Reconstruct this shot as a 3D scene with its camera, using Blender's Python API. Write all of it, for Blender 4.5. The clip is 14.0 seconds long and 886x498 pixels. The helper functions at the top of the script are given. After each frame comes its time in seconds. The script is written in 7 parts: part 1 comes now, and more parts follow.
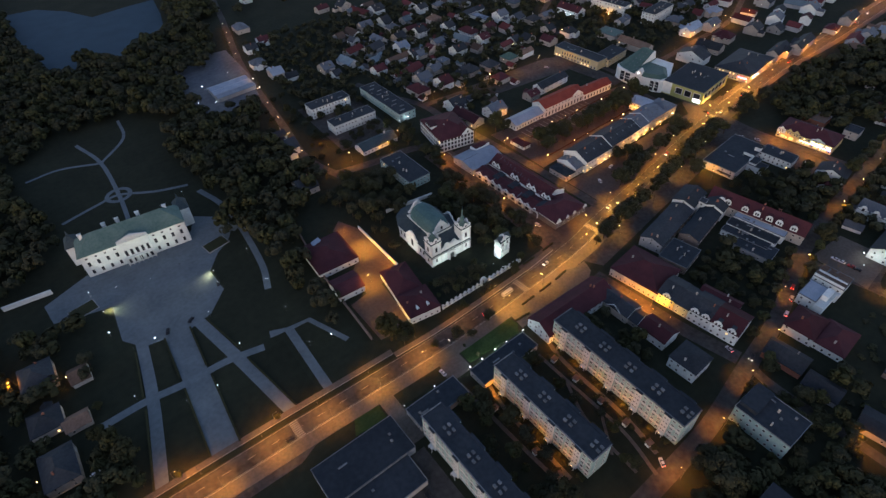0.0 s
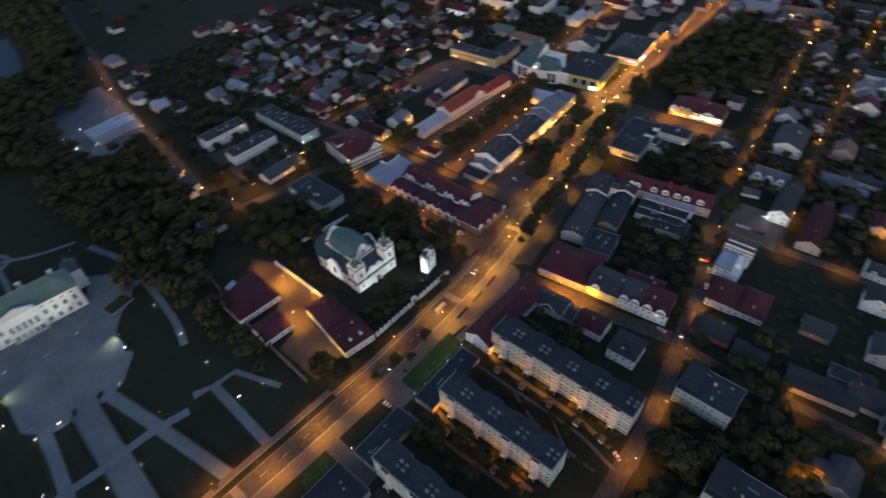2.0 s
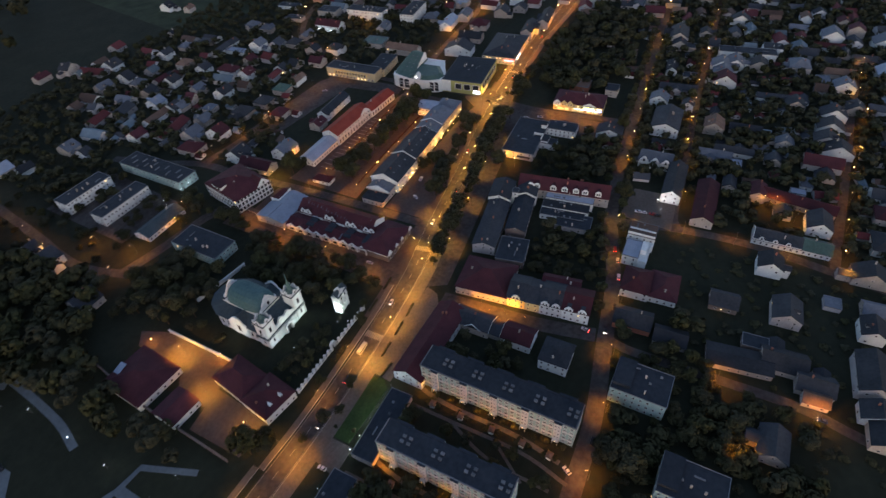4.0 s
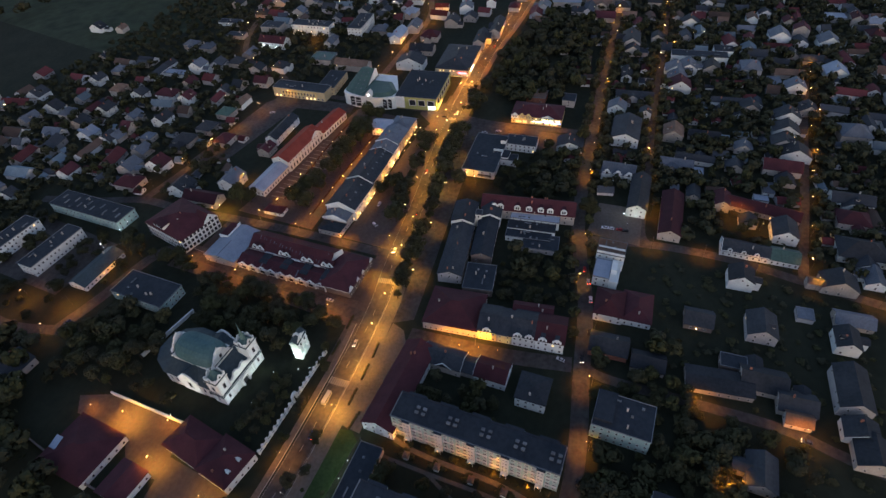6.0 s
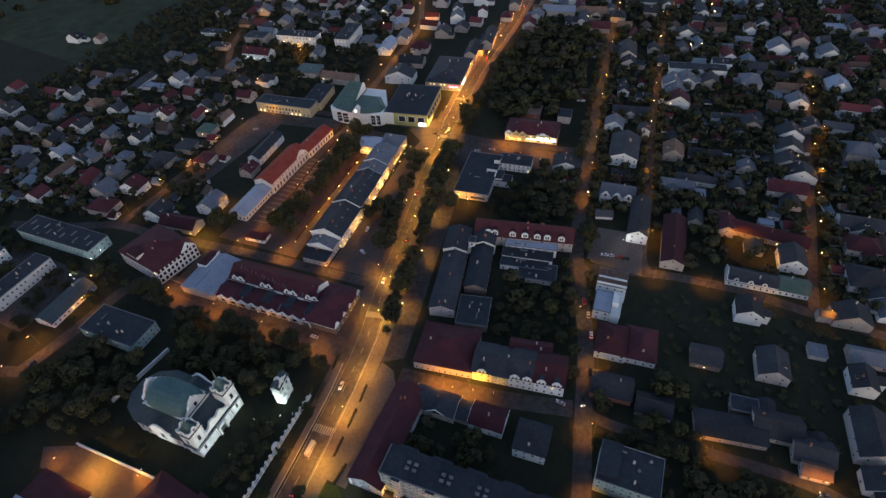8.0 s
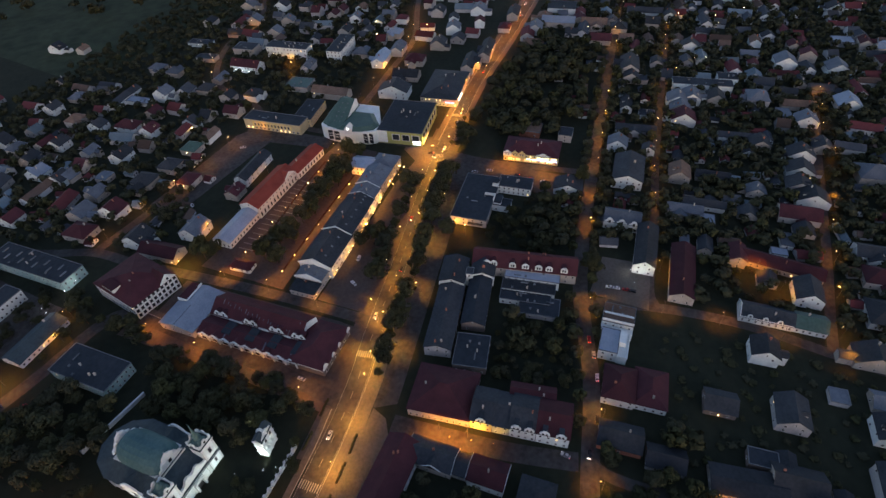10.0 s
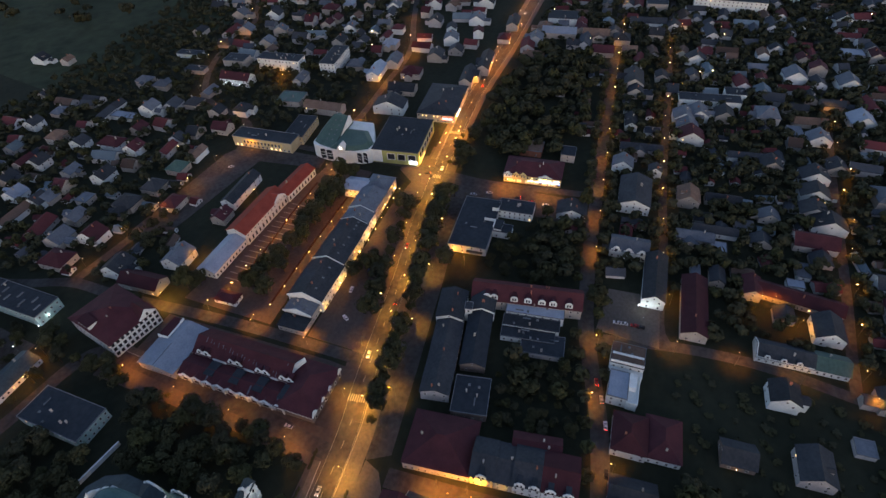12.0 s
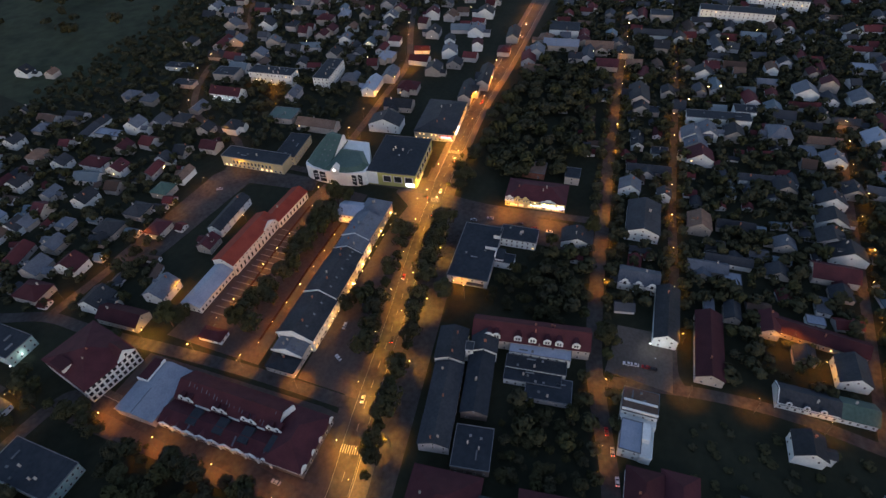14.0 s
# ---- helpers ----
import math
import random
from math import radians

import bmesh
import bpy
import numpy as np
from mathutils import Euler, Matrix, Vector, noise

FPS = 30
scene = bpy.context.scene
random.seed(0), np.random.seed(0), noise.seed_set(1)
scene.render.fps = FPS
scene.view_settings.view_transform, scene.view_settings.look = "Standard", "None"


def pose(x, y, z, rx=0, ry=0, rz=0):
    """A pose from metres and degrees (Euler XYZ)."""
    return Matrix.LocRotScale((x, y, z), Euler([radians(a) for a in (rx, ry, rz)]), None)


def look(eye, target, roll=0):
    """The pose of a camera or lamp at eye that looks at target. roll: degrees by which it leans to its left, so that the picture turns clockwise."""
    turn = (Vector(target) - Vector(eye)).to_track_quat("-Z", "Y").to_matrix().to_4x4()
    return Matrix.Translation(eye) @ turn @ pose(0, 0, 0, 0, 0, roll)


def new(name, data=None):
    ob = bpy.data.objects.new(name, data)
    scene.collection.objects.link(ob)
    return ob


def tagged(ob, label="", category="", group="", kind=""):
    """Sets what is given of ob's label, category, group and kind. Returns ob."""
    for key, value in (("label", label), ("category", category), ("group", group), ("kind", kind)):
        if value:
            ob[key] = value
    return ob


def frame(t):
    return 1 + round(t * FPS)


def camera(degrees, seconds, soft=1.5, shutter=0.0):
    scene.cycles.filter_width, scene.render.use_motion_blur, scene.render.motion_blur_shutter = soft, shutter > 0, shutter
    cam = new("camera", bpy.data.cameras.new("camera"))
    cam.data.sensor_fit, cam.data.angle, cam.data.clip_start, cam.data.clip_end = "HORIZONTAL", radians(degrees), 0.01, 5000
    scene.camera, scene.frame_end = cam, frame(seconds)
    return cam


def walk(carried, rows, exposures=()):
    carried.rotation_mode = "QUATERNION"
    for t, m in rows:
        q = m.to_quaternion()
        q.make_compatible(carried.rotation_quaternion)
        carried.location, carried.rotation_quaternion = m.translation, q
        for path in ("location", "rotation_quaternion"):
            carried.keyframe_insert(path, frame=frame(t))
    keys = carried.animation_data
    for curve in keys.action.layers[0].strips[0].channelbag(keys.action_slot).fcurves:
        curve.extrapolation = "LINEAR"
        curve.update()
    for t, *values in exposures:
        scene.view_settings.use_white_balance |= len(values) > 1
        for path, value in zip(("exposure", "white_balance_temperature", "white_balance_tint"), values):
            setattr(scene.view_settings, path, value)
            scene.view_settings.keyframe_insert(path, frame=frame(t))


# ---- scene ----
cam = camera(77.4, 14.0, soft=1.4, shutter=0.8)
EXPOSURE = 0.66
METRES, EYE, TILT, LEAN, TURN = 161.44, 240.0, 0.0, 0.0, -35.8
ROWS = [
    (0.0, 0.0, 0.0, 0.0, -1.78, -43.16, 1.9),
    (0.5, 0.0009, 0.0184, -0.0005, -2.16, -43.17, 1.94),
    (1.0, 0.0022, 0.039, -0.0002, -2.82, -43.17, 1.98),
    (1.5, 0.0071, 0.0634, 0.0012, -5.94, -43.26, 2.18),
    (2.0, 0.0123, 0.088, 0.0025, -13.2, -43.52, 2.73),
    (2.5, 0.0135, 0.118, 0.0035, -19.53, -43.73, 2.98),
    (3.0, 0.0211, 0.1466, 0.0035, -22.33, -43.8, 3.04),
    (5.5, 0.0984, 0.3071, 0.004, -31.23, -43.93, 3.02),
    (6.0, 0.1175, 0.3384, 0.0052, -31.72, -43.94, 2.97),
    (6.5, 0.1387, 0.3721, 0.0048, -32.02, -43.94, 2.89),
    (7.0, 0.1584, 0.4038, 0.0042, -32.25, -43.92, 2.8),
    (7.5, 0.1799, 0.4379, 0.0033, -32.45, -43.89, 2.71),
    (8.0, 0.2008, 0.4703, 0.0032, -32.58, -43.89, 2.65),
    (10.5, 0.3091, 0.6388, -0.0, -32.98, -43.74, 2.33),
    (11.0, 0.3308, 0.6714, 0.0006, -33.03, -43.74, 2.29),
    (11.5, 0.3537, 0.7065, 0.001, -33.08, -43.73, 2.26),
    (12.0, 0.3743, 0.7397, 0.0015, -33.11, -43.73, 2.2),
    (12.5, 0.396, 0.775, 0.0018, -33.16, -43.72, 2.15),
    (13.0, 0.4166, 0.8079, 0.0023, -33.22, -43.71, 2.13),
    (13.5, 0.4376, 0.8433, 0.0024, -33.29, -43.66, 2.09),
    (14.0, 0.4575, 0.8755, 0.0028, -33.34, -43.6, 2.06),
]
walk(cam, [(t, pose(0, 0, EYE, TILT, LEAN, TURN) @ pose(METRES * x, METRES * y, METRES * z, 90 + pitch, roll, yaw)) for t, x, y, z, yaw, pitch, roll in ROWS],
     exposures=[(0.0, EXPOSURE), (14.0, EXPOSURE)])

# ---------------------------------------------------------------- dusk sky
SKY, SUN, SODIUM = 0.15, 0.02, 4.5
world = bpy.data.worlds.new("dusk")
scene.world = world
world.use_nodes = True
wn, wl = world.node_tree.nodes, world.node_tree.links
sky = wn.new("ShaderNodeTexSky")
sky.sky_type = "NISHITA"
sky.sun_disc = False
sky.sun_elevation = radians(12.0)
sky.sun_rotation = radians(233)
sky.ozone_density, sky.dust_density = 2.0, 0.6
dusk = wn.new("ShaderNodeMix")  # blue hour
dusk.data_type, dusk.blend_type = "RGBA", "MULTIPLY"
dusk.inputs[0].default_value, dusk.inputs[7].default_value = 1.0, (1.21, 0.985, 1.0, 1)
wl.new(sky.outputs[0], dusk.inputs[6])
wl.new(dusk.outputs[2], wn["Background"].inputs[0])
wn["Background"].inputs[1].default_value = SKY
sun = new("sun", bpy.data.lights.new("sun", "SUN"))
sun.data.energy, sun.data.angle, sun.data.color = SUN, radians(20), (0.75, 0.85, 1.0)
sun.matrix_world = look((0, 0, 500), (400, 300, 470))


# ---------------------------------------------------------------- materials
def material(name, dark, light, size=1.0, rough=0.8, metal=0.0, bump=0.15, fine=None, vary=0.25, glow=None, power=0.0, island=False):
    """A surface mottled at two scales between two colours, with grain relief and a tone of its own for each object."""
    m = bpy.data.materials.new(name)
    m.use_nodes = True
    n, k = m.node_tree.nodes, m.node_tree.links
    b = n["Principled BSDF"]
    place = n.new("ShaderNodeNewGeometry").outputs["Position"]

    def noise_at(s, detail):
        t = n.new("ShaderNodeTexNoise")
        t.inputs["Scale"].default_value = s
        t.inputs["Detail"].default_value = detail
        k.new(place, t.inputs["Vector"])
        return t.outputs["Fac"]

    coarse, grain = noise_at(0.35 / size, 5), noise_at(fine or 2.2 / size, 3)
    mix = n.new("ShaderNodeMath")
    mix.operation = "MULTIPLY_ADD"
    k.new(coarse, mix.inputs[0])
    mix.inputs[1].default_value = 1.1
    k.new(grain, mix.inputs[2])
    rng = n.new("ShaderNodeMapRange")
    rng.inputs[1].default_value, rng.inputs[2].default_value = 0.7, 1.4
    k.new(mix.outputs[0], rng.inputs[0])
    col = n.new("ShaderNodeMix")
    col.data_type = "RGBA"
    col.inputs[6].default_value, col.inputs[7].default_value = (*dark, 1), (*light, 1)
    k.new(rng.outputs[0], col.inputs[0])
    tone = n.new("ShaderNodeMapRange")
    tone.inputs[3].default_value, tone.inputs[4].default_value = 1 - vary, 1 + vary
    k.new(n.new("ShaderNodeNewGeometry").outputs["Random Per Island"] if island else n.new("ShaderNodeObjectInfo").outputs["Random"], tone.inputs[0])
    hsv = n.new("ShaderNodeHueSaturation")
    k.new(tone.outputs[0], hsv.inputs["Value"])
    k.new(col.outputs[2], hsv.inputs["Color"])
    k.new(hsv.outputs[0], b.inputs["Base Color"])
    b.inputs["Roughness"].default_value, b.inputs["Metallic"].default_value = rough, metal
    b.inputs["Specular IOR Level"].default_value = 0.12 if rough >= 0.6 else 0.25
    if bump:
        bp = n.new("ShaderNodeBump")
        bp.inputs["Strength"].default_value, bp.inputs["Distance"].default_value = bump, 0.1
        k.new(grain, bp.inputs["Height"])
        k.new(bp.outputs[0], b.inputs["Normal"])
    if glow:
        b.inputs["Emission Color"].default_value, b.inputs["Emission Strength"].default_value = (*glow, 1), power
    return m


ORANGE, AMBER, WHITE_LED = (1.0, 0.315, 0.025), (1.0, 0.41, 0.04), (0.85, 0.95, 1.0)
GRASS = material("grass", (0.016, 0.019, 0.012), (0.027, 0.031, 0.019), 9, 0.95, bump=0.4, vary=0.1)
MEADOW = material("meadow", (0.018, 0.026, 0.015), (0.052, 0.066, 0.036), 30, 0.95, bump=0.3, vary=0.05)
LAWN = material("lawn", (0.02, 0.04, 0.012), (0.04, 0.066, 0.022), 3, 0.95, bump=0.4, vary=0.1)
ASPHALT = material("asphalt", (0.03, 0.028, 0.027), (0.082, 0.077, 0.071), 6, 0.8, vary=0.05)
PAVING = material("paving", (0.072, 0.063, 0.053), (0.125, 0.11, 0.094), 7, 0.85, vary=0.05, fine=0.7)
PLAZA = material("plaza_paving", (0.056, 0.045, 0.04), (0.09, 0.074, 0.066), 9, 0.85, vary=0.05, fine=0.5)
PLANTING = material("reddish_planting", (0.03, 0.014, 0.01), (0.06, 0.028, 0.018), 1, 0.95, bump=0.6, vary=0.1)
BAND = material("pale_paving_band", (0.13, 0.125, 0.12), (0.2, 0.19, 0.18), 2, 0.85, vary=0.1)
DEPOT = material("grey_concrete", (0.075, 0.085, 0.1), (0.13, 0.142, 0.16), 8, 0.85, vary=0.05)
GRAVEL = material("gravel", (0.096, 0.118, 0.128), (0.145, 0.172, 0.186), 5, 0.9, vary=0.05)
PAINT = material("road_paint", (0.14, 0.14, 0.135), (0.32, 0.31, 0.3), 1, 0.7, vary=0.05)
WATER = material("lake_water", (0.022, 0.05, 0.075), (0.034, 0.07, 0.1), 40, 0.75, bump=0.02, vary=0.0)
KERB = material("kerb_stone", (0.25, 0.25, 0.24), (0.36, 0.35, 0.33), 1, 0.85, vary=0.1)
ROOF = {
    "red": material("red_roof_tiles", (0.042, 0.016, 0.021), (0.078, 0.027, 0.032), 2, 0.75, bump=0.4, fine=3),
    "scarlet": material("orange_red_tiles", (0.18, 0.036, 0.024), (0.26, 0.056, 0.036), 2, 0.75, bump=0.4, fine=3, vary=0.1),
    "grey": material("dark_roof_sheet", (0.021, 0.026, 0.031), (0.041, 0.047, 0.054), 3, 0.65, bump=0.25),
    "felt": material("bitumen_felt", (0.018, 0.024, 0.031), (0.034, 0.042, 0.051), 5, 0.75, bump=0.15, vary=0.12),
    "blue": material("pale_metal_roof", (0.2, 0.25, 0.31), (0.3, 0.35, 0.42), 2, 0.5, 0.2, bump=0.15),
    "green": material("green_sheet_roof", (0.04, 0.08, 0.068), (0.07, 0.125, 0.105), 3, 0.55, bump=0.15, vary=0.1),
    "copper": material("patinated_copper", (0.062, 0.115, 0.106), (0.11, 0.17, 0.155), 3, 0.6, bump=0.15, vary=0.1),
    "slate": material("weathered_metal_roof", (0.075, 0.09, 0.11), (0.13, 0.15, 0.175), 2, 0.6, 0.1, bump=0.2),
    "teal": material("bluish_copper_roof", (0.04, 0.092, 0.098), (0.074, 0.138, 0.142), 3, 0.6, bump=0.15, vary=0.05),
    "lead": material("dark_lead_roof", (0.03, 0.046, 0.054), (0.056, 0.078, 0.086), 3, 0.6, bump=0.15, vary=0.1),
    "brown": material("brown_roof", (0.11, 0.075, 0.055), (0.18, 0.125, 0.095), 2, 0.8, bump=0.3),
}
WALL = {
    "white": material("white_render", (0.48, 0.53, 0.52), (0.65, 0.7, 0.68), 2, 0.85, vary=0.12),
    "cream": material("cream_render", (0.28, 0.26, 0.23), (0.42, 0.39, 0.34), 2, 0.85, vary=0.25),
    "panel": material("block_render", (0.22, 0.33, 0.31), (0.33, 0.45, 0.41), 3, 0.85, vary=0.06),
    "yellow": material("yellow_render", (0.55, 0.42, 0.17), (0.68, 0.54, 0.24), 2, 0.85, vary=0.1),
    "ochre": material("ochre_render", (0.4, 0.33, 0.19), (0.52, 0.44, 0.27), 2, 0.85, vary=0.05),
    "lime": material("lime_render", (0.26, 0.285, 0.1), (0.34, 0.365, 0.14), 2, 0.85, vary=0.1),
    "umber": material("dark_brown_render", (0.1, 0.085, 0.075), (0.17, 0.145, 0.13), 2, 0.85, vary=0.1),
    "brick": material("brick_wall", (0.22, 0.09, 0.06), (0.34, 0.15, 0.1), 1, 0.9, vary=0.15),
    "grey": material("grey_render", (0.28, 0.28, 0.28), (0.4, 0.4, 0.39), 2, 0.85, vary=0.15),
}
FAR_WALL = material("town_render", (0.34, 0.35, 0.35), (0.5, 0.51, 0.5), 2, 0.85, vary=0.55, island=True)
FAR_ROOF = [material("town_roof_" + c, tuple(v * 0.7 for v in p), p, 2, 0.75, bump=0.3, vary=0.4, island=True) for c, p in (("grey", (0.055, 0.064, 0.075)), ("red", (0.1, 0.03, 0.032)), ("metal", (0.14, 0.19, 0.22)), ("brown", (0.1, 0.07, 0.055)))]
STONE = material("pale_stone_trim", (0.42, 0.45, 0.44), (0.58, 0.6, 0.58), 1, 0.85, vary=0.05)
GLASS = material("window_glass", (0.018, 0.02, 0.024), (0.034, 0.037, 0.042), 3, 0.12, bump=0.0, vary=0.3)
# pale pane colour paints in the sky reflected by the flats' windows
SKY_PALED = material("sky_paled_glass", (0.1, 0.12, 0.125), (0.2, 0.22, 0.22), 1, 0.15, bump=0.0, vary=0.5)
LIT = material("lit_window", (0.4, 0.3, 0.15), (0.5, 0.4, 0.2), 2, 0.4, glow=(1.0, 0.62, 0.25), power=2.0)
SHOP = material("shop_light", (0.5, 0.45, 0.3), (0.6, 0.5, 0.4), 2, 0.4, glow=(1.0, 0.6, 0.13), power=0.8)
FRAME = material("window_frame", (0.42, 0.42, 0.41), (0.6, 0.6, 0.58), 1, 0.6, vary=0.1)
METAL = material("painted_steel", (0.05, 0.055, 0.055), (0.08, 0.085, 0.085), 1, 0.5, 0.6)
VENT = material("vent_concrete", (0.09, 0.105, 0.115), (0.165, 0.18, 0.19), 1, 0.85)
BARK = material("bark", (0.035, 0.026, 0.018), (0.07, 0.052, 0.036), 0.5, 0.95, bump=0.5)
LEAF = [
    material("leaves_dark", (0.027, 0.029, 0.014), (0.040, 0.042, 0.019), 1.2, 0.8, bump=0.3, fine=5),
    material("leaves_mid", (0.026, 0.029, 0.012), (0.040, 0.044, 0.018), 1.2, 0.8, bump=0.3, fine=5),
    material("leaves_blue", (0.024, 0.026, 0.015), (0.036, 0.038, 0.021), 1.2, 0.8, bump=0.3, fine=5),
    # lighter leaf colour stands in for haze over distant woods and gardens
    material("leaves_hazed", (0.029, 0.032, 0.017), (0.046, 0.048, 0.025), 1.2, 0.8, bump=0.3, fine=5),
]
BULB = material("sodium_glow", (0.8, 0.6, 0.3), (0.8, 0.6, 0.3), 1, 0.5, bump=0, vary=0, glow=(1.0, 0.55, 0.14), power=60)
COOL_BULB = material("cool_glow", (0.8, 0.8, 0.8), (0.8, 0.8, 0.8), 1, 0.5, bump=0, vary=0, glow=WHITE_LED, power=40)
TYRE = material("tyre", (0.012, 0.012, 0.012), (0.02, 0.02, 0.02), 0.3, 0.9)
CAR_PAINT = [material("car_paint_" + c, tuple(v * 0.85 for v in p), p, 2, 0.3, 0.2, bump=0, vary=0.15) for c, p in (
    ("silver", (0.4, 0.41, 0.42)), ("black", (0.02, 0.02, 0.022)), ("red", (0.3, 0.02, 0.02)), ("white", (0.7, 0.7, 0.7)), ("blue", (0.03, 0.05, 0.12)))]
HEADLIGHT = material("headlight_glow", (0.8, 0.8, 0.7), (0.8, 0.8, 0.7), 1, 0.4, bump=0, vary=0, glow=(1.0, 0.9, 0.7), power=30)
TAIL = material("tail_light_glow", (0.4, 0.02, 0.02), (0.4, 0.02, 0.02), 1, 0.4, bump=0, vary=0, glow=(1.0, 0.05, 0.03), power=12)
RED_SIGN = material("red_sign_light", (0.6, 0.05, 0.08), (0.6, 0.05, 0.08), 1, 0.4, bump=0, vary=0, glow=(1.0, 0.08, 0.16), power=8)
BLUE_SIGN = material("blue_sign_light", (0.1, 0.15, 0.7), (0.1, 0.15, 0.7), 1, 0.4, bump=0, vary=0, glow=(0.22, 0.36, 1.0), power=4)
YELLOW_SIGN = material("yellow_sign_light", (0.7, 0.6, 0.1), (0.7, 0.6, 0.1), 1, 0.4, bump=0, vary=0, glow=(1.0, 0.8, 0.15), power=8)
WHITE_SIGN = material("white_sign_light", (0.8, 0.8, 0.8), (0.8, 0.8, 0.8), 1, 0.4, bump=0, vary=0, glow=(0.9, 0.97, 1.0), power=3)


# ---------------------------------------------------------------- building tools
class Geo:
    """Collects solid pieces for one mesh."""

    def __init__(self):
        self.v, self.f, self.m = [], [], []

    def add(self, verts, faces, mi=0):
        o = len(self.v)
        self.v += [tuple(p) for p in verts]
        self.f += [tuple(i + o for i in f) for f in faces]
        self.m += [mi] * len(faces)
        return self

    def box(self, x0, x1, y0, y1, z0, z1, mi=0):
        v = [(x, y, z) for z in (z0, z1) for x, y in ((x0, y0), (x1, y0), (x1, y1), (x0, y1))]
        return self.add(v, [(3, 2, 1, 0), (4, 5, 6, 7), (0, 1, 5, 4), (1, 2, 6, 5), (2, 3, 7, 6), (3, 0, 4, 7)], mi)

    def prism(self, outline, z0, z1, mi=0, top=1.0):
        """An upright prism over an outline (counterclockwise), its top scaled about the middle."""
        n = len(outline)
        cx, cy = sum(p[0] for p in outline) / n, sum(p[1] for p in outline) / n
        v = [(x, y, z0) for x, y in outline] + [(cx + (x - cx) * top, cy + (y - cy) * top, z1) for x, y in outline]
        f = [tuple(range(n - 1, -1, -1)), tuple(range(n, 2 * n))] + [(i, (i + 1) % n, n + (i + 1) % n, n + i) for i in range(n)]
        return self.add(v, f, mi)

    def loft(self, rings, mi=0):
        """Skins rings of equally many points, each a list of (x, y) and a height, and closes both ends."""
        n, k = len(rings[0][0]), len(rings)
        v = [(x, y, z) for o, z in rings for x, y in o]
        f = [tuple(range(n - 1, -1, -1)), tuple(range((k - 1) * n, k * n))]
        f += [(j * n + i, j * n + (i + 1) % n, (j + 1) * n + (i + 1) % n, (j + 1) * n + i) for j in range(k - 1) for i in range(n)]
        return self.add(v, f, mi)

    def profile(self, pts, x0, x1, mi=0):
        """A (y, z) outline, counterclockwise seen from +x, drawn out along x."""
        n = len(pts)
        v = [(x0, y, z) for y, z in pts] + [(x1, y, z) for y, z in pts]
        f = [tuple(range(n - 1, -1, -1)), tuple(range(n, 2 * n))] + [(i, (i + 1) % n, n + (i + 1) % n, n + i) for i in range(n)]
        return self.add(v, f, mi)

    def facade(self, pts, y0, y1, mi=0):
        """An (x, z) outline, drawn out along y."""
        n = len(pts)
        v = [(x, y0, z) for x, z in pts] + [(x, y1, z) for x, z in pts]
        f = [tuple(range(n)), tuple(range(2 * n - 1, n - 1, -1))] + [((i + 1) % n, i, n + i, n + (i + 1) % n) for i in range(n)]
        return self.add(v, f, mi)

    def disc(self, x, y, z0, z1, r0, r1=None, n=8, mi=0):
        r1 = r0 if r1 is None else r1
        a = [2 * math.pi * i / n for i in range(n)]
        v = [(x + r0 * math.cos(t), y + r0 * math.sin(t), z0) for t in a] + [(x + r1 * math.cos(t), y + r1 * math.sin(t), z1) for t in a]
        f = [tuple(range(n - 1, -1, -1)), tuple(range(n, 2 * n))] + [(i, (i + 1) % n, n + (i + 1) % n, n + i) for i in range(n)]
        return self.add(v, f, mi)

    def mesh(self, name, *mats):
        me = bpy.data.meshes.new(name)
        me.from_pydata(self.v, [], self.f)
        for m in mats:
            me.materials.append(m)
        if len(mats) > 1:
            me.polygons.foreach_set("material_index", self.m)
        me.update()
        return me


def part(name, data, parent, label="", m=None):
    ob = new(name, data)
    ob.parent = parent
    if m is not None:
        ob.matrix_basis = m
    return tagged(ob, label)


def base(name, data, label, category, m, group=""):
    """A thing whose own mesh carries its parts."""
    ob = new(name, data)
    ob.matrix_basis = m
    return tagged(ob, label, category, group)


def thing(name, label, category, m, group="", kind=""):
    ob = new(name)
    ob.matrix_basis = m
    return tagged(ob, label, category, group, kind)


def solid(name, geo, label, category, *mats, m=None, group="", kind=""):
    ob = new(name, geo.mesh(name, *mats))
    if m is not None:
        ob.matrix_basis = m
    return tagged(ob, label, category, group, kind)


def window_mesh(frame_mat, pane_mat):
    """A one metre wide and high window: frame proud of the wall, glass set back in it; outward is -y."""
    g = Geo()
    rings = [[(s * w, y, z) for s, z in ((-1, a), (1, a), (1, b), (-1, b))] for w, y, a, b in ((0.5, 0.02, 0, 1), (0.5, -0.07, 0, 1), (0.42, -0.07, 0.07, 0.93), (0.42, -0.02, 0.07, 0.93))]
    g.add(sum(rings, []), [(4 * k + i, 4 * k + (i + 1) % 4, 4 * k + 4 + (i + 1) % 4, 4 * k + 4 + i) for k in range(3) for i in range(4)])
    g.f.append((12, 13, 14, 15))
    g.m.append(1)
    return g.mesh("window", frame_mat, pane_mat)


WINDOW, WINDOW_LIT, WINDOW_SHOP, WINDOW_PALE = window_mesh(FRAME, GLASS), window_mesh(FRAME, LIT), window_mesh(FRAME, SHOP), window_mesh(FRAME, SKY_PALED)


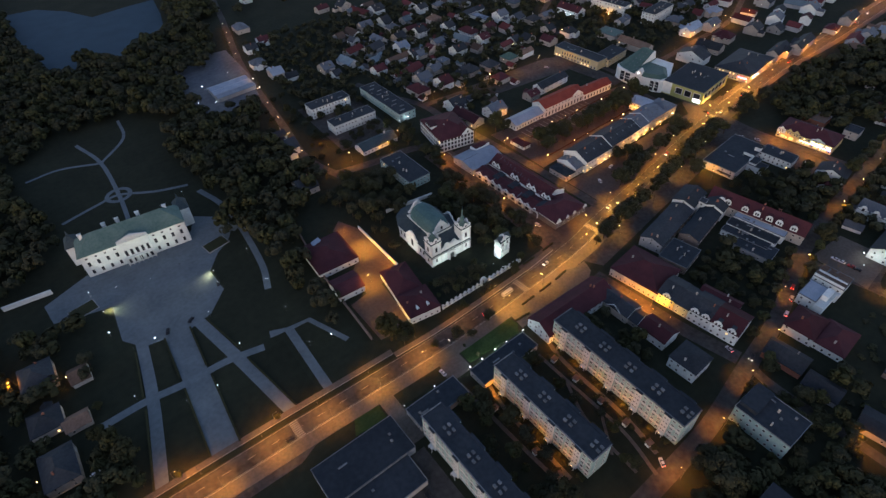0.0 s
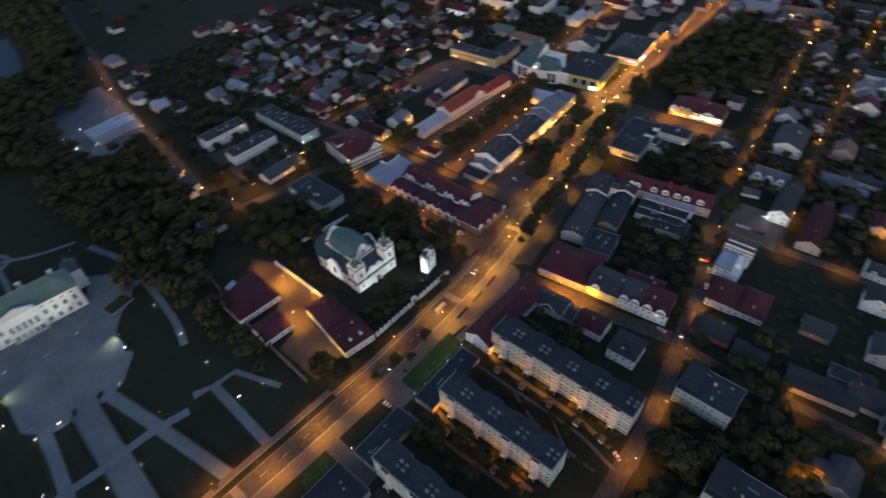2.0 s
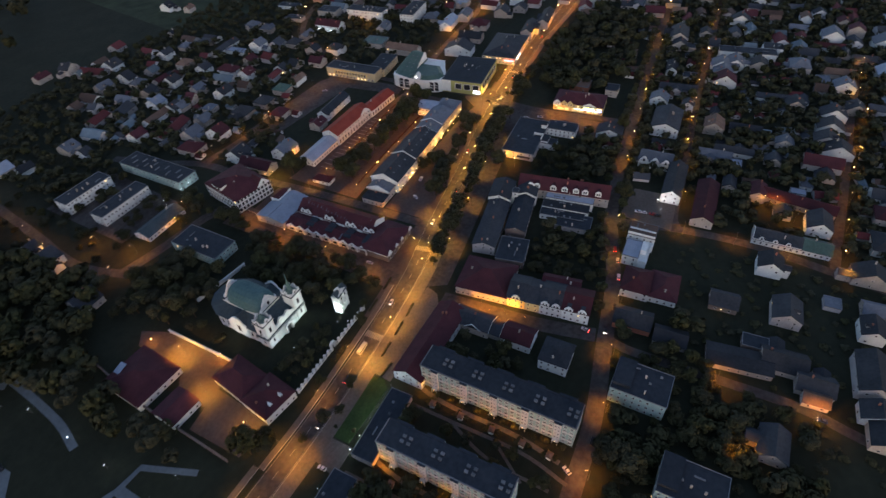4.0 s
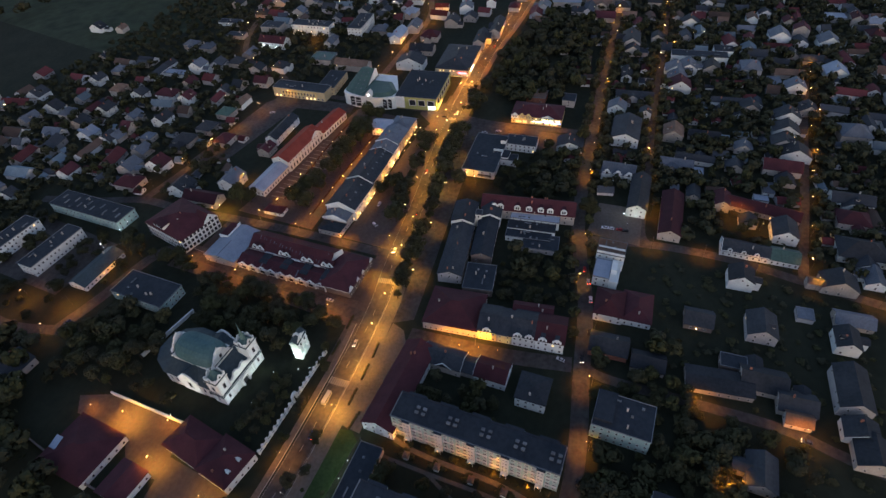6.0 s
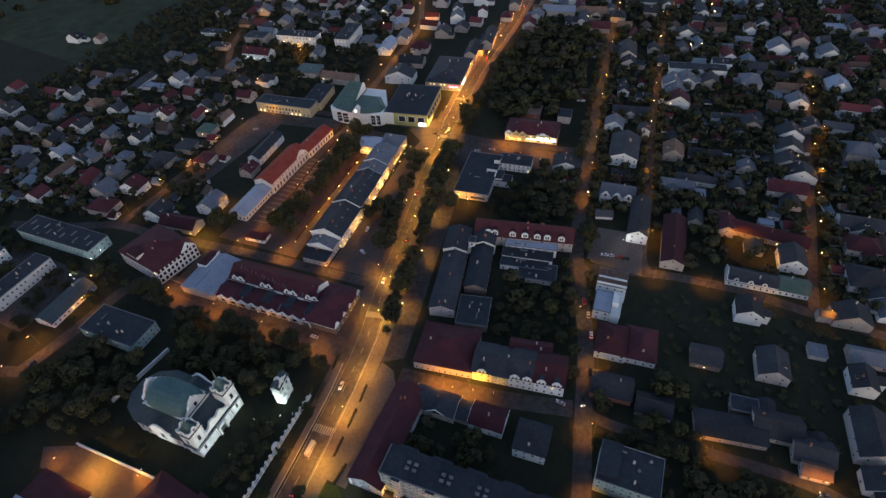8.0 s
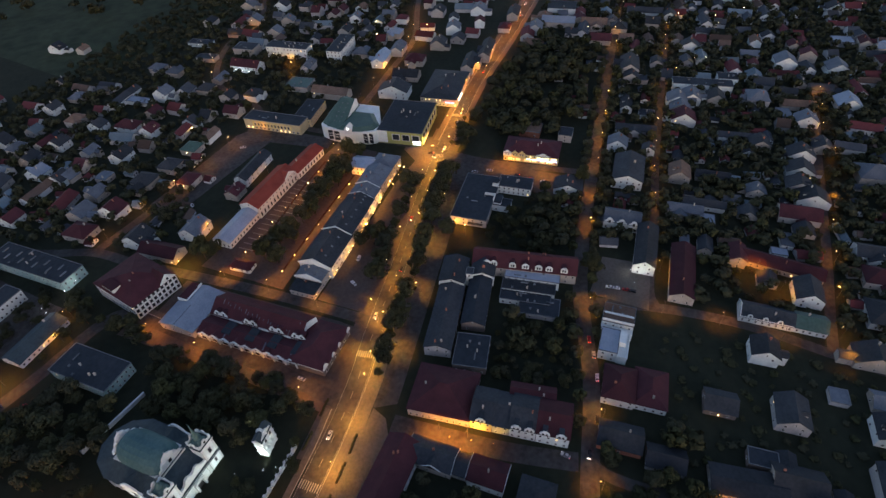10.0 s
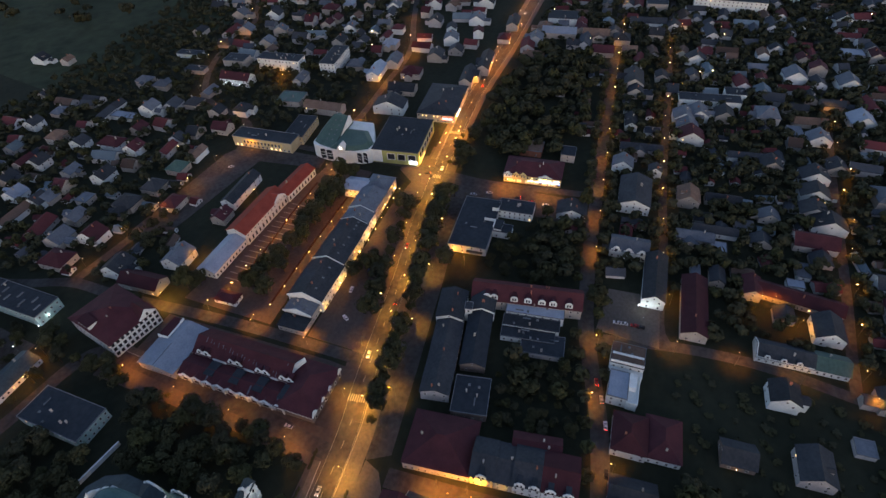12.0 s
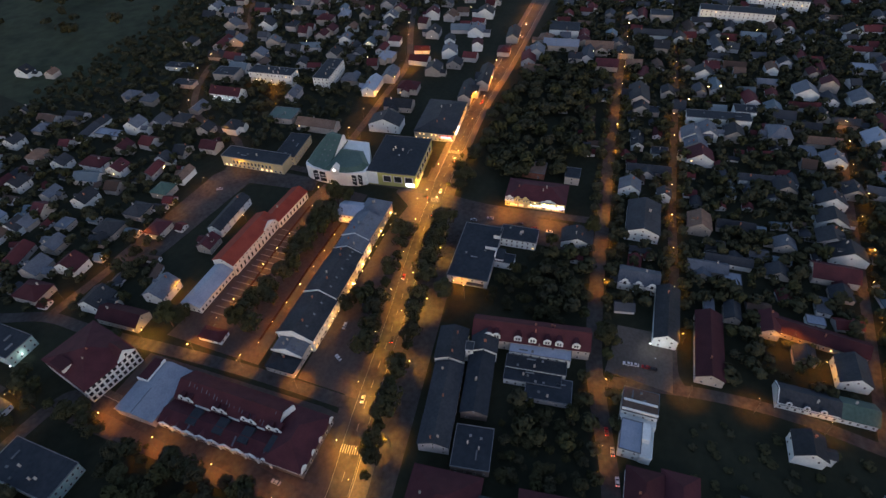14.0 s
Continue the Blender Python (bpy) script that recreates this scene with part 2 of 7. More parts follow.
def windows(parent, x0, y0, x1, y1, count, sills, w=1.2, h=1.5, lit=0.0, data=None, skip=0.0):
    """Rows of windows on the wall from (x0, y0) to (x1, y1), walls wound counterclockwise."""
    turn = math.degrees(math.atan2(y1 - y0, x1 - x0))
    for z in sills:
        for i in range(count):
            if skip and random.random() < skip:
                continue
            t = (i + 0.5) / count
            d = data or (WINDOW_LIT if random.random() < lit else WINDOW)
            part("window", d, parent, m=pose(x0 + (x1 - x0) * t, y0 + (y1 - y0) * t, z, 0, 0, turn) @ Matrix.Diagonal((w, 1.4, h, 1)))


def roof_geo(L, W, h, kind, rise, over=0.5, th=0.22):
    """A roof of that kind over a body L by W whose eaves lie at h; the ridge runs along x."""
    g = Geo()
    a, b = L / 2 + over, W / 2 + over
    if kind == "flat":
        a, b = L / 2 + 0.25, W / 2 + 0.25
        rings = [[(-p, -q, z), (p, -q, z), (p, q, z), (-p, q, z)] for p, q, z in ((a, b, h), (a, b, h + 0.5), (a - 0.3, b - 0.3, h + 0.45), (a - 0.3, b - 0.3, h + 0.2))]
        g.add(sum(rings, []), [(4 * k + i, 4 * k + (i + 1) % 4, 4 * k + 4 + (i + 1) % 4, 4 * k + 4 + i) for k in range(3) for i in range(4)] + [(3, 2, 1, 0)], 1)
        g.f.append((12, 13, 14, 15))
        g.m.append(0)
        return g
    drop = over * rise / (W / 2)
    if kind == "hip":
        i = min(W / 2, L / 2 - 0.3) + over
        e, t = h - drop, h + rise
        v = [(-a, -b, e), (a, -b, e), (a, b, e), (-a, b, e), (-a, -b, e + th), (a, -b, e + th), (a, b, e + th), (-a, b, e + th), (-a + i, 0, t + th), (a - i, 0, t + th)]
        return g.add(v, [(3, 2, 1, 0), (0, 1, 5, 4), (1, 2, 6, 5), (2, 3, 7, 6), (3, 0, 4, 7), (4, 5, 9, 8), (6, 7, 8, 9), (5, 6, 9), (7, 4, 8)])
    g.profile([(-b, h - drop), (0, h + rise), (0, h + rise + th), (-b, h - drop + th)][::-1], -a, a)
    g.profile([(0, h + rise), (b, h - drop), (b, h - drop + th), (0, h + rise + th)][::-1], -a, a)
    return g


def body_geo(L, W, h, kind, rise):
    g = Geo()
    if kind == "gable":
        return g.profile([(-W / 2, 0), (W / 2, 0), (W / 2, h), (0, h + rise), (-W / 2, h)], -L / 2, L / 2)
    return g.box(-L / 2, L / 2, -W / 2, W / 2, 0, h)


CHIMNEY = Geo().box(-0.45, 0.45, -0.3, 0.3, -1.5, 1.3).box(-0.52, 0.52, -0.37, 0.37, 1.3, 1.45).box(-0.3, -0.05, -0.12, 0.12, 1.45, 1.75).box(0.05, 0.3, -0.12, 0.12, 1.45, 1.75).mesh("chimney", WALL["cream"])
CHIMNEY_BRICK = Geo().box(-0.45, 0.45, -0.3, 0.3, -1.5, 1.1).box(-0.52, 0.52, -0.37, 0.37, 1.1, 1.25).mesh("chimney", WALL["brick"])


def roof_z(L, W, h, kind, rise, x, y):
    if kind == "flat":
        return h + 0.2
    z = h + rise * (1 - abs(y) / (W / 2))
    return min(z, h + rise * (L / 2 - abs(x)) / (W / 2)) if kind == "hip" else z


FOOT = []
ROOF_HATCH = [Geo().box(-0.6, 0.6, -0.6, 0.6, 0, 0.5).prism([(-0.6, -0.6), (0.6, -0.6), (0.6, 0.6), (-0.6, 0.6)], 0.5, 0.8, top=0.5).mesh("roof_hatch", VENT), Geo().box(-2.2, 2.2, -0.35, 0.35, 0, 0.4).mesh("roof_hatch", VENT)]


def built_on(x, y, r):
    """Whether a place lies within r metres of a house."""
    for cx, cy, a, b, c, s in FOOT:
        dx, dy = x - cx, y - cy
        if abs(dx * c + dy * s) < a + r and abs(dy * c - dx * s) < b + r:
            return True
    return False


def building(name, label, category, x, y, L, W, h, kind, colour, wall, turn=0.0, rise=None, storey=3.0, step=4.0, sides="wsn", chimneys=1, lit=0.02, group="", win=(1.15, 1.45), skip=0.1, ridge="x"):
    """A house: body, roof, chimneys and windows. sides: the walls that have windows (w: -x, s: -y, e: +x, n: +y)."""
    if ridge == "y":
        L, W, turn = W, L, turn + 90
        sides = "".join({"w": "n", "s": "w", "e": "s", "n": "e"}[c] for c in sides)
    rise = rise if rise is not None else (0 if kind == "flat" else min(0.62 * W / 2, 5.5))
    root = thing(name, label, category, pose(x, y, 0, 0, 0, turn), group)
    FOOT.append((x, y, L / 2, W / 2, math.cos(radians(turn)), math.sin(radians(turn))))
    part("wall", body_geo(L, W, h, kind, rise).mesh("wall", WALL[wall]), root)
    part("roof", roof_geo(L, W, h, kind, rise).mesh("roof", ROOF[colour], VENT), root)
    n = max(1, int(h / storey))
    sills = [h / n * i + 0.95 for i in range(n)]
    a, b = L / 2 + 0.02, W / 2 + 0.02
    for c, q in (("w", (-a, b, -a, -b)), ("s", (-a, -b, a, -b)), ("e", (a, -b, a, b)), ("n", (a, b, -a, b))):
        if c in sides:
            windows(root, *q, max(1, int((W if c in "we" else L) / step)), sills, *win, lit=lit, skip=skip)
            if kind == "gable" and c in "we" and rise > 2.4:
                s = 1 if c == "e" else -1
                part("window", WINDOW, root, m=pose(s * a, 0, h + 0.4, 0, 0, 90 * s) @ Matrix.Diagonal((0.9, 1.4, 1.1, 1)))
    if kind == "flat" and L * W > 180 and x < 600:
        for i in range(3):
            part("roof_hatch", ROOF_HATCH[i % 2], root, m=pose(L * random.uniform(-0.38, 0.38), W * random.uniform(-0.32, 0.32), h + 0.2, 0, 0, 90 * random.randint(0, 1)))
    for i in range(chimneys):
        cx, cy = L * random.uniform(-0.35, 0.35), W * random.uniform(-0.2, 0.2)
        part("chimney", CHIMNEY if kind == "flat" else random.choice((CHIMNEY, CHIMNEY_BRICK)), root, m=pose(cx, cy, roof_z(L, W, h, kind, rise, cx, cy) + 0.4, 0, 0, 90 * random.randint(0, 1)))
    return root


ROOF_WORDS = {"red": "dark red tiled", "scarlet": "orange-red tiled", "grey": "dark grey", "felt": "dark felt-covered", "blue": "pale blue-grey metal", "slate": "weathered grey metal", "green": "green sheet-metal", "copper": "green copper", "lead": "dark lead", "teal": "bluish copper", "brown": "brown"}
WALL_WORDS = {"white": "white walls", "umber": "dark brown walls", "cream": "cream walls", "brick": "brick walls", "grey": "grey walls", "panel": "pale walls", "yellow": "yellow walls", "ochre": "ochre walls", "lime": "lime-yellow walls"}


PORCH_LAMP = Geo().box(-0.09, 0.09, -0.2, 0, 0, 0.2).mesh("porch_lamp", BULB)


def roof_of(*size):
    r = roof_geo(size[0], size[1], size[2], "gable", size[3], 0.35)
    return r.v, r.f


ROOF_DORMER = {c: Geo().box(-1.1, 1.1, -0.9, 2.0, 0, 1.5).facade([(-1.35, 1.45), (1.35, 1.45), (0, 2.4)], -1.1, 2.6, 2).box(-0.7, 0.7, -0.96, -0.9, 0.5, 1.35, 1).mesh("dormer", WALL["cream"], GLASS, ROOF[c]) for c in ROOF}


def house(x, y, L, W, h, roof, colour, wall, turn=None):
    kind = {"gx": "gable", "gy": "gable", "hip": "hip", "flat": "flat"}[roof]
    colour = "felt" if (kind == "flat" and colour == "grey") else colour
    colour = "slate" if (colour == "blue" and int(x) % 3) or (colour == "grey" and x > 380 and int(3 * x + y) % 4 == 0) else colour
    wall = ("white", "grey", "white", "cream")[int(x + 2 * y) % 4] if wall == "white" and x > 400 else wall
    turn = (0 if x < 205 else 4 if x < 480 else 8) if turn is None else turn
    word = {"gable": "gabled", "hip": "hipped", "flat": "flat"}[kind]
    size = "shed" if h < 3.6 else "house"
    label = "%s with %s %s roof and %s" % ("Small shed" if size == "shed" else "Town house" if h > 5.5 else "Low house", word, ROOF_WORDS[colour], WALL_WORDS[wall])
    ridge = "y" if (roof == "gy" or (roof == "hip" and W > L)) else "x"
    made = building(size, label, size, x, y, L, W, h, kind, colour, wall, turn, ridge=ridge, step=5.4, skip=0.25 if x < 380 else 0.5,
                    sides="wsne" if x < 150 else "" if x > 560 else "w" if x > 470 else "ws" if y > 70 else "wn", chimneys=1 if size == "house" and random.random() < 0.65 else 0, group="sheds" if size == "shed" else "town houses")
    wide, deep = (W, L) if ridge == "y" else (L, W)
    if size == "house" and kind != "flat" and random.random() < 0.55:
        w2, d2, h2 = wide * random.uniform(0.35, 0.5), deep * random.uniform(0.25, 0.45), h * random.uniform(0.6, 0.95)
        g = body_geo(d2 + 2, w2, h2, "gable", w2 * 0.28)
        g.add(*roof_of(d2 + 2, w2, h2, w2 * 0.28), 1)
        s = random.choice((-1, 1))
        part("wing", g.mesh("wing", WALL[wall], ROOF[colour]), made, m=pose(wide * random.uniform(-0.22, 0.22), s * (deep / 2 + d2 / 2 - 1), 0, 0, 0, 90))
    if kind == "gable" and h > 4.5 and x < 560 and random.random() < 0.4:
        s, rise = random.choice((-1, 1)), min(0.62 * deep / 2, 5.5)
        part("dormer", ROOF_DORMER[colour], made, m=pose(wide * random.uniform(-0.2, 0.2), s * deep * 0.3, h + rise * 0.4 - 0.5, 0, 0, 0 if s < 0 else 180))
    if random.random() < 0.06:
        part("porch_lamp", PORCH_LAMP, made, "glowing porch lamp", pose(*((-L / 2, 0.8) if ridge == "x" else (0.8, W / 2)), 2.6, 0, 0, -90 if ridge == "x" else 180))
    return made


# ---------------------------------------------------------------- ground, roads and paths
def smooth(pts, n=6):
    """Catmull-Rom through the points of a way."""
    p = [Vector(q) for q in pts]
    p = [2 * p[0] - p[1]] + p + [2 * p[-1] - p[-2]]
    out = []
    for i in range(1, len(p) - 2):
        for j in range(n):
            t = j / n
            out.append(0.5 * (2 * p[i] + (p[i + 1] - p[i - 1]) * t + (2 * p[i - 1] - 5 * p[i] + 4 * p[i + 1] - p[i + 2]) * t * t + (3 * p[i] - p[i - 1] - 3 * p[i + 1] + p[i + 2]) * t ** 3))
    return out + [p[-2]]


def strip(name, pts, width, z, mat, label, category, offset=0.0, thick=0.3, kind="structure", soft=True):
    """A ribbon of ground along a way, with a real edge below it."""
    p = smooth(pts) if soft else [Vector(q) for q in pts]
    v, f = [], []
    for i, c in enumerate(p):
        d = (p[min(i + 1, len(p) - 1)] - p[max(i - 1, 0)]).normalized()
        s = Vector((-d.y, d.x))
        for k, zz in ((offset + width / 2, z), (offset - width / 2, z), (offset - width / 2, z - thick), (offset + width / 2, z - thick)):
            v.append((c.x + s.x * k, c.y + s.y * k, zz))
    for i in range(len(p) - 1):
        a, b = 4 * i, 4 * i + 4
        f += [(a, a + 1, b + 1, b), (a + 1, a + 2, b + 2, b + 1), (a + 3, a, b, b + 3)]
    g = Geo()
    g.add(v, f)
    return solid(name, g, label, category, mat, kind=kind)


def slab(name, outline, z, mat, label, category, kind="structure", thick=0.3):
    return solid(name, Geo().prism(outline, z - thick, z), label, category, mat, kind=kind)


def along(pts, gap, start=0.0, offset=0.0):
    """Places every gap metres along a way: x, y and heading in degrees."""
    p, left, out = smooth(pts, 12), start, []
    for a, b in zip(p, p[1:]):
        d = b - a
        while left <= d.length:
            q = a + d.normalized() * left
            s = Vector((-d.y, d.x)).normalized() * offset
            out.append((q.x + s.x, q.y + s.y, math.degrees(math.atan2(d.y, d.x))))
            left += gap
        left -= d.length
    return out


solid("ground", Geo().box(-2500, 3500, -2500, 3500, -2, 0), "Dark rough grass and garden ground reaching the horizon", "ground", GRASS, kind="structure")

MAIN = [(-400, 156), (-150, 154), (4, 153), (55, 152), (113, 151), (176, 154), (217, 158), (253, 165), (316, 175), (370, 185), (410, 191), (457, 197), (541, 204), (642, 205), (811, 211), (1500, 240)]
SECOND = [(-200, 16), (60, 29), (126, 31), (170, 33), (212, 40), (259, 48), (296, 59), (322, 66), (369, 73), (429, 79), (531, 89), (626, 97), (801, 112), (1500, 160)]
THIRD = [(320, 24), (335, 29), (393, 32), (455, 38), (537, 43), (609, 47), (753, 56), (1400, 90)]
FOURTH = [(317, -63), (347, -64), (383, -66), (435, -68), (521, -71), (626, -76), (1200, -95)]
CROSS = [(311, 64), (319, 25), (322, -1), (322, -28), (317, -63), (312, -101), (290, -300)]
YARD_LANE = [(222, 44), (215, 30), (216, -17), (216, -53), (209, -88), (190, -220)]
CHURCH_STREET = [(207, 160), (212, 200), (214, 247), (216, 300), (205, 314), (167, 319), (140, 324)]
PARK_STREET = [(140, 318), (131, 359), (139, 418), (157, 547), (188, 678), (230, 860), (290, 1100)]
MARKET_STREET = [(258, 170), (257, 232), (254, 282), (250, 330), (249, 365), (238, 395), (225, 440)]
NORTH_STREET = [(246, 366), (290, 361), (356, 356), (399, 353), (420, 338), (424, 269), (427, 205), (424, 156), (430, 104), (433, 82)]
HILL_STREET = [(399, 353), (440, 372), (470, 440), (546, 484), (601, 484), (719, 551), (900, 650)]
BACK_STREET = [(424, 290), (469, 285), (541, 290), (613, 297), (700, 330), (900, 400)]
TOWN_LANE = [(206, 132), (208, 107), (211, 77), (217, 46)]

LAYER = 0.04
for name, pts, w in (("main", MAIN, 10.5), ("second", SECOND, 8.4), ("third", THIRD, 5.5), ("fourth", FOURTH, 5.5), ("cross", CROSS, 6.5), ("yard_lane", YARD_LANE, 5.5), ("church", CHURCH_STREET, 8),
                     ("park", PARK_STREET, 6.5), ("market", MARKET_STREET, 7), ("north", NORTH_STREET, 6.5), ("hill", HILL_STREET, 6), ("back", BACK_STREET, 6), ("town_lane", TOWN_LANE, 9)):
    LAYER += 0.004
    strip("road", pts, w, LAYER, ASPHALT, "Worn asphalt street lit by sodium lamps" if name != "main" else "Wide asphalt main street lit by sodium lamps", "road")

strip("service_road", [(225, 147), (253, 151), (316, 161), (370, 171), (405, 176)], 8, 0.06, ASPHALT, "Asphalt service road behind a row of trees", "road")
# pavements stand a kerb above the carriageway
strip("verge", [(-150, 154), (4, 153), (55, 152), (80, 151.6)], 2.6, 0.17, GRASS, "Narrow grass verge beside the carriageway", "verge", 7.4)
for pts, off, w in (([(-150, 154), (4, 153), (55, 152), (80, 151.6)], 10.4, 3.2), ([(80, 151.6), (113, 151), (176, 154), (203, 157)], 7.6, 3), (MAIN[1:6] + [(217, 158), (236, 161.4)], -9.0, 7), 
                    ([(440, 195), (541, 204), (642, 205), (811, 211)], 8, 4.5), ([(440, 195), (541, 204), (642, 205), (811, 211)], -8, 4.5),
                    ([(214, 210), (214, 247), (216, 296)], -6, 3.5)):
    strip("pavement", pts, w, 0.2, PAVING, "Grey paved footway beside the street", "pavement", off)
    side = -1 if off > 0 else 1
    strip("kerb", pts, 0.2, 0.215, KERB, "Pale stone kerb along the footway", "kerb", off + side * (w / 2 + 0.1))

# paved squares
slab("market_square", [(262, 174), (316, 184), (370, 194), (416, 201), (414, 207), (378, 210), (262, 206)], 0.16, PLAZA, "Reddish paved market square beside the main street", "pavement")
slab("market_pavement", [(262, 230), (410, 240), (412, 276), (262, 290)], 0.15, PLAZA, "Reddish paved promenade between the market halls", "pavement")
strip("flower_bed", [(283, 266), (310, 267.5), (352, 271.5), (386, 272.5)], 1.3, 0.3, PLANTING, "Narrow reddish planted bed along the promenade", "flower bed", soft=False)
strip("flower_bed", [(276, 238.6), (331, 241.7), (378, 243.2)], 1.3, 0.3, PLANTING, "Narrow reddish planted bed behind the market houses", "flower bed", soft=False)
for i in range(16):
    slab("paving_band", [(284 + i * 5, 256.5), (284.7 + i * 5, 256.5), (284.2 + i * 5, 277.5), (283.5 + i * 5, 277.5)], 0.17, BAND, "Pale stone band across the promenade", "paving")
slab("hall_pavement", [(217, 168), (251, 173), (252, 186), (249, 290), (220, 290)], 0.14, PLAZA, "Paving around the market hall", "pavement")
slab("cinema_square", [(300, 366), (396, 362), (414, 352), (416, 282), (402, 280), (396, 330), (300, 340)], 0.13, ASPHALT, "Dark asphalt square in front of the cinema", "pavement")
slab("crossing_paving", [(404, 181), (440, 185), (446, 204), (432, 222), (420, 222), (406, 205)], 0.04, PLAZA, "Wide worn paving at the street crossing", "pavement")
slab("shop_forecourt", [(399, 97), (424, 100), (424, 190), (404, 186), (398, 150)], 0.12, ASPHALT, "Asphalt forecourt with parked cars", "pavement")
slab("car_park", [(316, 27), (352, 30), (350, 58), (318, 60)], 0.14, PAVING, "Pale paved car park beside a white hall", "pavement")
strip("street_paving", MAIN[5:12], 24, 0.036, PLAZA, "Worn paving on both sides of the main street", "pavement")
slab("service_yard", [(216, 134), (250, 139), (320, 150), (404, 163), (404, 178), (316, 164), (253, 154), (222, 150), (210, 144)], 0.05, ASPHALT, "Asphalt yard in front of the service road houses", "pavement")
slab("shop_pavement", [(145, 130), (150, 130), (150, 129.5), (197, 129.5), (207, 136), (210, 144), (146, 141)], 0.17, PAVING, "Grey paved shop frontage along the main street", "pavement")
slab("church_street_pavement", [(199, 164), (217, 167), (219, 290), (222, 300), (202, 300), (202, 230)], 0.03, PLAZA, "Worn brown paving between the church garden and the market hall", "pavement")
slab("church_yard", [(80, 172), (100, 170), (103, 207), (118, 210), (119, 258), (112, 275), (104, 268), (104, 236), (90, 222), (92, 206), (80, 204)], 0.1, PLAZA, "Paved rectory yard lit orange", "pavement")
slab("flats_forecourt", [(92, 127), (107, 127), (107, 147), (96, 147)], 0.21, PAVING, "Concrete forecourt between two lawns", "pavement")
slab("side_forecourt", [(58, 112), (66, 112), (66, 147), (58, 147)], 0.21, PAVING, "Concrete passage beside the pavilion", "pavement")
slab("court_yard", [(30, 60), (62, 60), (62, 108), (30, 108)], 0.08, ASPHALT, "Dark service yard behind the pavilion", "pavement")
slab("bus_bay", [(-20, 136), (14, 136), (40, 147), (-20, 148)], 0.06, ASPHALT, "Asphalt bus bay beside the main street", "pavement")
for o in ([(108, 130), (141, 129), (145, 134), (143, 142), (108, 142)], [(66, 131), (91, 131), (95, 136), (93, 143), (67, 143)], [(40, 132), (57, 131), (57, 139), (44, 140)]):
    # the second bed is darker grass in place of a hedge block
    slab("lawn", o, 0.18, GRASS if o[0][0] == 66 else LAWN, "Dark grass bed standing in for a hedge block" if o[0][0] == 66 else "Clipped green lawn with a stone edge", "lawn")
PATH_Z = 0.07
for pts, w in (([(150, 118), (147, 106), (145.8, 92), (145.6, 62), (142, 40)], 2.4), ([(108, 118), (105, 106), (103.8, 92), (103.4, 56)], 2.2), ([(139, 124), (139, 93), (139, 57), (134, 34)], 1.8), ([(139, 93), (130, 70), (128, 40)], 1.6), ([(96, 124), (97, 85), (99, 45)], 2.0), ([(139, 70), (126, 52)], 1.4)):
    PATH_Z += 0.004
    strip("path", pts, w, PATH_Z, PAVING, "Narrow paved path between the flats", "path")

# palace park
slab("palace_court", [(-60, 300), (-46, 296), (-30, 292), (-32, 262), (-24, 250), (0, 246), (14, 250), (27, 264), (26, 284), (38, 300), (53, 318), (53, 330), (36, 345), (30, 330), (-36, 330), (-62, 318)], 0.1, GRAVEL, "Pale gravel forecourt of the palace", "pavement")
PATH_Z = 0.11
for pts, w in (([(-6, 250), (-8, 210), (-11, 160)], 13), ([(-24, 254), (-30, 212), (-41, 160)], 6), ([(6, 250), (14, 210), (23, 160)], 6.5), ([(-56, 213), (-33, 214), (-13, 212), (8, 212), (28, 208)], 4.5),
               ([(34, 214), (44, 211), (43, 160)], 5), ([(44, 211), (56, 210), (66, 184)], 3), ([(50, 372), (57, 345), (58, 315), (54, 270), (48, 247)], 4), ([(44, 330), (55, 312)], 5), ([(30, 296), (44, 306), (52, 320)], 4),
               ([(-2, 352), (2, 400), (2, 458), (-8, 500)], 3), ([(-38, 395), (-14, 402), (2, 405), (24, 392), (46, 384)], 2.6), ([(2, 458), (26, 486), (30, 520)], 2.4), ([(2, 458), (-26, 470), (-50, 468)], 2.4)):
    PATH_Z += 0.004
    strip("park_path", pts, w, PATH_Z, GRAVEL, "Pale gravel path through the palace park", "path", soft=pts[0][0] not in (34, 44))
ring = [(2 + 8 * math.cos(a * 0.5236), 405 + 8 * math.sin(a * 0.5236)) for a in range(13)]
strip("park_path", ring, 3, 0.18, GRAVEL, "Round gravel path about a flower bed", "path")
for o in ([(-19, 250), (-14, 250), (-16, 216), (-25, 216)], [(-27, 209), (-17, 208), (-19, 165), (-37, 165)], [(1, 246), (5, 246), (11, 216), (0, 216)], [(-1, 208), (12, 208), (19, 165), (-3, 165)],
          [(30, 290), (46, 308), (50, 290), (42, 216), (30, 214), (15, 216), (10, 246), (28, 262)], [(16, 205), (38, 206), (38, 165), (26, 165)], [(-56, 250), (-36, 252), (-35, 218), (-52, 218)]):
    slab("lawn", o, 0.07, GRASS, "Dark mown lawn in the palace park", "lawn")
for pts, off in (([(-6, 248), (-8, 216)], 6.9), ([(-6, 248), (-8, 216)], -6.9), ([(-8, 208), (-10.8, 164)], 6.9), ([(-8, 208), (-10.8, 164)], -6.9), ([(-25, 248), (-30, 216)], -3.4), ([(-31, 208), (-40, 164)], -3.4), ([(7, 246), (13.5, 216)], 3.6), ([(14.5, 206), (22, 164)], 3.6)):
    tagged(strip("hedge_border", pts, 0.9, 0.85, LEAF[0], "Low dark clipped hedge along the gravel avenue", "hedge", off, thick=0.85, soft=False), group="avenue hedges")
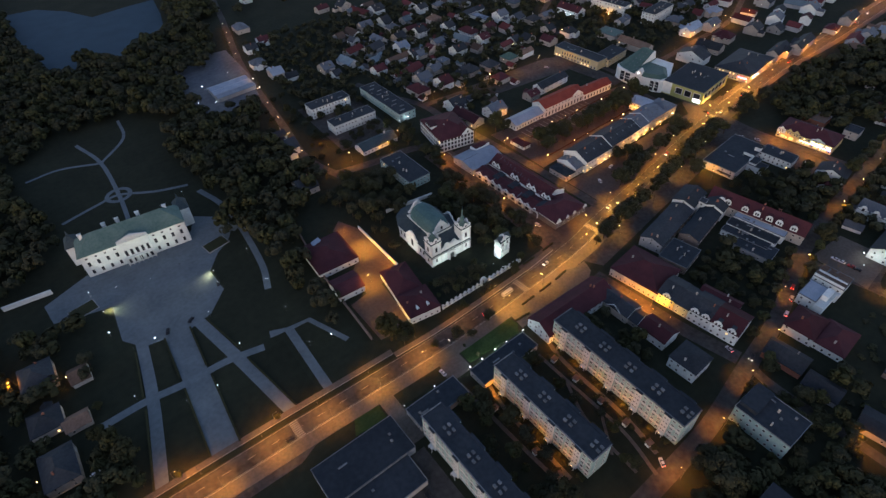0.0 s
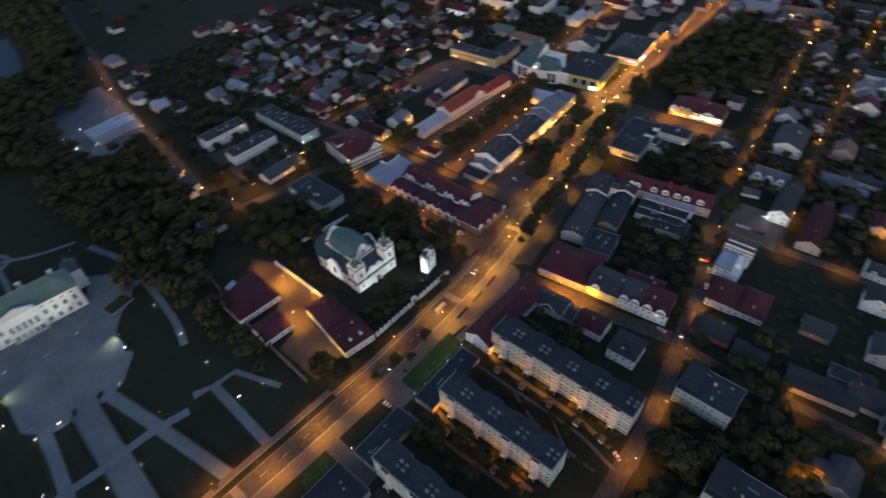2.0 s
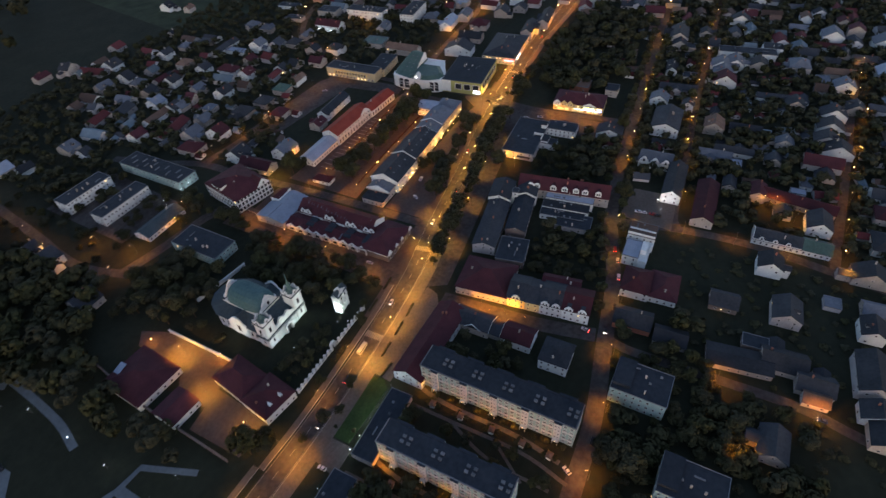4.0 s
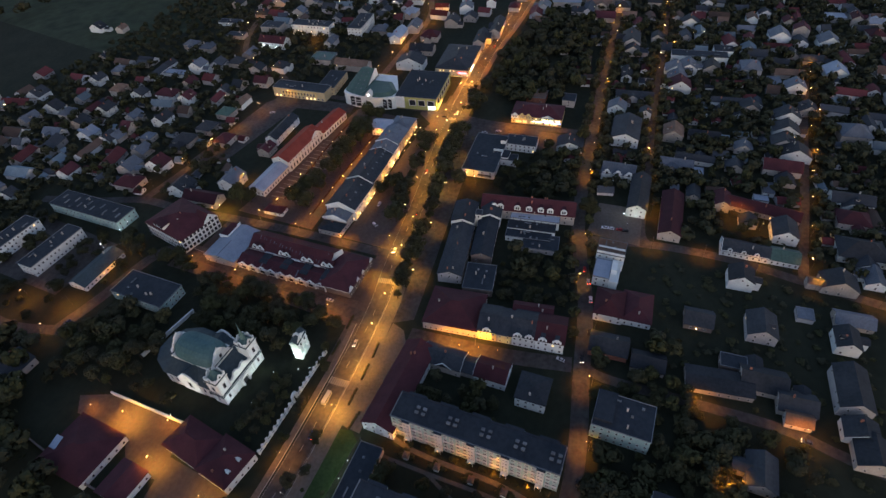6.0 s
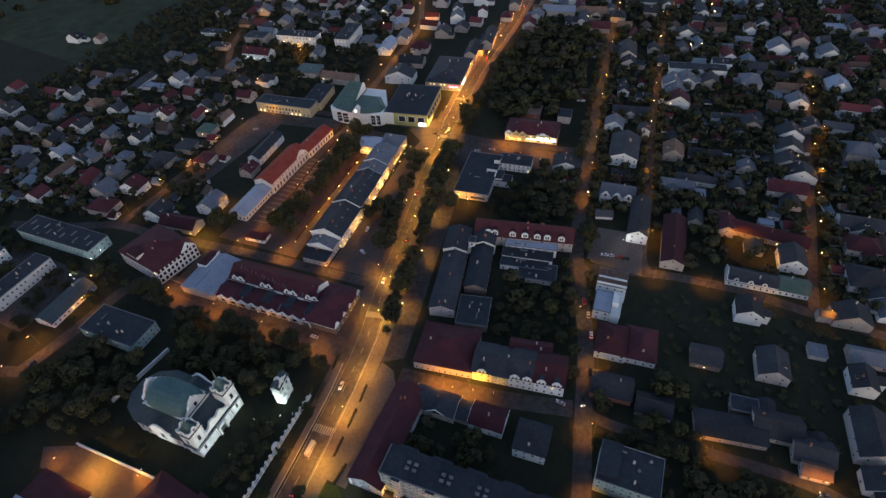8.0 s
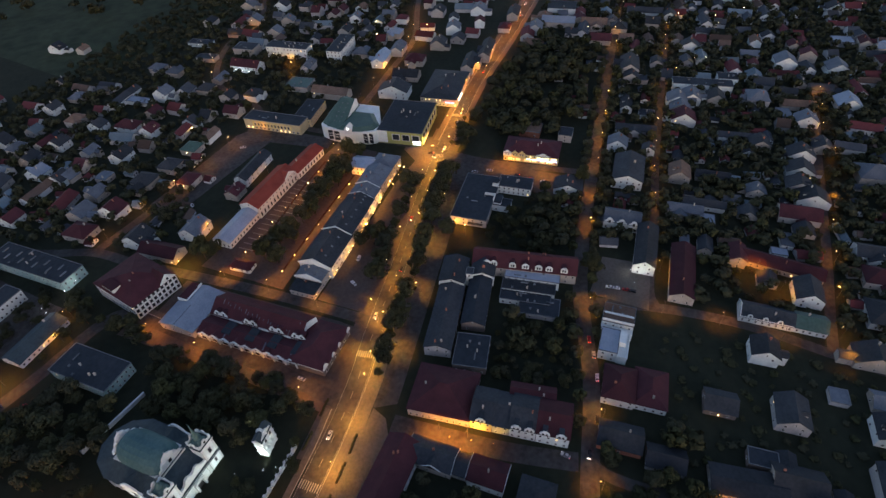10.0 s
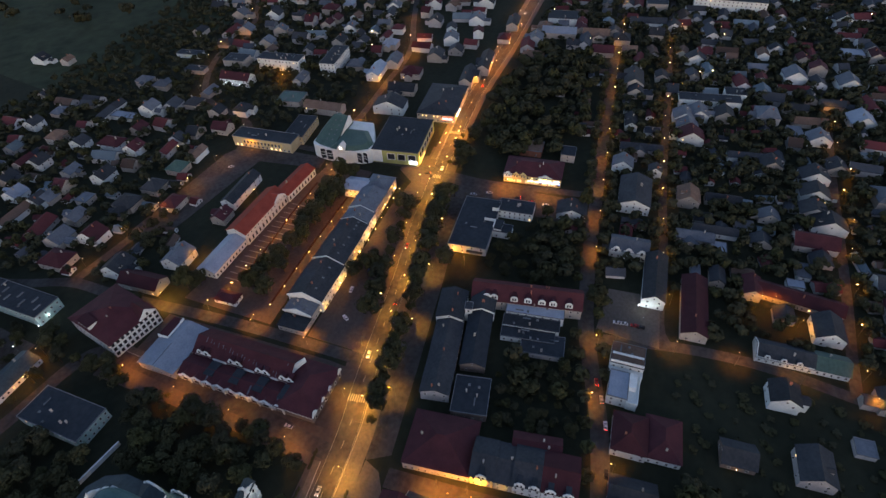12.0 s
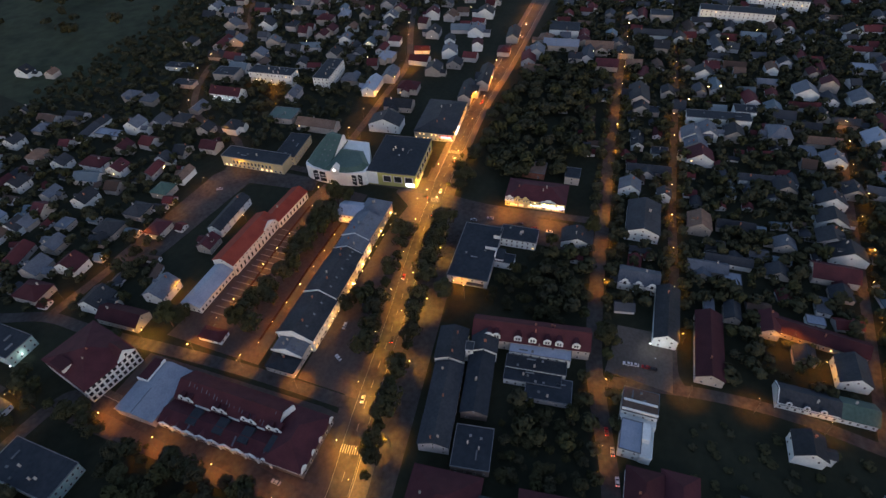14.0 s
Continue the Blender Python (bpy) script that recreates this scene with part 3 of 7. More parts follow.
for x, y, t in ((38, 306, 10), (-44, 300, 10)):
    bed = Geo().box(-7, 7, -4.5, 4.5, 0, 0.5).box(-7.4, 7.4, -4.9, -4.5, 0, 0.35, 1).box(-7.4, 7.4, 4.5, 4.9, 0, 0.35, 1).box(-7.4, -7, -4.5, 4.5, 0, 0.35, 1).box(7, 7.4, -4.5, 4.5, 0, 0.35, 1)
    solid("hedge_bed", bed, "Low clipped hedge bed with a pale stone edge", "flower bed", LEAF[0], KERB, m=pose(x, y, 0.1, 0, 0, t))
slab("lake", [(-16, 890), (-8, 740), (8, 645), (24, 660), (38, 700), (52, 664), (66, 650), (90, 700), (128, 706), (140, 760), (148, 817), (112, 814), (72, 806), (52, 850), (22, 886)], 0.1, WATER, "Still lake reflecting the pale dusk sky", "water")
slab("meadow", [(430, 590), (470, 560), (530, 540), (620, 525), (760, 600), (1100, 820), (1500, 1500), (700, 1500), (480, 900)], 0.03, MEADOW, "Open meadow at the edge of town", "meadow")
slab("depot_yard", [(96, 478), (122, 466), (146, 482), (156, 530), (160, 600), (110, 608), (96, 572), (92, 520)], 0.1, DEPOT, "Grey concrete depot yard", "pavement")

# markings of the main street
lines = solid("road_marking", Geo(), "White painted centre line of the main street", "road marking", PAINT, kind="structure")
dash = Geo().box(-2, 2, -0.1, 0.1, 0, 0.012).mesh("dash", PAINT)
for x, y, a in along(MAIN[1:14], 12, 3):
    part("dash", dash, lines, m=pose(x, y, 0.075, 0, 0, a))
for o in (-4.7, 4.7):
    strip("road_marking", MAIN[1:14], 0.14, 0.08, PAINT, "White painted edge line of the main street", "road marking", o, 0.01)
stripe = Geo().box(-2.0, 2.0, -0.28, 0.28, 0, 0.012).mesh("stripe", PAINT)
for x, y, a in ((166, 153.5, 3), (20, 152.8, 0), (237, 162, 10), (420, 192.5, 10), (480, 199, 6)):
    z = thing("zebra_crossing", "White striped pedestrian crossing on asphalt", "crossing", pose(x, y, 0.08, 0, 0, a), "crossings", "structure")
    for i in range(9):
        part("stripe", stripe, z, m=pose(0, (i - 4) * 1.15, 0.006))


# ---------------------------------------------------------------- plants
def crown_geo(seed, lobes, tufts, flat=0.8, size=0.125):
    """A crown about one metre in radius: tufts of leaves on several uneven lobes."""
    r = random.Random(seed)
    g = Geo()
    heart = []
    for i in range(lobes):
        a, e = 2 * math.pi * i / lobes + r.uniform(-0.5, 0.5), r.uniform(-0.25, 0.75)
        d = r.uniform(0.3, 0.6)
        heart.append((Vector((math.cos(a) * d, math.sin(a) * d, e * 0.6)), r.uniform(0.32, 0.5)))
    heart.append((Vector((0, 0, 0.35)), 0.5))
    for i in range(tufts):
        c, s = heart[i % len(heart)]
        w = Vector((r.gauss(0, 1), r.gauss(0, 1), r.gauss(0.15, 0.9))).normalized()
        p = c + w * s * (r.uniform(0.78, 1.1) if i % 5 else r.uniform(1.0, 1.3))
        u = w.orthogonal().normalized()
        q = w.cross(u)
        k = size * r.uniform(0.6, 1.4)
        tilt = r.uniform(0, 6.28)
        u, q = u * math.cos(tilt) + q * math.sin(tilt), q * math.cos(tilt) - u * math.sin(tilt)
        pts = [p + u * k * r.uniform(0.8, 1.3), p + q * k * r.uniform(0.7, 1.2), p - u * k * r.uniform(0.8, 1.3), p - q * k * r.uniform(0.7, 1.2), p + w * k * r.uniform(0.2, 0.55)]
        g.add([(v.x, v.y, v.z * flat) for v in pts], [(0, 1, 4), (1, 2, 4), (2, 3, 4), (3, 0, 4)])
    return g


def trunk_geo(seed, height, radius):
    r = random.Random(seed)
    g = Geo()
    g.disc(0, 0, 0, height * 0.5, radius, radius * 0.72, 7).disc(0, 0, height * 0.5, height * 0.95, radius * 0.72, radius * 0.2, 7)
    for i in range(5):
        a, z, l = 6.28 * i / 5 + r.uniform(-0.4, 0.4), height * r.uniform(0.4, 0.7), height * r.uniform(0.25, 0.4)
        base, tip = Vector((0, 0, z)), Vector((math.cos(a) * l, math.sin(a) * l, z + l * 0.8))
        w = radius * 0.35
        g.add([(base.x + w, base.y, base.z), (base.x - w, base.y + w, base.z), (base.x - w, base.y - w, base.z), tuple(tip)], [(0, 1, 2), (0, 3, 1), (1, 3, 2), (2, 3, 0)])
    return g


TREES = []
for i, (lobes, tufts, flat, leaf, height, spread) in enumerate(((7, 110, 0.85, 0, 10, 5.2), (6, 105, 1.1, 1, 12, 4.8), (8, 115, 0.75, 0, 9, 5.8), (6, 100, 1.0, 2, 11, 4.8), (5, 90, 0.9, 1, 7, 3.6))):
    c = crown_geo(i + 3, lobes, tufts * 4, flat)
    c.v = [(x * spread, y * spread, z * spread + height * 0.62) for x, y, z in c.v]
    far = crown_geo(i + 3, lobes, 94, flat, 0.25)
    far.v = [(x * spread, y * spread, z * spread + height * 0.62) for x, y, z in far.v]
    small = crown_geo(i + 3, lobes, 33, flat, 0.37)
    small.v = [(x * spread, y * spread, z * spread + height * 0.62) for x, y, z in small.v]
    TREES.append((trunk_geo(i, height * 0.8, 0.28).mesh("trunk", BARK), c.mesh("crown", LEAF[leaf]), far, leaf, small, c))
TREE_LABELS = ("Broad dark leafy tree with a rounded crown", "Tall leafy tree with a lighter green crown", "Wide spreading dark green tree", "Slender bluish green leafy tree", "Small rounded garden tree")


PLANTED, OVERFLOW = [], []


def tree(x, y, s=1.0, k=None, group="garden trees"):
    k = random.choice((0, 1, 2, 3, 4)) if k is None else k
    if len(PLANTED) >= 300:
        OVERFLOW.append((x, y))
        return None
    PLANTED.append((x, y))
    root = base("tree", TREES[k][0], TREE_LABELS[k], "tree", pose(x, y, 0, 0, 0, random.uniform(0, 360)) @ Matrix.Diagonal((s * random.uniform(0.9, 1.1), s * random.uniform(0.9, 1.1), s * random.uniform(0.85, 1.15), 1)), group)
    part("crown", TREES[k][1], root)
    return root


def wood(name, label, places, scale=(0.9, 1.5), coarse_hazed=False, fine=False, low=1.0):
    """Many trees of a wood that nobody could count, in one mesh."""
    r = random.Random(len(places))
    vs, fs, ms, o = [], [], [], 0
    k = 5 if fine else 4 if coarse_hazed else 2
    proto = [(np.array(t[k].v), np.array(t[k].f), t[3]) for t in TREES]
    for x, y in places:
        v, f, leaf = r.choice(proto[:4])
        s, a = r.uniform(*scale), r.uniform(0, 6.28)
        c, d = math.cos(a) * s, math.sin(a) * s
        vs.append(np.column_stack((v[:, 0] * c - v[:, 1] * d + x, v[:, 0] * d + v[:, 1] * c + y, v[:, 2] * s * low - low)))
        fs.append(f + o)
        # over half the distant crowns take the haze-lightened leaves; low shrubs keep theirs
        ms.append(np.full(len(f), 3 if coarse_hazed and low == 1 and r.random() < 0.6 else leaf))
        o += len(v)
    me = bpy.data.meshes.new(name)
    me.from_pydata(np.concatenate(vs).tolist(), [], np.concatenate(fs).tolist())
    for m in LEAF:
        me.materials.append(m)
    me.polygons.foreach_set("material_index", np.concatenate(ms).astype(np.int32))
    return tagged(new(name, me), label, "trees", kind="stuff")


def scatter(outline, gap, seed, keep=None):
    """Places about gap metres apart inside an outline."""
    r = random.Random(seed)
    xs, ys = [p[0] for p in outline], [p[1] for p in outline]
    out = []
    for x in np.arange(min(xs), max(xs), gap):
        for y in np.arange(min(ys), max(ys), gap):
            px, py = x + r.uniform(-0.45, 0.45) * gap, y + r.uniform(-0.45, 0.45) * gap
            inside, j = False, len(outline) - 1
            for i in range(len(outline)):
                (xi, yi), (xj, yj) = outline[i], outline[j]
                if (yi > py) != (yj > py) and px < (xj - xi) * (py - yi) / (yj - yi) + xi:
                    inside = not inside
                j = i
            if inside and (keep is None or keep(px, py)):
                out.append((px, py))
    return out


# ---------------------------------------------------------------- lamps and cars
def light(parent, z, power, colour, x=0.0, y=0.0, size=0.25, shielded=0):
    d = bpy.data.lights.new("lamp_light", "SPOT" if shielded else "POINT")
    if shielded:  # the head lets light out downwards only
        d.spot_size, d.spot_blend = radians(shielded), 0.65
    d.energy, d.color, d.shadow_soft_size = power, colour, size
    ob = new("lamp_light", d)
    ob.parent, ob.location = parent, (x, y, z)
    return ob


LAMP = {}
g = Geo().disc(0, 0, 0, 1.2, 0.13, 0.13, 6).disc(0, 0, 1.2, 8.6, 0.09, 0.06, 6)
LAMP["pole"] = g.mesh("pole", METAL)
LAMP["arm"] = Geo().profile([(-0.05, 8.5), (0.05, 8.5), (0.05, 8.6), (-0.05, 8.6)], 0, 1.7).mesh("arm", METAL)
LAMP["head"] = Geo().box(1.4, 2.3, -0.16, 0.16, 8.58, 8.78).mesh("head", METAL)
LAMP["bulb"] = Geo().box(1.5, 2.2, -0.13, 0.13, 8.46, 8.58).mesh("bulb", BULB)
LAMP["post"] = Geo().disc(0, 0, 0, 0.6, 0.12, 0.1, 6).disc(0, 0, 0.6, 3.6, 0.06, 0.05, 6).mesh("pole", METAL)
LAMP["cap"] = Geo().disc(0, 0, 3.98, 4.1, 0.26, 0.08, 8).mesh("cap", METAL)
LAMP["globe"] = Geo().disc(0, 0, 3.6, 3.8, 0.12, 0.2, 8).disc(0, 0, 3.8, 3.98, 0.2, 0.16, 8).mesh("globe", BULB)
LAMP["cool_globe"] = Geo().disc(0, 0, 3.6, 3.8, 0.12, 0.2, 8).disc(0, 0, 3.8, 3.98, 0.2, 0.16, 8).mesh("globe", COOL_BULB)


def street_lamp(x, y, turn=0.0, power=1.0, arms=1, cone=160, colour=ORANGE):
    for i in range(12):
        if built_on(x + 1.8 * math.cos(radians(turn)), y + 1.8 * math.sin(radians(turn)), 1.2):
            x, y = x - 0.6, y - 1.6
    root = base("street_lamp", LAMP["pole"], "Steel street lamp with a glowing sodium head" if arms == 1 else "Steel street lamp with two glowing sodium heads", "street lamp", pose(x, y, 0.0, 0, 0, turn), "street lamps")
    for i in range(arms):
        m = pose(0, 0, 0, 0, 0, 180 * i)
        for n in ("arm", "head", "bulb"):
            part(n, LAMP[n], root, m=m)
    light(root, 8.2, 3000 * SODIUM * power, colour, 1.85, shielded=cone)
    return root


def post_lamp(x, y, cool=False, power=1.0):
    root = base("post_lamp", LAMP["post"], "Short park lamp with a cool white globe" if cool else "Short promenade lamp with a glowing amber globe", "lamp post", pose(x, y, 0.0), "park lamps" if cool else "promenade lamps")
    part("cap", LAMP["cap"], root)
    part("globe", LAMP["cool_globe" if cool else "globe"], root)
    if power:
        light(root, 3.4, (60 if cool else 420 * SODIUM) * power, WHITE_LED if cool else ORANGE, size=0.2)
    return root


def bush(x, y, s=1.0, k=0):
    return base("bush", BUSH[k], "Rounded dark green shrub beside the wall", "bush", pose(x, y, 0, 0, 0, random.uniform(0, 360)) @ Matrix.Diagonal((s, s, s * random.uniform(0.8, 1.1), 1)), "shrubs")


BUSH = []
for i in range(2):
    c = crown_geo(40 + i, 5, 110, 0.7, 0.24)
    c.v = [(x * 1.5, y * 1.5, z * 1.6 + 0.7) for x, y, z in c.v]
    BUSH.append(c.mesh("bush", LEAF[i]))


def car_parts(paint):
    b = Geo().profile([(-0.85, 0.3), (0.85, 0.3), (0.88, 0.75), (0.82, 0.92), (-0.82, 0.92), (-0.88, 0.75)], -2.1, 2.1)
    c = Geo().add([(-1.7, -0.74, 0.92), (0.95, -0.74, 0.92), (0.95, 0.74, 0.92), (-1.7, 0.74, 0.92), (-1.2, -0.62, 1.42), (0.2, -0.62, 1.42), (0.2, 0.62, 1.42), (-1.2, 0.62, 1.42)],
                  [(0, 1, 5, 4), (1, 2, 6, 5), (2, 3, 7, 6), (3, 0, 4, 7)])
    r = Geo().box(-1.22, 0.22, -0.63, 0.63, 1.42, 1.47)
    return b.mesh("body", paint), c.mesh("cabin_glass", GLASS), r.mesh("roof", paint)


CAR_MESH = [car_parts(p) for p in CAR_PAINT]
g = Geo().disc(0, 0, -0.1, 0.1, 0.32, 0.32, 10)
g.v = [(x, z, y) for x, y, z in g.v]
WHEEL = g.mesh("wheel", TYRE)
HEAD_ON = Geo().box(2.08, 2.14, -0.16, 0.16, 0.6, 0.76).mesh("headlight", HEADLIGHT)
TAIL_ON = Geo().box(-2.14, -2.08, -0.14, 0.14, 0.62, 0.8).mesh("tail_light", TAIL)
PAINT_WORDS = ("silver", "black", "red", "white", "dark blue")


def car(x, y, turn, k=None, on=False):
    k = random.randint(0, 4) if k is None else k
    root = thing("car", "%s hatchback car %s" % (PAINT_WORDS[k].capitalize(), "on the road with its lights on" if on else "parked with its lights off"), "car", pose(x, y, 0.08, 0, 0, turn), "cars")
    for n, d in zip(("body", "cabin_glass", "roof"), CAR_MESH[k]):
        part(n, d, root)
    for sx in (-1.3, 1.3):
        for sy in (-0.8, 0.8):
            part("wheel", WHEEL, root, m=pose(sx, sy, 0.32))
    for sy in (-0.62, 0.62):
        if on:
            part("headlight", HEAD_ON, root, m=pose(0, sy, 0))
            part("tail_light", TAIL_ON, root, m=pose(0, sy, 0))
    return root


# ---------------------------------------------------------------- palace
def arch_window(parent, x, y, z, w, h, turn=0.0):
    """A framed window with its own pane and a small hood over it."""
    f = part("window", ARCH_FRAME, parent, m=pose(x, y, z, 0, 0, turn) @ Matrix.Diagonal((w, 1, h, 1)))
    part("pane", ARCH_PANE, f)


ARCH_FRAME = Geo().box(-0.62, -0.5, -0.16, 0.05, -0.06, 1.0).box(0.5, 0.62, -0.16, 0.05, -0.06, 1.0).box(-0.72, 0.72, -0.22, 0.05, 1.0, 1.1).box(-0.7, 0.7, -0.2, 0.05, -0.14, -0.06).mesh("window", STONE)
ARCH_PANE = Geo().box(-0.5, 0.5, -0.06, 0.05, -0.06, 1.0).mesh("pane", GLASS)

palace = thing("palace", "White baroque palace with a green hipped roof and pediment", "palace", pose(-2.6, 333.6, 0, 0, 0, -5.5))
part("wall", Geo().box(-31, 31, -10, 10, 0, 16.2).box(-31.5, 31.5, -10.5, 10.5, 15.6, 16.4).box(-31.2, 31.2, -10.2, 10.2, 7.0, 7.5).mesh("wall", WALL["white"]), palace)
part("roof", roof_geo(62.8, 20.8, 16.4, "hip", 8.0, 0.3).mesh("roof", ROOF["copper"]), palace)
part("portico", Geo().box(-8.5, 8.5, -12.2, -10, 0, 17.8).box(-8.9, 8.9, -12.6, -9.8, 17.0, 17.8).facade([(-8.9, 17.8), (8.9, 17.8), (8.9, 19.4), (0, 22.2), (-8.9, 19.4)], -12.4, -11.4).facade([(-9.2, 17.8), (9.2, 17.8), (8.6, 18.2), (-8.6, 18.2)], -12.9, -12.4).facade([(-9.2, 18.3), (-8.8, 17.9), (0, 20.9), (8.8, 17.9), (9.2, 18.3), (0, 21.5)], -12.8, -12.4).box(-9, 9, -13.6, -12.2, 5.6, 6.3).mesh("portico", WALL["white"]), palace, "projecting centre with a pediment")
part("pediment_roof", Geo().facade([(-8.9, 18.0), (8.9, 18.0), (0, 20.4)], -11.4, -5).mesh("pediment_roof", ROOF["copper"]), palace)
for i in range(7):
    part("column", Geo().disc(-8 + i * 2.667, -13.2, 0, 5.6, 0.34, 0.28, 8).mesh("column", STONE), palace)
for side in (-1, 1):
    for i in range(4):
        x = side * (11.5 + i * 5.3)
        arch_window(palace, x, -10.05, 2.0, 1.5, 2.9)
        arch_window(palace, x, -10.05, 8.0, 1.6, 3.2)
        arch_window(palace, x, -10.05, 13.4, 1.3, 1.1)
    for i in range(4):
        arch_window(palace, side * 31.05, -7.5 + i * 5, 2.0, 1.4, 2.9, 90 * side)
        arch_window(palace, side * 31.05, -7.5 + i * 5, 8.0, 1.4, 3.2, 90 * side)
    # corner pavilion with a helmet roof
    part("pavilion", Geo().box(-4, 4, -5.5, 5.5, 0, 14).mesh("pavilion", WALL["white"]), palace, m=pose(side * 33.2, 12, 0))
    o = [(-4.5, -6), (4.5, -6), (4.5, 6), (-4.5, 6)]
    part("helmet_roof", Geo().prism(o, 14, 16.4, top=0.72).prism([(x * 0.72, y * 0.72) for x, y in o], 16.4, 19.5, top=0.25).disc(0, 0, 19.5, 23.5, 0.9, 0.1, 8).mesh("helmet_roof", ROOF["lead"]), palace, m=pose(side * 33.2, 12, 0))
    for i in range(3):
        arch_window(palace, side * 37.25, 9 + i * 3, 8, 1.1, 2.6, 90 * side)
        arch_window(palace, side * 37.25, 9 + i * 3, 2.4, 1.1, 2.6, 90 * side)
for i in range(5):
    arch_window(palace, -6.4 + i * 3.2, -12.25, 7.4, 1.6, 4.2)
    arch_window(palace, -6.4 + i * 3.2, -12.25, 1.4, 1.6, 3.2)
for i in range(11):
    arch_window(palace, -26 + i * 5.2, 10.05, 2.0, 1.5, 2.9, 180)
    arch_window(palace, -26 + i * 5.2, 10.05, 8.0, 1.6, 3.2, 180)
for x, y in ((-26, 2), (-12, 5.5), (-4, 6), (8, 5.5), (24, 3)):
    part("chimney", Geo().box(x - 1.1, x + 1.1, y - 0.6, y + 0.6, 17, 24).box(x - 1.3, x + 1.3, y - 0.8, y + 0.8, 24, 24.4).mesh("chimney", WALL["white"]), palace)
solid("garden_wall", Geo().box(0, 26, -0.3, 0.3, 0, 3).box(-0.1, 26.1, -0.5, 0.5, 3, 3.3), "White rendered garden wall beside the palace", "wall", WALL["white"], m=pose(-81.5, 329.5, 0, 0, 0, -6), kind="structure")

# ---------------------------------------------------------------- church
church = thing("church", "White baroque church with two towers and green copper roofs", "church", pose(134.8, 198.8, 0, 0, 0, -1))
AISLES = [(0.6, 3), (29, 3), (29, 37), (25, 45), (18.6, 49), (11, 49), (4.6, 45), (0.6, 37)]
NAVE = [(7.2, 10.2), (22.4, 10.2), (22.4, 35), (20.4, 38), (17, 39.4), (12.6, 39.4), (9.2, 38), (7.2, 35)]
WIDE = lambda o, k: [(14.8 + (x - 14.8) * k, 26 + (y - 26) * k) for x, y in o]
part("aisle", Geo().prism(AISLES, 0, 9).prism(WIDE(AISLES, 1.03), 8.3, 9.1).mesh("aisle", WALL["white"]), church)
part("aisle_roof", Geo().loft([(WIDE(AISLES, 1.05), 9.1), (WIDE(AISLES, 1.05), 9.35), (WIDE(NAVE, 0.98), 13.0)]).mesh("aisle_roof", ROOF["lead"]), church, "dark lead-covered aisle roof")
part("nave", Geo().prism(NAVE, 9.5, 15).prism(WIDE(NAVE, 1.04), 14.5, 15.1).mesh("nave", WALL["white"]), church)
BULGE = lambda a, b: [(14.8 + a * math.copysign(abs(math.cos(radians(t))) ** 0.6, math.cos(radians(t))), 23 + b * math.copysign(abs(math.sin(radians(t))) ** 0.5, math.sin(radians(t)))) for t in range(6, 366, 12)]
part("nave_roof", Geo().loft([(BULGE(8.3, 13.4), 15.1), (BULGE(8.2, 13.3), 15.5), (BULGE(7.7, 12.9), 17.6), (BULGE(6.6, 12.2), 19.8), (BULGE(4.8, 11.0), 21.5), (BULGE(2.5, 9.4), 22.5), (BULGE(0.4, 7.6), 22.9)]).mesh("nave_roof", ROOF["teal"]), church, "broad bulging patinated copper roof")
SCROLLED = [(-7.6, 0), (7.6, 0), (7.6, 1.8), (6.4, 2.4), (6.0, 3.6), (4.8, 4.0), (4.2, 5.8), (3.0, 6.6), (2.4, 8.2), (1.2, 9.0), (0, 9.6), (-1.2, 9.0), (-2.4, 8.2), (-3.0, 6.6), (-4.2, 5.8), (-4.8, 4.0), (-6.0, 3.6), (-6.4, 2.4), (-7.6, 1.8)]
for y in (10.2, 36.4):
    part("gable", Geo().facade(SCROLLED, -0.45, 0.45).box(-7.8, 7.8, -0.75, 0.75, 1.6, 2.0).box(-3.4, 3.4, -0.75, 0.75, 6.0, 6.4).disc(0, 0, 9.6, 10.6, 0.35, 0.2).mesh("gable", WALL["white"]), church, "white scrolled nave gable", pose(14.8, y, 13.2))
    part("gable_ledge", Geo().box(-8.0, 8.0, -0.9, 0.9, 15.2, 15.42).mesh("gable_ledge", ROOF["lead"]), church, "dark metal ledge", pose(14.8, y, 0))
arch_window(church, 14.8, 9.7, 16.6, 1.6, 2.4)
for side in (-1, 1):
    t = 14.8 + side * 14.6
    part("transept", Geo().box(min(14.8 + side * 7, t), max(14.8 + side * 7, t), 15.5, 27.5, 0, 10).mesh("transept", WALL["white"]), church)
    part("transept_gable", Geo().facade([(-6.3, 9.2), (6.3, 9.2), (6, 10.4), (4.2, 11.2), (3.2, 13.2), (1.6, 14.4), (0, 14.9), (-1.6, 14.4), (-3.2, 13.2), (-4.2, 11.2), (-6, 10.4)], -0.4, 0.4).mesh("transept_gable", WALL["white"]), church, m=pose(t, 21.5, 0, 0, 0, 90))
    part("transept_roof", roof_geo(8.0, 11.6, 10, "gable", 3.6, 0.2).mesh("transept_roof", ROOF["lead"]), church, m=pose(14.8 + side * 10.6, 21.5, 0))
    arch_window(church, t + side * 0.05, 21.5, 3.6, 2.0, 4.4, 90 * side)
    for y in (9.5, 12.8, 30.5, 34.5):
        arch_window(church, 14.8 + side * 14.25, y, 3.4, 1.3, 3.0, 90 * side)
        part("pilaster", Geo().box(-0.25, 0.25, -0.4, 0.4, 0, 8.3).mesh("pilaster", STONE), church, m=pose(14.8 + side * 14.25, y + 1.8, 0))
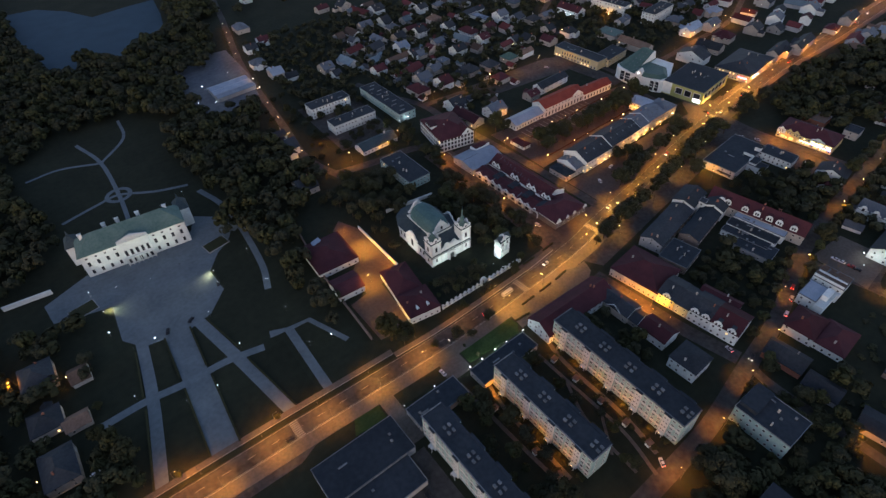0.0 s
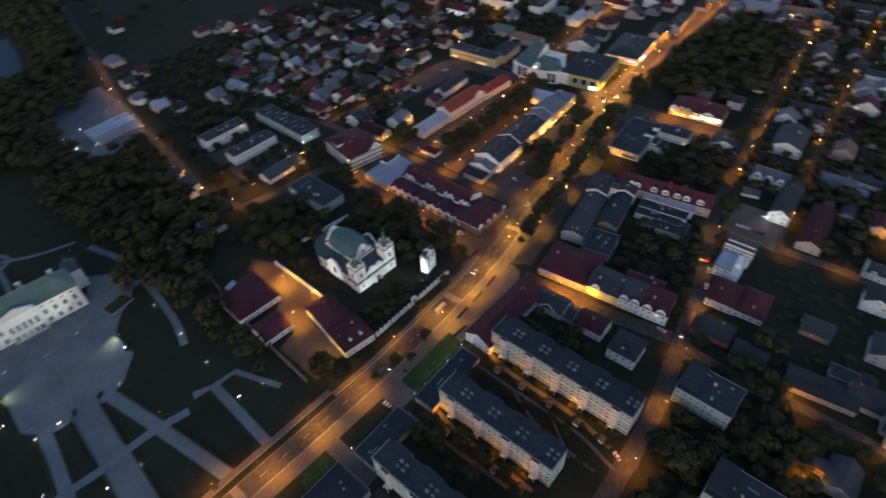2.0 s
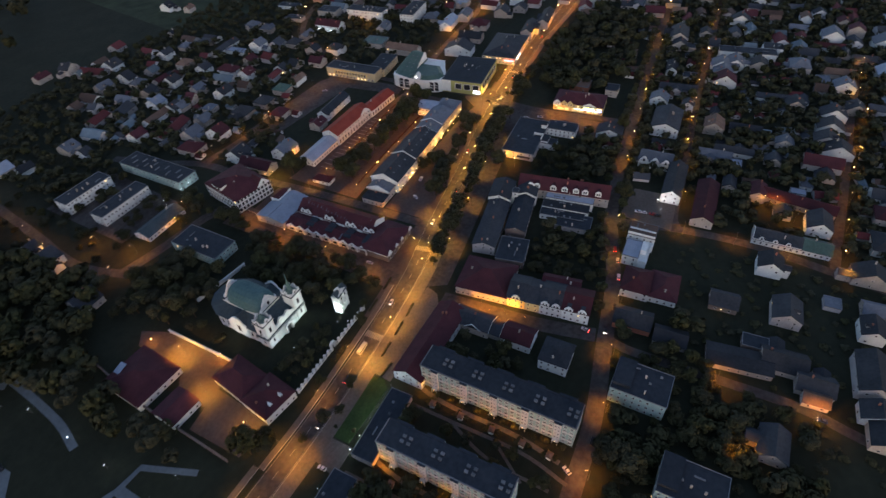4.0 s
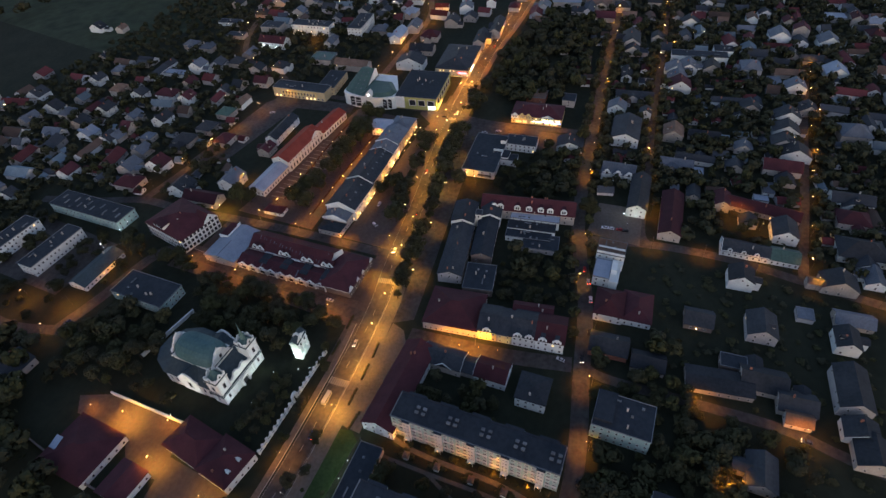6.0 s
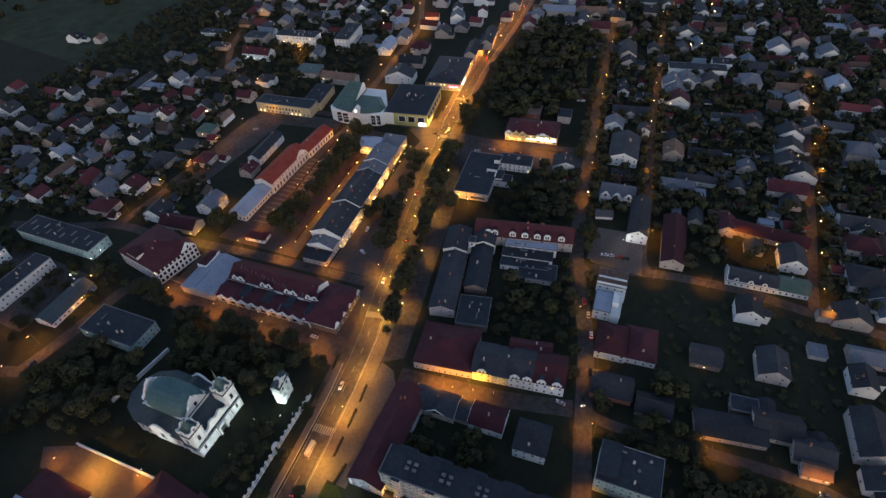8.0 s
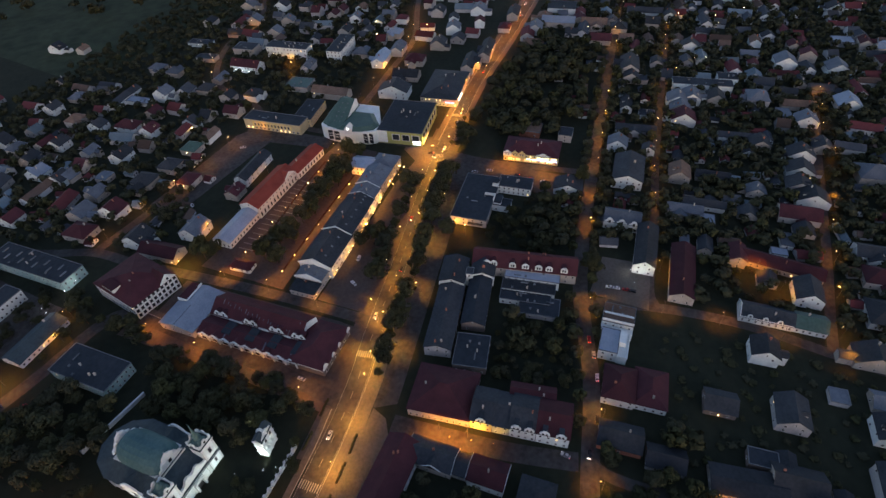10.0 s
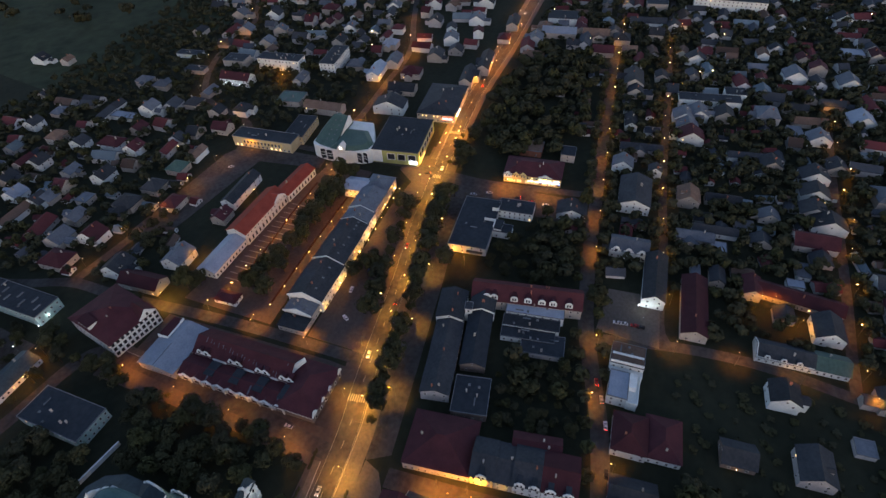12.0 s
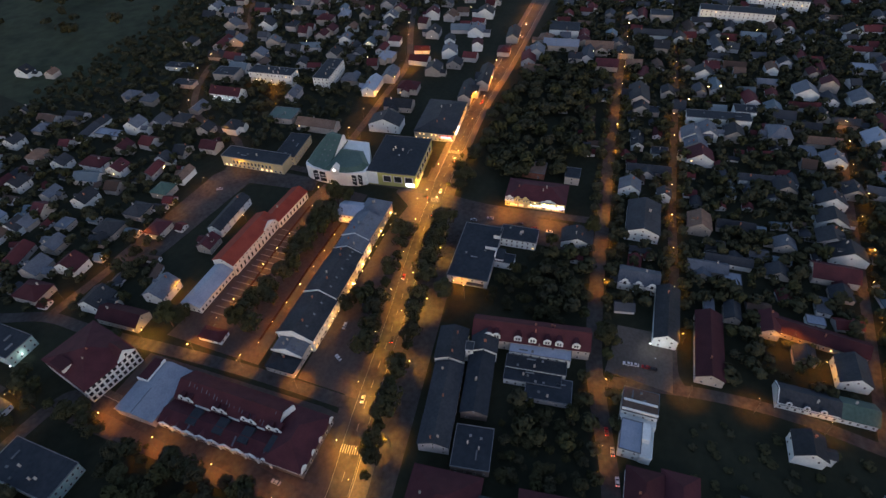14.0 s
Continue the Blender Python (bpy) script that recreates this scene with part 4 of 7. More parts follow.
part("front", Geo().box(7.2, 22.4, 0, 3, 0, 8).box(7.0, 22.6, -0.4, 3, 7.2, 8).facade([(7.2, 8), (22.4, 8), (22.4, 10.2), (21.0, 10.0), (19.6, 11.0), (18.6, 12.8), (17, 13.2), (16, 12.2), (14.8, 11.6), (13.6, 12.2), (12.6, 13.2), (11, 12.8), (10, 11.0), (8.6, 10.0), (7.2, 10.2)], 0.2, 1.3).mesh("front", WALL["white"]), church, "white front with a scrolled parapet")
part("front_roof", Geo().profile([(1.3, 8.6), (10, 13.2), (10, 13.5), (1.3, 8.9)], 7.2, 22.4).mesh("front_roof", ROOF["lead"]), church, "dark roof behind the front parapet")
for x0, x1, y0, y1 in ((-0.6, 30.2, -0.7, 0.5), (-0.6, 0.6, 0.5, 7.6), (29, 30.2, 0.5, 7.6)):
    for z in (7.0, 8.0):
        part("ledge", Geo().box(x0, x1, y0, y1, z, z + 0.22).mesh("ledge", ROOF["lead"]), church, "dark metal ledge over the cornice")
CREST = [(-3.4, 0), (3.4, 0), (3.4, 1.9), (2.8, 2.2), (2.3, 1.1), (1.3, 1.3), (0.9, 2.6), (0, 3.2), (-0.9, 2.6), (-1.3, 1.3), (-2.3, 1.1), (-2.8, 2.2), (-3.4, 1.9)]
for x in (0, 22.6):
    part("tower", Geo().box(x, x + 7, 0, 7, 0, 18).box(x - 0.35, x + 7.35, -0.35, 7.35, 7.2, 8).box(x - 0.5, x + 7.5, -0.5, 7.5, 17.4, 18.2).mesh("tower", WALL["white"]), church)
    part("ledge", Geo().box(x - 0.7, x + 7.7, -0.7, 7.7, 18.2, 18.45).mesh("ledge", ROOF["lead"]), church)
    for dx, dy, t in ((3.5, 0.1, 0), (3.5, 6.9, 180), (0.1, 3.5, -90), (6.9, 3.5, 90)):
        part("crest", Geo().facade(CREST, -0.25, 0.25).box(-0.5, 0.5, -0.32, -0.25, 0.7, 1.8, 1).mesh("crest", WALL["white"], GLASS), church, "scrolled white parapet of the tower", pose(x + dx, dy, 18.4, 0, 0, t))
    for dx in (0.0, 6.2):
        for z0, z1 in ((0, 7.2), (8.2, 17.4)):
            part("pilaster", Geo().box(x + dx, x + dx + 0.8, -0.25, 0.1, z0, z1).box(x + dx - 0.1, x + dx + 0.9, -0.33, 0.1, z1 - 0.6, z1).mesh("pilaster", STONE), church)
    cx, tall = x + 3.5, 1.0 if x else 0.42
    part("helm", Geo().prism([(x + 0.5, 0.5), (x + 6.5, 0.5), (x + 6.5, 6.5), (x + 0.5, 6.5)], 18.4, 20.6, top=0.55).disc(cx, 3.5, 20.6, 20.6 + 3.0 * tall, 1.5, 1.1).disc(cx, 3.5, 20.6 + 3.0 * tall, 20.6 + 4.0 * tall, 1.6, 0.9).disc(cx, 3.5, 20.6 + 4.0 * tall, 20.6 + 6.4 * tall, 0.9, 0.4).disc(cx, 3.5, 20.6 + 6.4 * tall, 20.6 + 12.5 * tall, 0.4, 0.05).mesh("helm", ROOF["copper"]), church, "green copper spire")
    for dx, dy, t in ((3.5, -0.05, 0), (-0.05 if not x else 7.05, 3.5, -90 if not x else 90)):
        arch_window(church, x + dx, dy, 11.0, 1.5, 3.4, t)
        arch_window(church, x + dx, dy, 2.8, 1.1, 2.6, t)
for x in (8.0, 11.2, 17.6, 20.8):
    part("pilaster", Geo().box(x, x + 0.8, -0.3, 0.1, 0, 7.2).box(x - 0.1, x + 0.9, -0.38, 0.1, 6.6, 7.2).mesh("pilaster", STONE), church)
part("portal", Geo().box(12.1, 13.0, -1.3, 0, 0, 5.2).box(16.6, 17.5, -1.3, 0, 0, 5.2).facade([(11.7, 5.2), (17.9, 5.2), (16.7, 6.2), (14.8, 6.9), (12.9, 6.2)], -1.4, 0).mesh("portal", STONE), church)
part("door", Geo().box(13.1, 16.5, -0.2, 0.05, 0, 5).mesh("door", METAL), church)

belfry = thing("bell_tower", "White gated bell tower with a green roof, floodlit", "bell tower", pose(175.5, 181, 0, 0, 0, 8))
part("wall", Geo().box(-4.5, 4.5, -2.2, 2.2, 0, 4).box(-4.8, 4.8, -2.5, 2.5, 3.7, 4.1).mesh("wall", WALL["white"]), belfry)
for x0, x1 in ((-4.5, -2.7), (-0.9, 0.9), (2.7, 4.5)):
    part("pier", Geo().box(x0, x1, -2.2, 2.2, 4.1, 8.6).mesh("pier", WALL["white"]), belfry)
part("attic", Geo().box(-4.5, 4.5, -2.2, 2.2, 8.6, 12.5).box(-4.8, 4.8, -2.5, 2.5, 12.2, 12.9).facade([(-4.5, 12.9), (4.5, 12.9), (3.6, 13.8), (2.2, 14.2), (1.4, 15.6), (0, 16.2), (-1.4, 15.6), (-2.2, 14.2), (-3.6, 13.8)], -2.2, -1.6).box(-4.8, 4.8, -2.5, 2.5, 8.5, 8.9).mesh("attic", WALL["white"]), belfry)
for x in (-3.6, 0, 3.6):
    part("pilaster", Geo().box(x - 0.4, x + 0.4, -2.45, -2.2, 0, 3.7).mesh("pilaster", STONE), belfry)
for x in (-2, 2):
    arch_window(belfry, x, -2.25, 9.4, 1.2, 2.0)
part("roof", roof_geo(9.6, 5, 12.9, "gable", 2.4, 0.2).mesh("roof", ROOF["lead"]), belfry)
part("cross_wall", Geo().profile([(-2.6, 12.9), (2.6, 12.9), (2.2, 14.6), (0, 16.6), (-2.2, 14.6)], -0.5, 0.5).mesh("cross_wall", WALL["white"]), belfry, "white wall across the roof")

# scalloped church wall with a gate
fence = thing("church_wall", "White scalloped church wall with piers along the street", "wall", pose(119.5, 168.2, 0, 0, 0, 0.4), kind="structure")
PIER = Geo().box(-0.45, 0.45, -0.4, 0.4, 0, 3.1).box(-0.6, 0.6, -0.55, 0.55, 3.1, 3.35).prism([(-0.5, -0.45), (0.5, -0.45), (0.5, 0.45), (-0.5, 0.45)], 3.35, 3.8, top=0.2).mesh("pier", WALL["white"])
ARCH = [(0.45, 1.9)] + [(0.45 + 2.3 * i / 8, 1.9 + 1.0 * (2 * i / 8 - 1) ** 2 - 0.1) for i in range(9)] + [(2.75, 1.9)]
PANEL = Geo().box(0.45, 2.75, -0.25, 0.25, 0, 0.55).facade([(0.45, 1.9), (2.75, 1.9)] + [(p[0], p[1] + 0.35) for p in reversed(ARCH[1:-1])], -0.25, 0.25).box(0.45, 0.62, -0.25, 0.25, 0.55, 1.9).box(2.58, 2.75, -0.25, 0.25, 0.55, 1.9).mesh("panel", WALL["white"])
for i in range(19):
    if i != 9:
        part("pier", PIER, fence, m=pose(i * 3.2, 0, 0))
        part("panel", PANEL, fence, m=pose(i * 3.2, 0, 0))
part("gate", Geo().box(28.2, 29.2, -0.7, 0.7, 0, 4.6).box(31, 32, -0.7, 0.7, 0, 4.6).facade([(28.2, 4.2), (32, 4.2), (32, 4.8), (31, 5.6), (30.1, 6), (29.2, 5.6), (28.2, 4.8)], -0.6, 0.6).mesh("gate", WALL["white"]), fence)
for o, l, t in (((142, 261.4), 35.5, -8), ((118.5, 211), 48, 90), ((76, 175), 62, 87.5), ((79, 236), 52, 82)):
    shade = "umber" if o[0] < 80 else "white"
    solid("yard_wall", Geo().box(0, l, -0.25, 0.25, 0, 2.4).box(-0.1, l + 0.1, -0.42, 0.42, 2.4, 2.65), "%s yard wall with a coping" % ("Dark brown rendered" if shade == "umber" else "White rendered"), "wall", WALL[shade], m=pose(*o, 0, 0, 0, t), kind="structure")

rectory = building("rectory", "White rectory with a dark red hipped roof and dormers", "house", 109.3, 178.0, 18.5, 18.5, 5.8, "hip", "red", "white", -8.5, 4.6, 3.1, 3.4, "wsne", 2)
part("wing", body_geo(16.5, 24, 5.2, "box", 0).mesh("wing", WALL["white"]), rectory, m=pose(-0.6, 20.5, 0))
part("wing_roof", roof_geo(24, 16.5, 5.2, "hip", 4.4, 0.5).mesh("wing_roof", ROOF["red"]), rectory, m=pose(-0.6, 20.5, 0, 0, 0, 90))
windows(rectory, -8.9, 31.5, -8.9, 10.5, 6, [1.2], 1.1, 1.6)
DORMER = Geo().box(-0.9, 0.9, -1.0, 1.6, 0, 1.6).facade([(-1.0, 1.6), (1.0, 1.6), (0, 2.3)], -1.05, 2.4).box(-0.5, 0.5, -1.08, -1.0, 0.4, 1.4, 1).mesh("dormer", WALL["white"], GLASS)
for y in (-3.2, 3.2):
    part("dormer", DORMER, rectory, m=pose(y, -6.2, 6.6) @ Matrix.Diagonal((0.8, 0.8, 0.8, 1)))
building("barn", "Low yard building with a dark red roof and white walls", "outbuilding", 90, 247, 26, 29, 4.6, "hip", "red", "white", -3, 4, ridge="y", sides="se", chimneys=0)
building("barn", "Small yard building with a dark red roof and white walls", "outbuilding", 85, 216.5, 16, 15, 4.5, "gable", "red", "white", -3, 2.6, sides="se", chimneys=0)
solid("roof_panel", Geo().box(-3, 3, -2, 2, 0, 0.12), "Pale blue rooftop panel", "roof panel", ROOF["blue"], m=pose(87.5, 258.5, 6.9, 0, -14, 0))


# ---------------------------------------------------------------- blocks of flats
VENT_BLOCK = Geo().box(-0.5, 0.5, -0.75, 0.75, 0, 0.9).box(-0.62, 0.62, -0.87, 0.87, 0.9, 1.05).mesh("vent", VENT)
PORCH = Geo().box(-1.6, 0, -1.4, 1.4, 2.6, 2.85).box(-1.6, -1.4, -1.4, -1.2, 0, 2.6).box(-1.6, -1.4, 1.2, 1.4, 0, 2.6).mesh("porch", STONE)


def flats(x, y, L, W, stairs, glow=()):
    root = thing("block_of_flats", "Tall block of flats with pale walls and dark roof", "block of flats", pose(x, y, 0, 0, 0, 0.4), "blocks of flats")
    a, b = W / 2, L / 2
    g = Geo().box(-a, a, -b, b, 0, 16)
    for i in range(stairs):
        c = -b + (i + 0.5) * L / stairs
        g.box(a, a + 1.1, c - L / stairs * 0.28, c + L / stairs * 0.28, 0, 16)
    part("wall", g.mesh("wall", WALL["panel"]), root)
    g = Geo().box(-a, a, -b, b, 16, 16.25)
    g.box(-a - 0.35, -a + 0.2, -b - 0.3, b + 0.3, 16, 16.5, 1).box(-a + 0.2, a - 0.2, -b - 0.3, -b + 0.2, 16, 16.5, 1).box(-a + 0.2, a - 0.2, b - 0.2, b + 0.3, 16, 16.5, 1).box(a - 0.2, a + 0.35, -b - 0.3, b + 0.3, 16, 16.5)
    for i in range(stairs):
        c = -b + (i + 0.5) * L / stairs
        g.box(-a - 1.25, -a - 0.35, c - 1.9, c + 1.9, 15.9, 16.42)
        g.box(a + 0.35, a + 1.4, c - L / stairs * 0.28, c + L / stairs * 0.28, 16, 16.4)
    part("roof", g.mesh("roof", ROOF["felt"], VENT), root)
    for i in range(stairs):
        c = -b + (i + 0.5) * L / stairs
        part("stair_bay", Geo().box(-a - 0.9, -a, c - 1.6, c + 1.6, 0, 15.4).box(-a - 1.0, -a, c - 1.7, c + 1.7, 15.4, 15.7).mesh("stair_bay", STONE), root, "pale stair bay")
        windows(root, -a - 0.92, c + 1.4, -a - 0.92, c - 1.4, 2, [3.8, 6.8, 9.8, 12.8], 0.9, 1.2, data=WINDOW_PALE)
        for y0, y1 in ((c - L / stairs / 2 + 0.4, c - 2.0), (c + 2.0, c + L / stairs / 2 - 0.4)):
            part("parapet_band", Geo().box(-a - 0.12, -a, y0, y1, 0, 0.95).mesh("parapet_band", STONE), root, m=pose(0, 0, 9.2))
            part("parapet_band", Geo().box(-a - 0.12, -a, y0, y1, 0, 0.95).mesh("parapet_band", STONE), root, m=pose(0, 0, 3.2))
        part("porch", PORCH, root, m=pose(-a - 0.9, c, 0))
        if glow:
            part("porch_lamp", ENTRY_LAMP, root, "small amber entrance lamp", pose(-a - 2.5, c, 2.85))
            light(root, 2.7, 420 * SODIUM * glow[i], ORANGE, -a - 3.6, c + L / stairs * 0.28)
        n = max(2, int((L / stairs - 3.2) / 2 / 2.7))
        for y0, y1 in ((c - 1.7, c - L / stairs / 2), (c + L / stairs / 2, c + 1.7)):
            windows(root, -a - 0.02, y0, -a - 0.02, y1, n, [1.3, 4.3, 7.3, 10.3, 13.3], 1.7, 1.6, data=WINDOW_PALE)
        windows(root, a + 1.12, c - 3.5, a + 1.12, c + 3.5, 1, [1.4, 4.4, 7.4, 10.4, 13.4], 3.6, 1.6)
        for dx, dy in ((-1.3, 1.6), (1.3, 1.6), (-1.3, -1.6), (1.3, -1.6)):
            part("vent", VENT_BLOCK, root, m=pose(dx, c + dy - 4.5, 16.2))
    windows(root, -a, -b - 0.02, a, -b - 0.02, 2, [1.4, 4.4, 7.4, 10.4, 13.4], 1.2, 1.4)
    return root


ENTRY_LAMP = Geo().box(-0.12, 0.12, -0.2, 0.2, 0, 0.3).mesh("porch_lamp", LIT)
flats(115, 82.3, 61.5, 12, 4, (0.4, 0.35, 0.2, 0.6))
flats(158, 76, 77, 13, 5, (0.3, 0.5, 0.55, 0.3, 0.5))
flats(71.3, 80, 66, 11, 4)
building("pavilion", "Low shop pavilion with a dark flat roof", "pavilion", 36.5, 118, 42, 20, 5, "flat", "felt", "grey", 0.5, sides="wn", chimneys=0, step=3)
building("pavilion", "Low shop annexe with a dark flat roof", "pavilion", 34, 100, 38, 15, 4.2, "flat", "felt", "grey", 0.5, sides="wn", chimneys=0, step=3)
building("shop_pavilion", "Long single-storey shop pavilion with a dark flat roof", "pavilion", 122, 119.5, 37, 11, 4, "flat", "felt", "cream", 1.5, sides="wn", chimneys=0, step=3)
building("shop_pavilion", "Long single-storey shop pavilion with a dark flat roof", "pavilion", 80, 121, 29, 12, 4, "flat", "felt", "cream", 1.0, sides="wn", chimneys=0, step=3)
building("long_house", "Long house with a dark red roof and pale gable end", "house", 173, 121, 50, 16, 6.5, "gable", "red", "white", -0.5, 4.5, chimneys=2, step=4)

# ---------------------------------------------------------------- row along the lit lane
WALL_GABLE = Geo().facade([(-2.3, -0.6), (2.3, -0.6), (2.3, 1.2), (1.5, 1.9), (0.8, 2.9), (-0.8, 2.9), (-1.5, 1.9), (-2.3, 1.2)], -0.2, 0.25).box(-2, 2, 0.25, 4.5, -0.4, 0.9, 2).profile([(0.25, 0.9), (5, 0.9), (5, 2.0), (0.25, 2.0)], -1.2, 1.2, 2).box(-1.3, -0.4, -0.28, -0.2, -0.1, 1.3, 1).box(0.4, 1.3, -0.28, -0.2, -0.1, 1.3, 1).mesh("wall_gable", WALL["white"], GLASS, ROOF["grey"])
for y, l, h, c, w, r in ((113.5, 30, 6.0, "red", "cream", 6.0), (92.8, 10, 7.5, "grey", "yellow", 3.6), (83.6, 8, 7.0, "grey", "cream", 3.6), (73.6, 12, 8.0, "grey", "white", 3.8), (60.2, 14.5, 8.0, "red", "white", 4.2)):
    deep = 26 if h < 6.5 else 18
    x = 213.5 + (121 - y) * 0.12 + deep / 2
    b = building("town_house", "Terraced town house with a %s roof and %s" % (ROOF_WORDS[c], WALL_WORDS[w]), "house", x, y, deep, l, h, "hip" if h < 6.5 else "gable", c, w, 7, r, 3.2, 3.0, "w", 1, ridge="y", group="terraced houses", skip=0)
    if h > 7:
        for i in range(max(1, int(l // 6))):
            part("wall_gable", WALL_GABLE, b, "white scrolled gable over the front", pose((i + 0.5) * l / max(1, int(l // 6)) - l / 2, deep / 2 + 0.12, h, 0, 0, 180))
building("back_row", "Long low house with a dark red roof behind the terrace", "house", 240, 73, 10, 21, 6, "gable", "red", "cream", 9, 3.0, ridge="y", chimneys=2, sides="w")
def verge(root, L, W, h, rise):
    """White boards along the sloping edges of both gables."""
    for x in (-L / 2 - 0.52, L / 2 + 0.5):
        for s in (-1, 1):
            b = W / 2 + 0.5
            drop = 0.5 * rise / (W / 2)
            pts = [(0, h + rise - 0.05), (0, h + rise + 0.3), (s * b, h - drop + 0.3), (s * b, h - drop - 0.05)]
            part("verge_board", Geo().profile(pts if s > 0 else pts[::-1], x, x + 0.12).mesh("verge_board", WALL["white"]), root)


lane = building("lane_house", "Low lane house with a dark roof and white verge boards", "house", 196, 107.5, 12, 21.5, 5.4, "gable", "grey", "cream", 1, 3, ridge="y")
building("lane_house", "Low link house with a dark roof between the lane houses", "house", 196.5, 93, 10, 7, 4, "gable", "grey", "cream", 1, 2.2, ridge="y", chimneys=0)
verge(lane, 21.5, 12, 5.4, 3)
part("cross_gable", Geo().facade([(-4.2, 5.2), (4.2, 5.2), (0, 8.4)], 0, 6).mesh("cross_gable", ROOF["grey"]), lane, m=pose(-2, 6.4, 0, 0, 0, 180))
for s in (-1, 1):
    o = [(0, 8.4), (0, 8.8), (s * 4.6, 5.3), (s * 4.6, 4.9)]
    part("verge_board", Geo().facade(o if s < 0 else o[::-1], -0.3, 0).mesh("verge_board", WALL["white"]), lane, m=pose(-2, 6.4, 0, 0, 0, 180))
verge(building("lane_house", "Lane house with a dark red roof and white walls", "house", 196.5, 81.3, 12, 16, 5.8, "gable", "red", "white", 1, 3, ridge="y"), 16, 12, 5.8, 3)
building("lane_house", "Two-storey white house with a low dark hipped roof", "house", 192.6, 59.5, 15, 14.5, 7.5, "hip", "grey", "white", 2, 2.0, step=3)
building("corner_house", "Long white house with a dark red hipped roof", "house", 260, 35.5, 19, 15, 6, "hip", "red", "white", 4, 4.2, step=3.4)
building("corner_house", "Low white house with a dark red hipped roof", "house", 263, 21, 21, 15, 4.6, "hip", "red", "white", 4, 4.0, step=3.4)
villa = building("villa", "White flat-roofed house with a pale metal roof", "house", 283, 44, 15, 9, 7, "flat", "blue", "white", 2, step=3.5, chimneys=0)
part("terrace", Geo().box(-8, 8, -9.5, -4.6, 0, 5.2).box(-8, 8, -9.7, -9.4, 5.2, 6.2).box(-8.2, -7.9, -9.4, -4.6, 5.2, 6.2).box(-1, 7, -8, -4.6, 5.2, 8.4).mesh("terrace", WALL["white"]), villa, "white stepped roof terrace")
villa = building("villa", "White flat-roofed house with a brown roof terrace", "house", 301, 42, 13, 16, 7.6, "flat", "brown", "white", 2, step=3.5, chimneys=0)
part("terrace", Geo().box(-6.2, -5.6, -8, 8, 7.6, 9.2).box(-1, 0, -7.6, 7.6, 7.8, 8.4).box(-10, -6.4, -8, 8, 0, 5).mesh("terrace", WALL["white"]), villa, "white parapets of the roof terrace")
building("office_block", "Three-storey office block with pale walls and a dark flat roof", "office", 191, 17.5, 18, 25.5, 11, "flat", "felt", "panel", 0, chimneys=2, step=3)
building("office_block", "Three-storey office block with pale walls and a dark flat roof", "office", 152, -12, 18, 26, 11, "flat", "felt", "panel", 0, chimneys=2, step=3)
for x, y in ((192, 26), (153, -3)):
    solid("roof_hut", Geo().box(-7.5, 7.5, -4, 4, 0, 2.0).box(-7.7, 7.7, -4.2, 4.2, 2.0, 2.2), "Raised dark rooftop storey of the office block", "roof hut", ROOF["felt"], m=pose(x, y, 11.2))
building("garage_row", "Long low row of garages with a dark roof", "garage", 230, -22, 13, 30, 4, "gable", "grey", "cream", 8, 1.6, ridge="y", chimneys=0)
row = building("row_house", "Low white row house with a dark roof and ornate parapet", "house", 331, -31, 12, 26, 3.8, "gable", "grey", "white", 2, 3.6, ridge="y", step=3)
ORNATE = [(-1.3, 0), (1.3, 0), (1.3, 1.5), (0.9, 2.2), (0.45, 2.6), (-0.45, 2.6), (-0.9, 2.2), (-1.3, 1.5)]
part("parapet", Geo().box(-13, 13, 6.1, 6.4, 3.6, 4.3).mesh("parapet", WALL["white"]), row, "white ornate street parapet")
for x in (-6, 1, 8.5):
    part("dormer", Geo().facade(ORNATE, 0, 0.4).box(-0.55, 0.55, -0.08, 0, 0.7, 1.8, 1).box(-1.1, 1.1, 0.4, 2.6, 0, 1.7, 2).mesh("dormer", WALL["white"], GLASS, ROOF["grey"]), row, "white shaped dormer", pose(x, 6.5, 4.0, 0, 0, 180))
part("fire_wall", Geo().profile([(-6.4, 0), (6.4, 0), (6.4, 4.4), (0, 8.0), (-6.4, 4.4)], 12.9, 13.3).mesh("fire_wall", WALL["white"]), row, "white fire wall above the roof")
building("row_house", "Low white row house with a dark green roof", "house", 332, -52, 12, 15.5, 3.8, "gable", "green", "white", 2, 3.2, ridge="y", step=3)
building("gable_hall", "Long hall with a dark roof and white floodlit gable", "hall", 361, 34.8, 37, 12, 7, "gable", "grey", "white", 3, 3.5, step=5)
building("brown_hall", "Long hall with a dark red roof and pale gable", "hall", 348, 12.8, 43, 13, 5.5, "gable", "red", "cream", 3, 3.2, step=5)
building("street_row", "Long low row of shops with a dark red roof", "house", 373.3, -39, 11, 46, 4.2, "gable", "red", "cream", -6, 3.4, ridge="y", step=3.5, lit=0.1, sides="w")
market = building("supermarket", "Large flat-roofed supermarket with a dark roof", "shop", 375, 147.2, 48, 24, 6, "flat", "felt", "grey", 5, chimneys=0, step=5, sides="ws")
part("entrance", Geo().box(-23.9, -23.55, -9, -1, 0.3, 2.8).mesh("entrance", SHOP), market, "lit shop entrance")
part("canopy", Geo().box(-26, -23.5, -10, 0, 3.0, 3.3).mesh("canopy", METAL), market)
part("roof_wall", Geo().box(2.6, 3.2, -12.4, -5.0, 6.2, 8.0).box(-3.6, 3.2, -12.5, -11.9, 6.2, 8.0).mesh("roof_wall", WALL["white"]), market, "white angled wall above the roof edge")
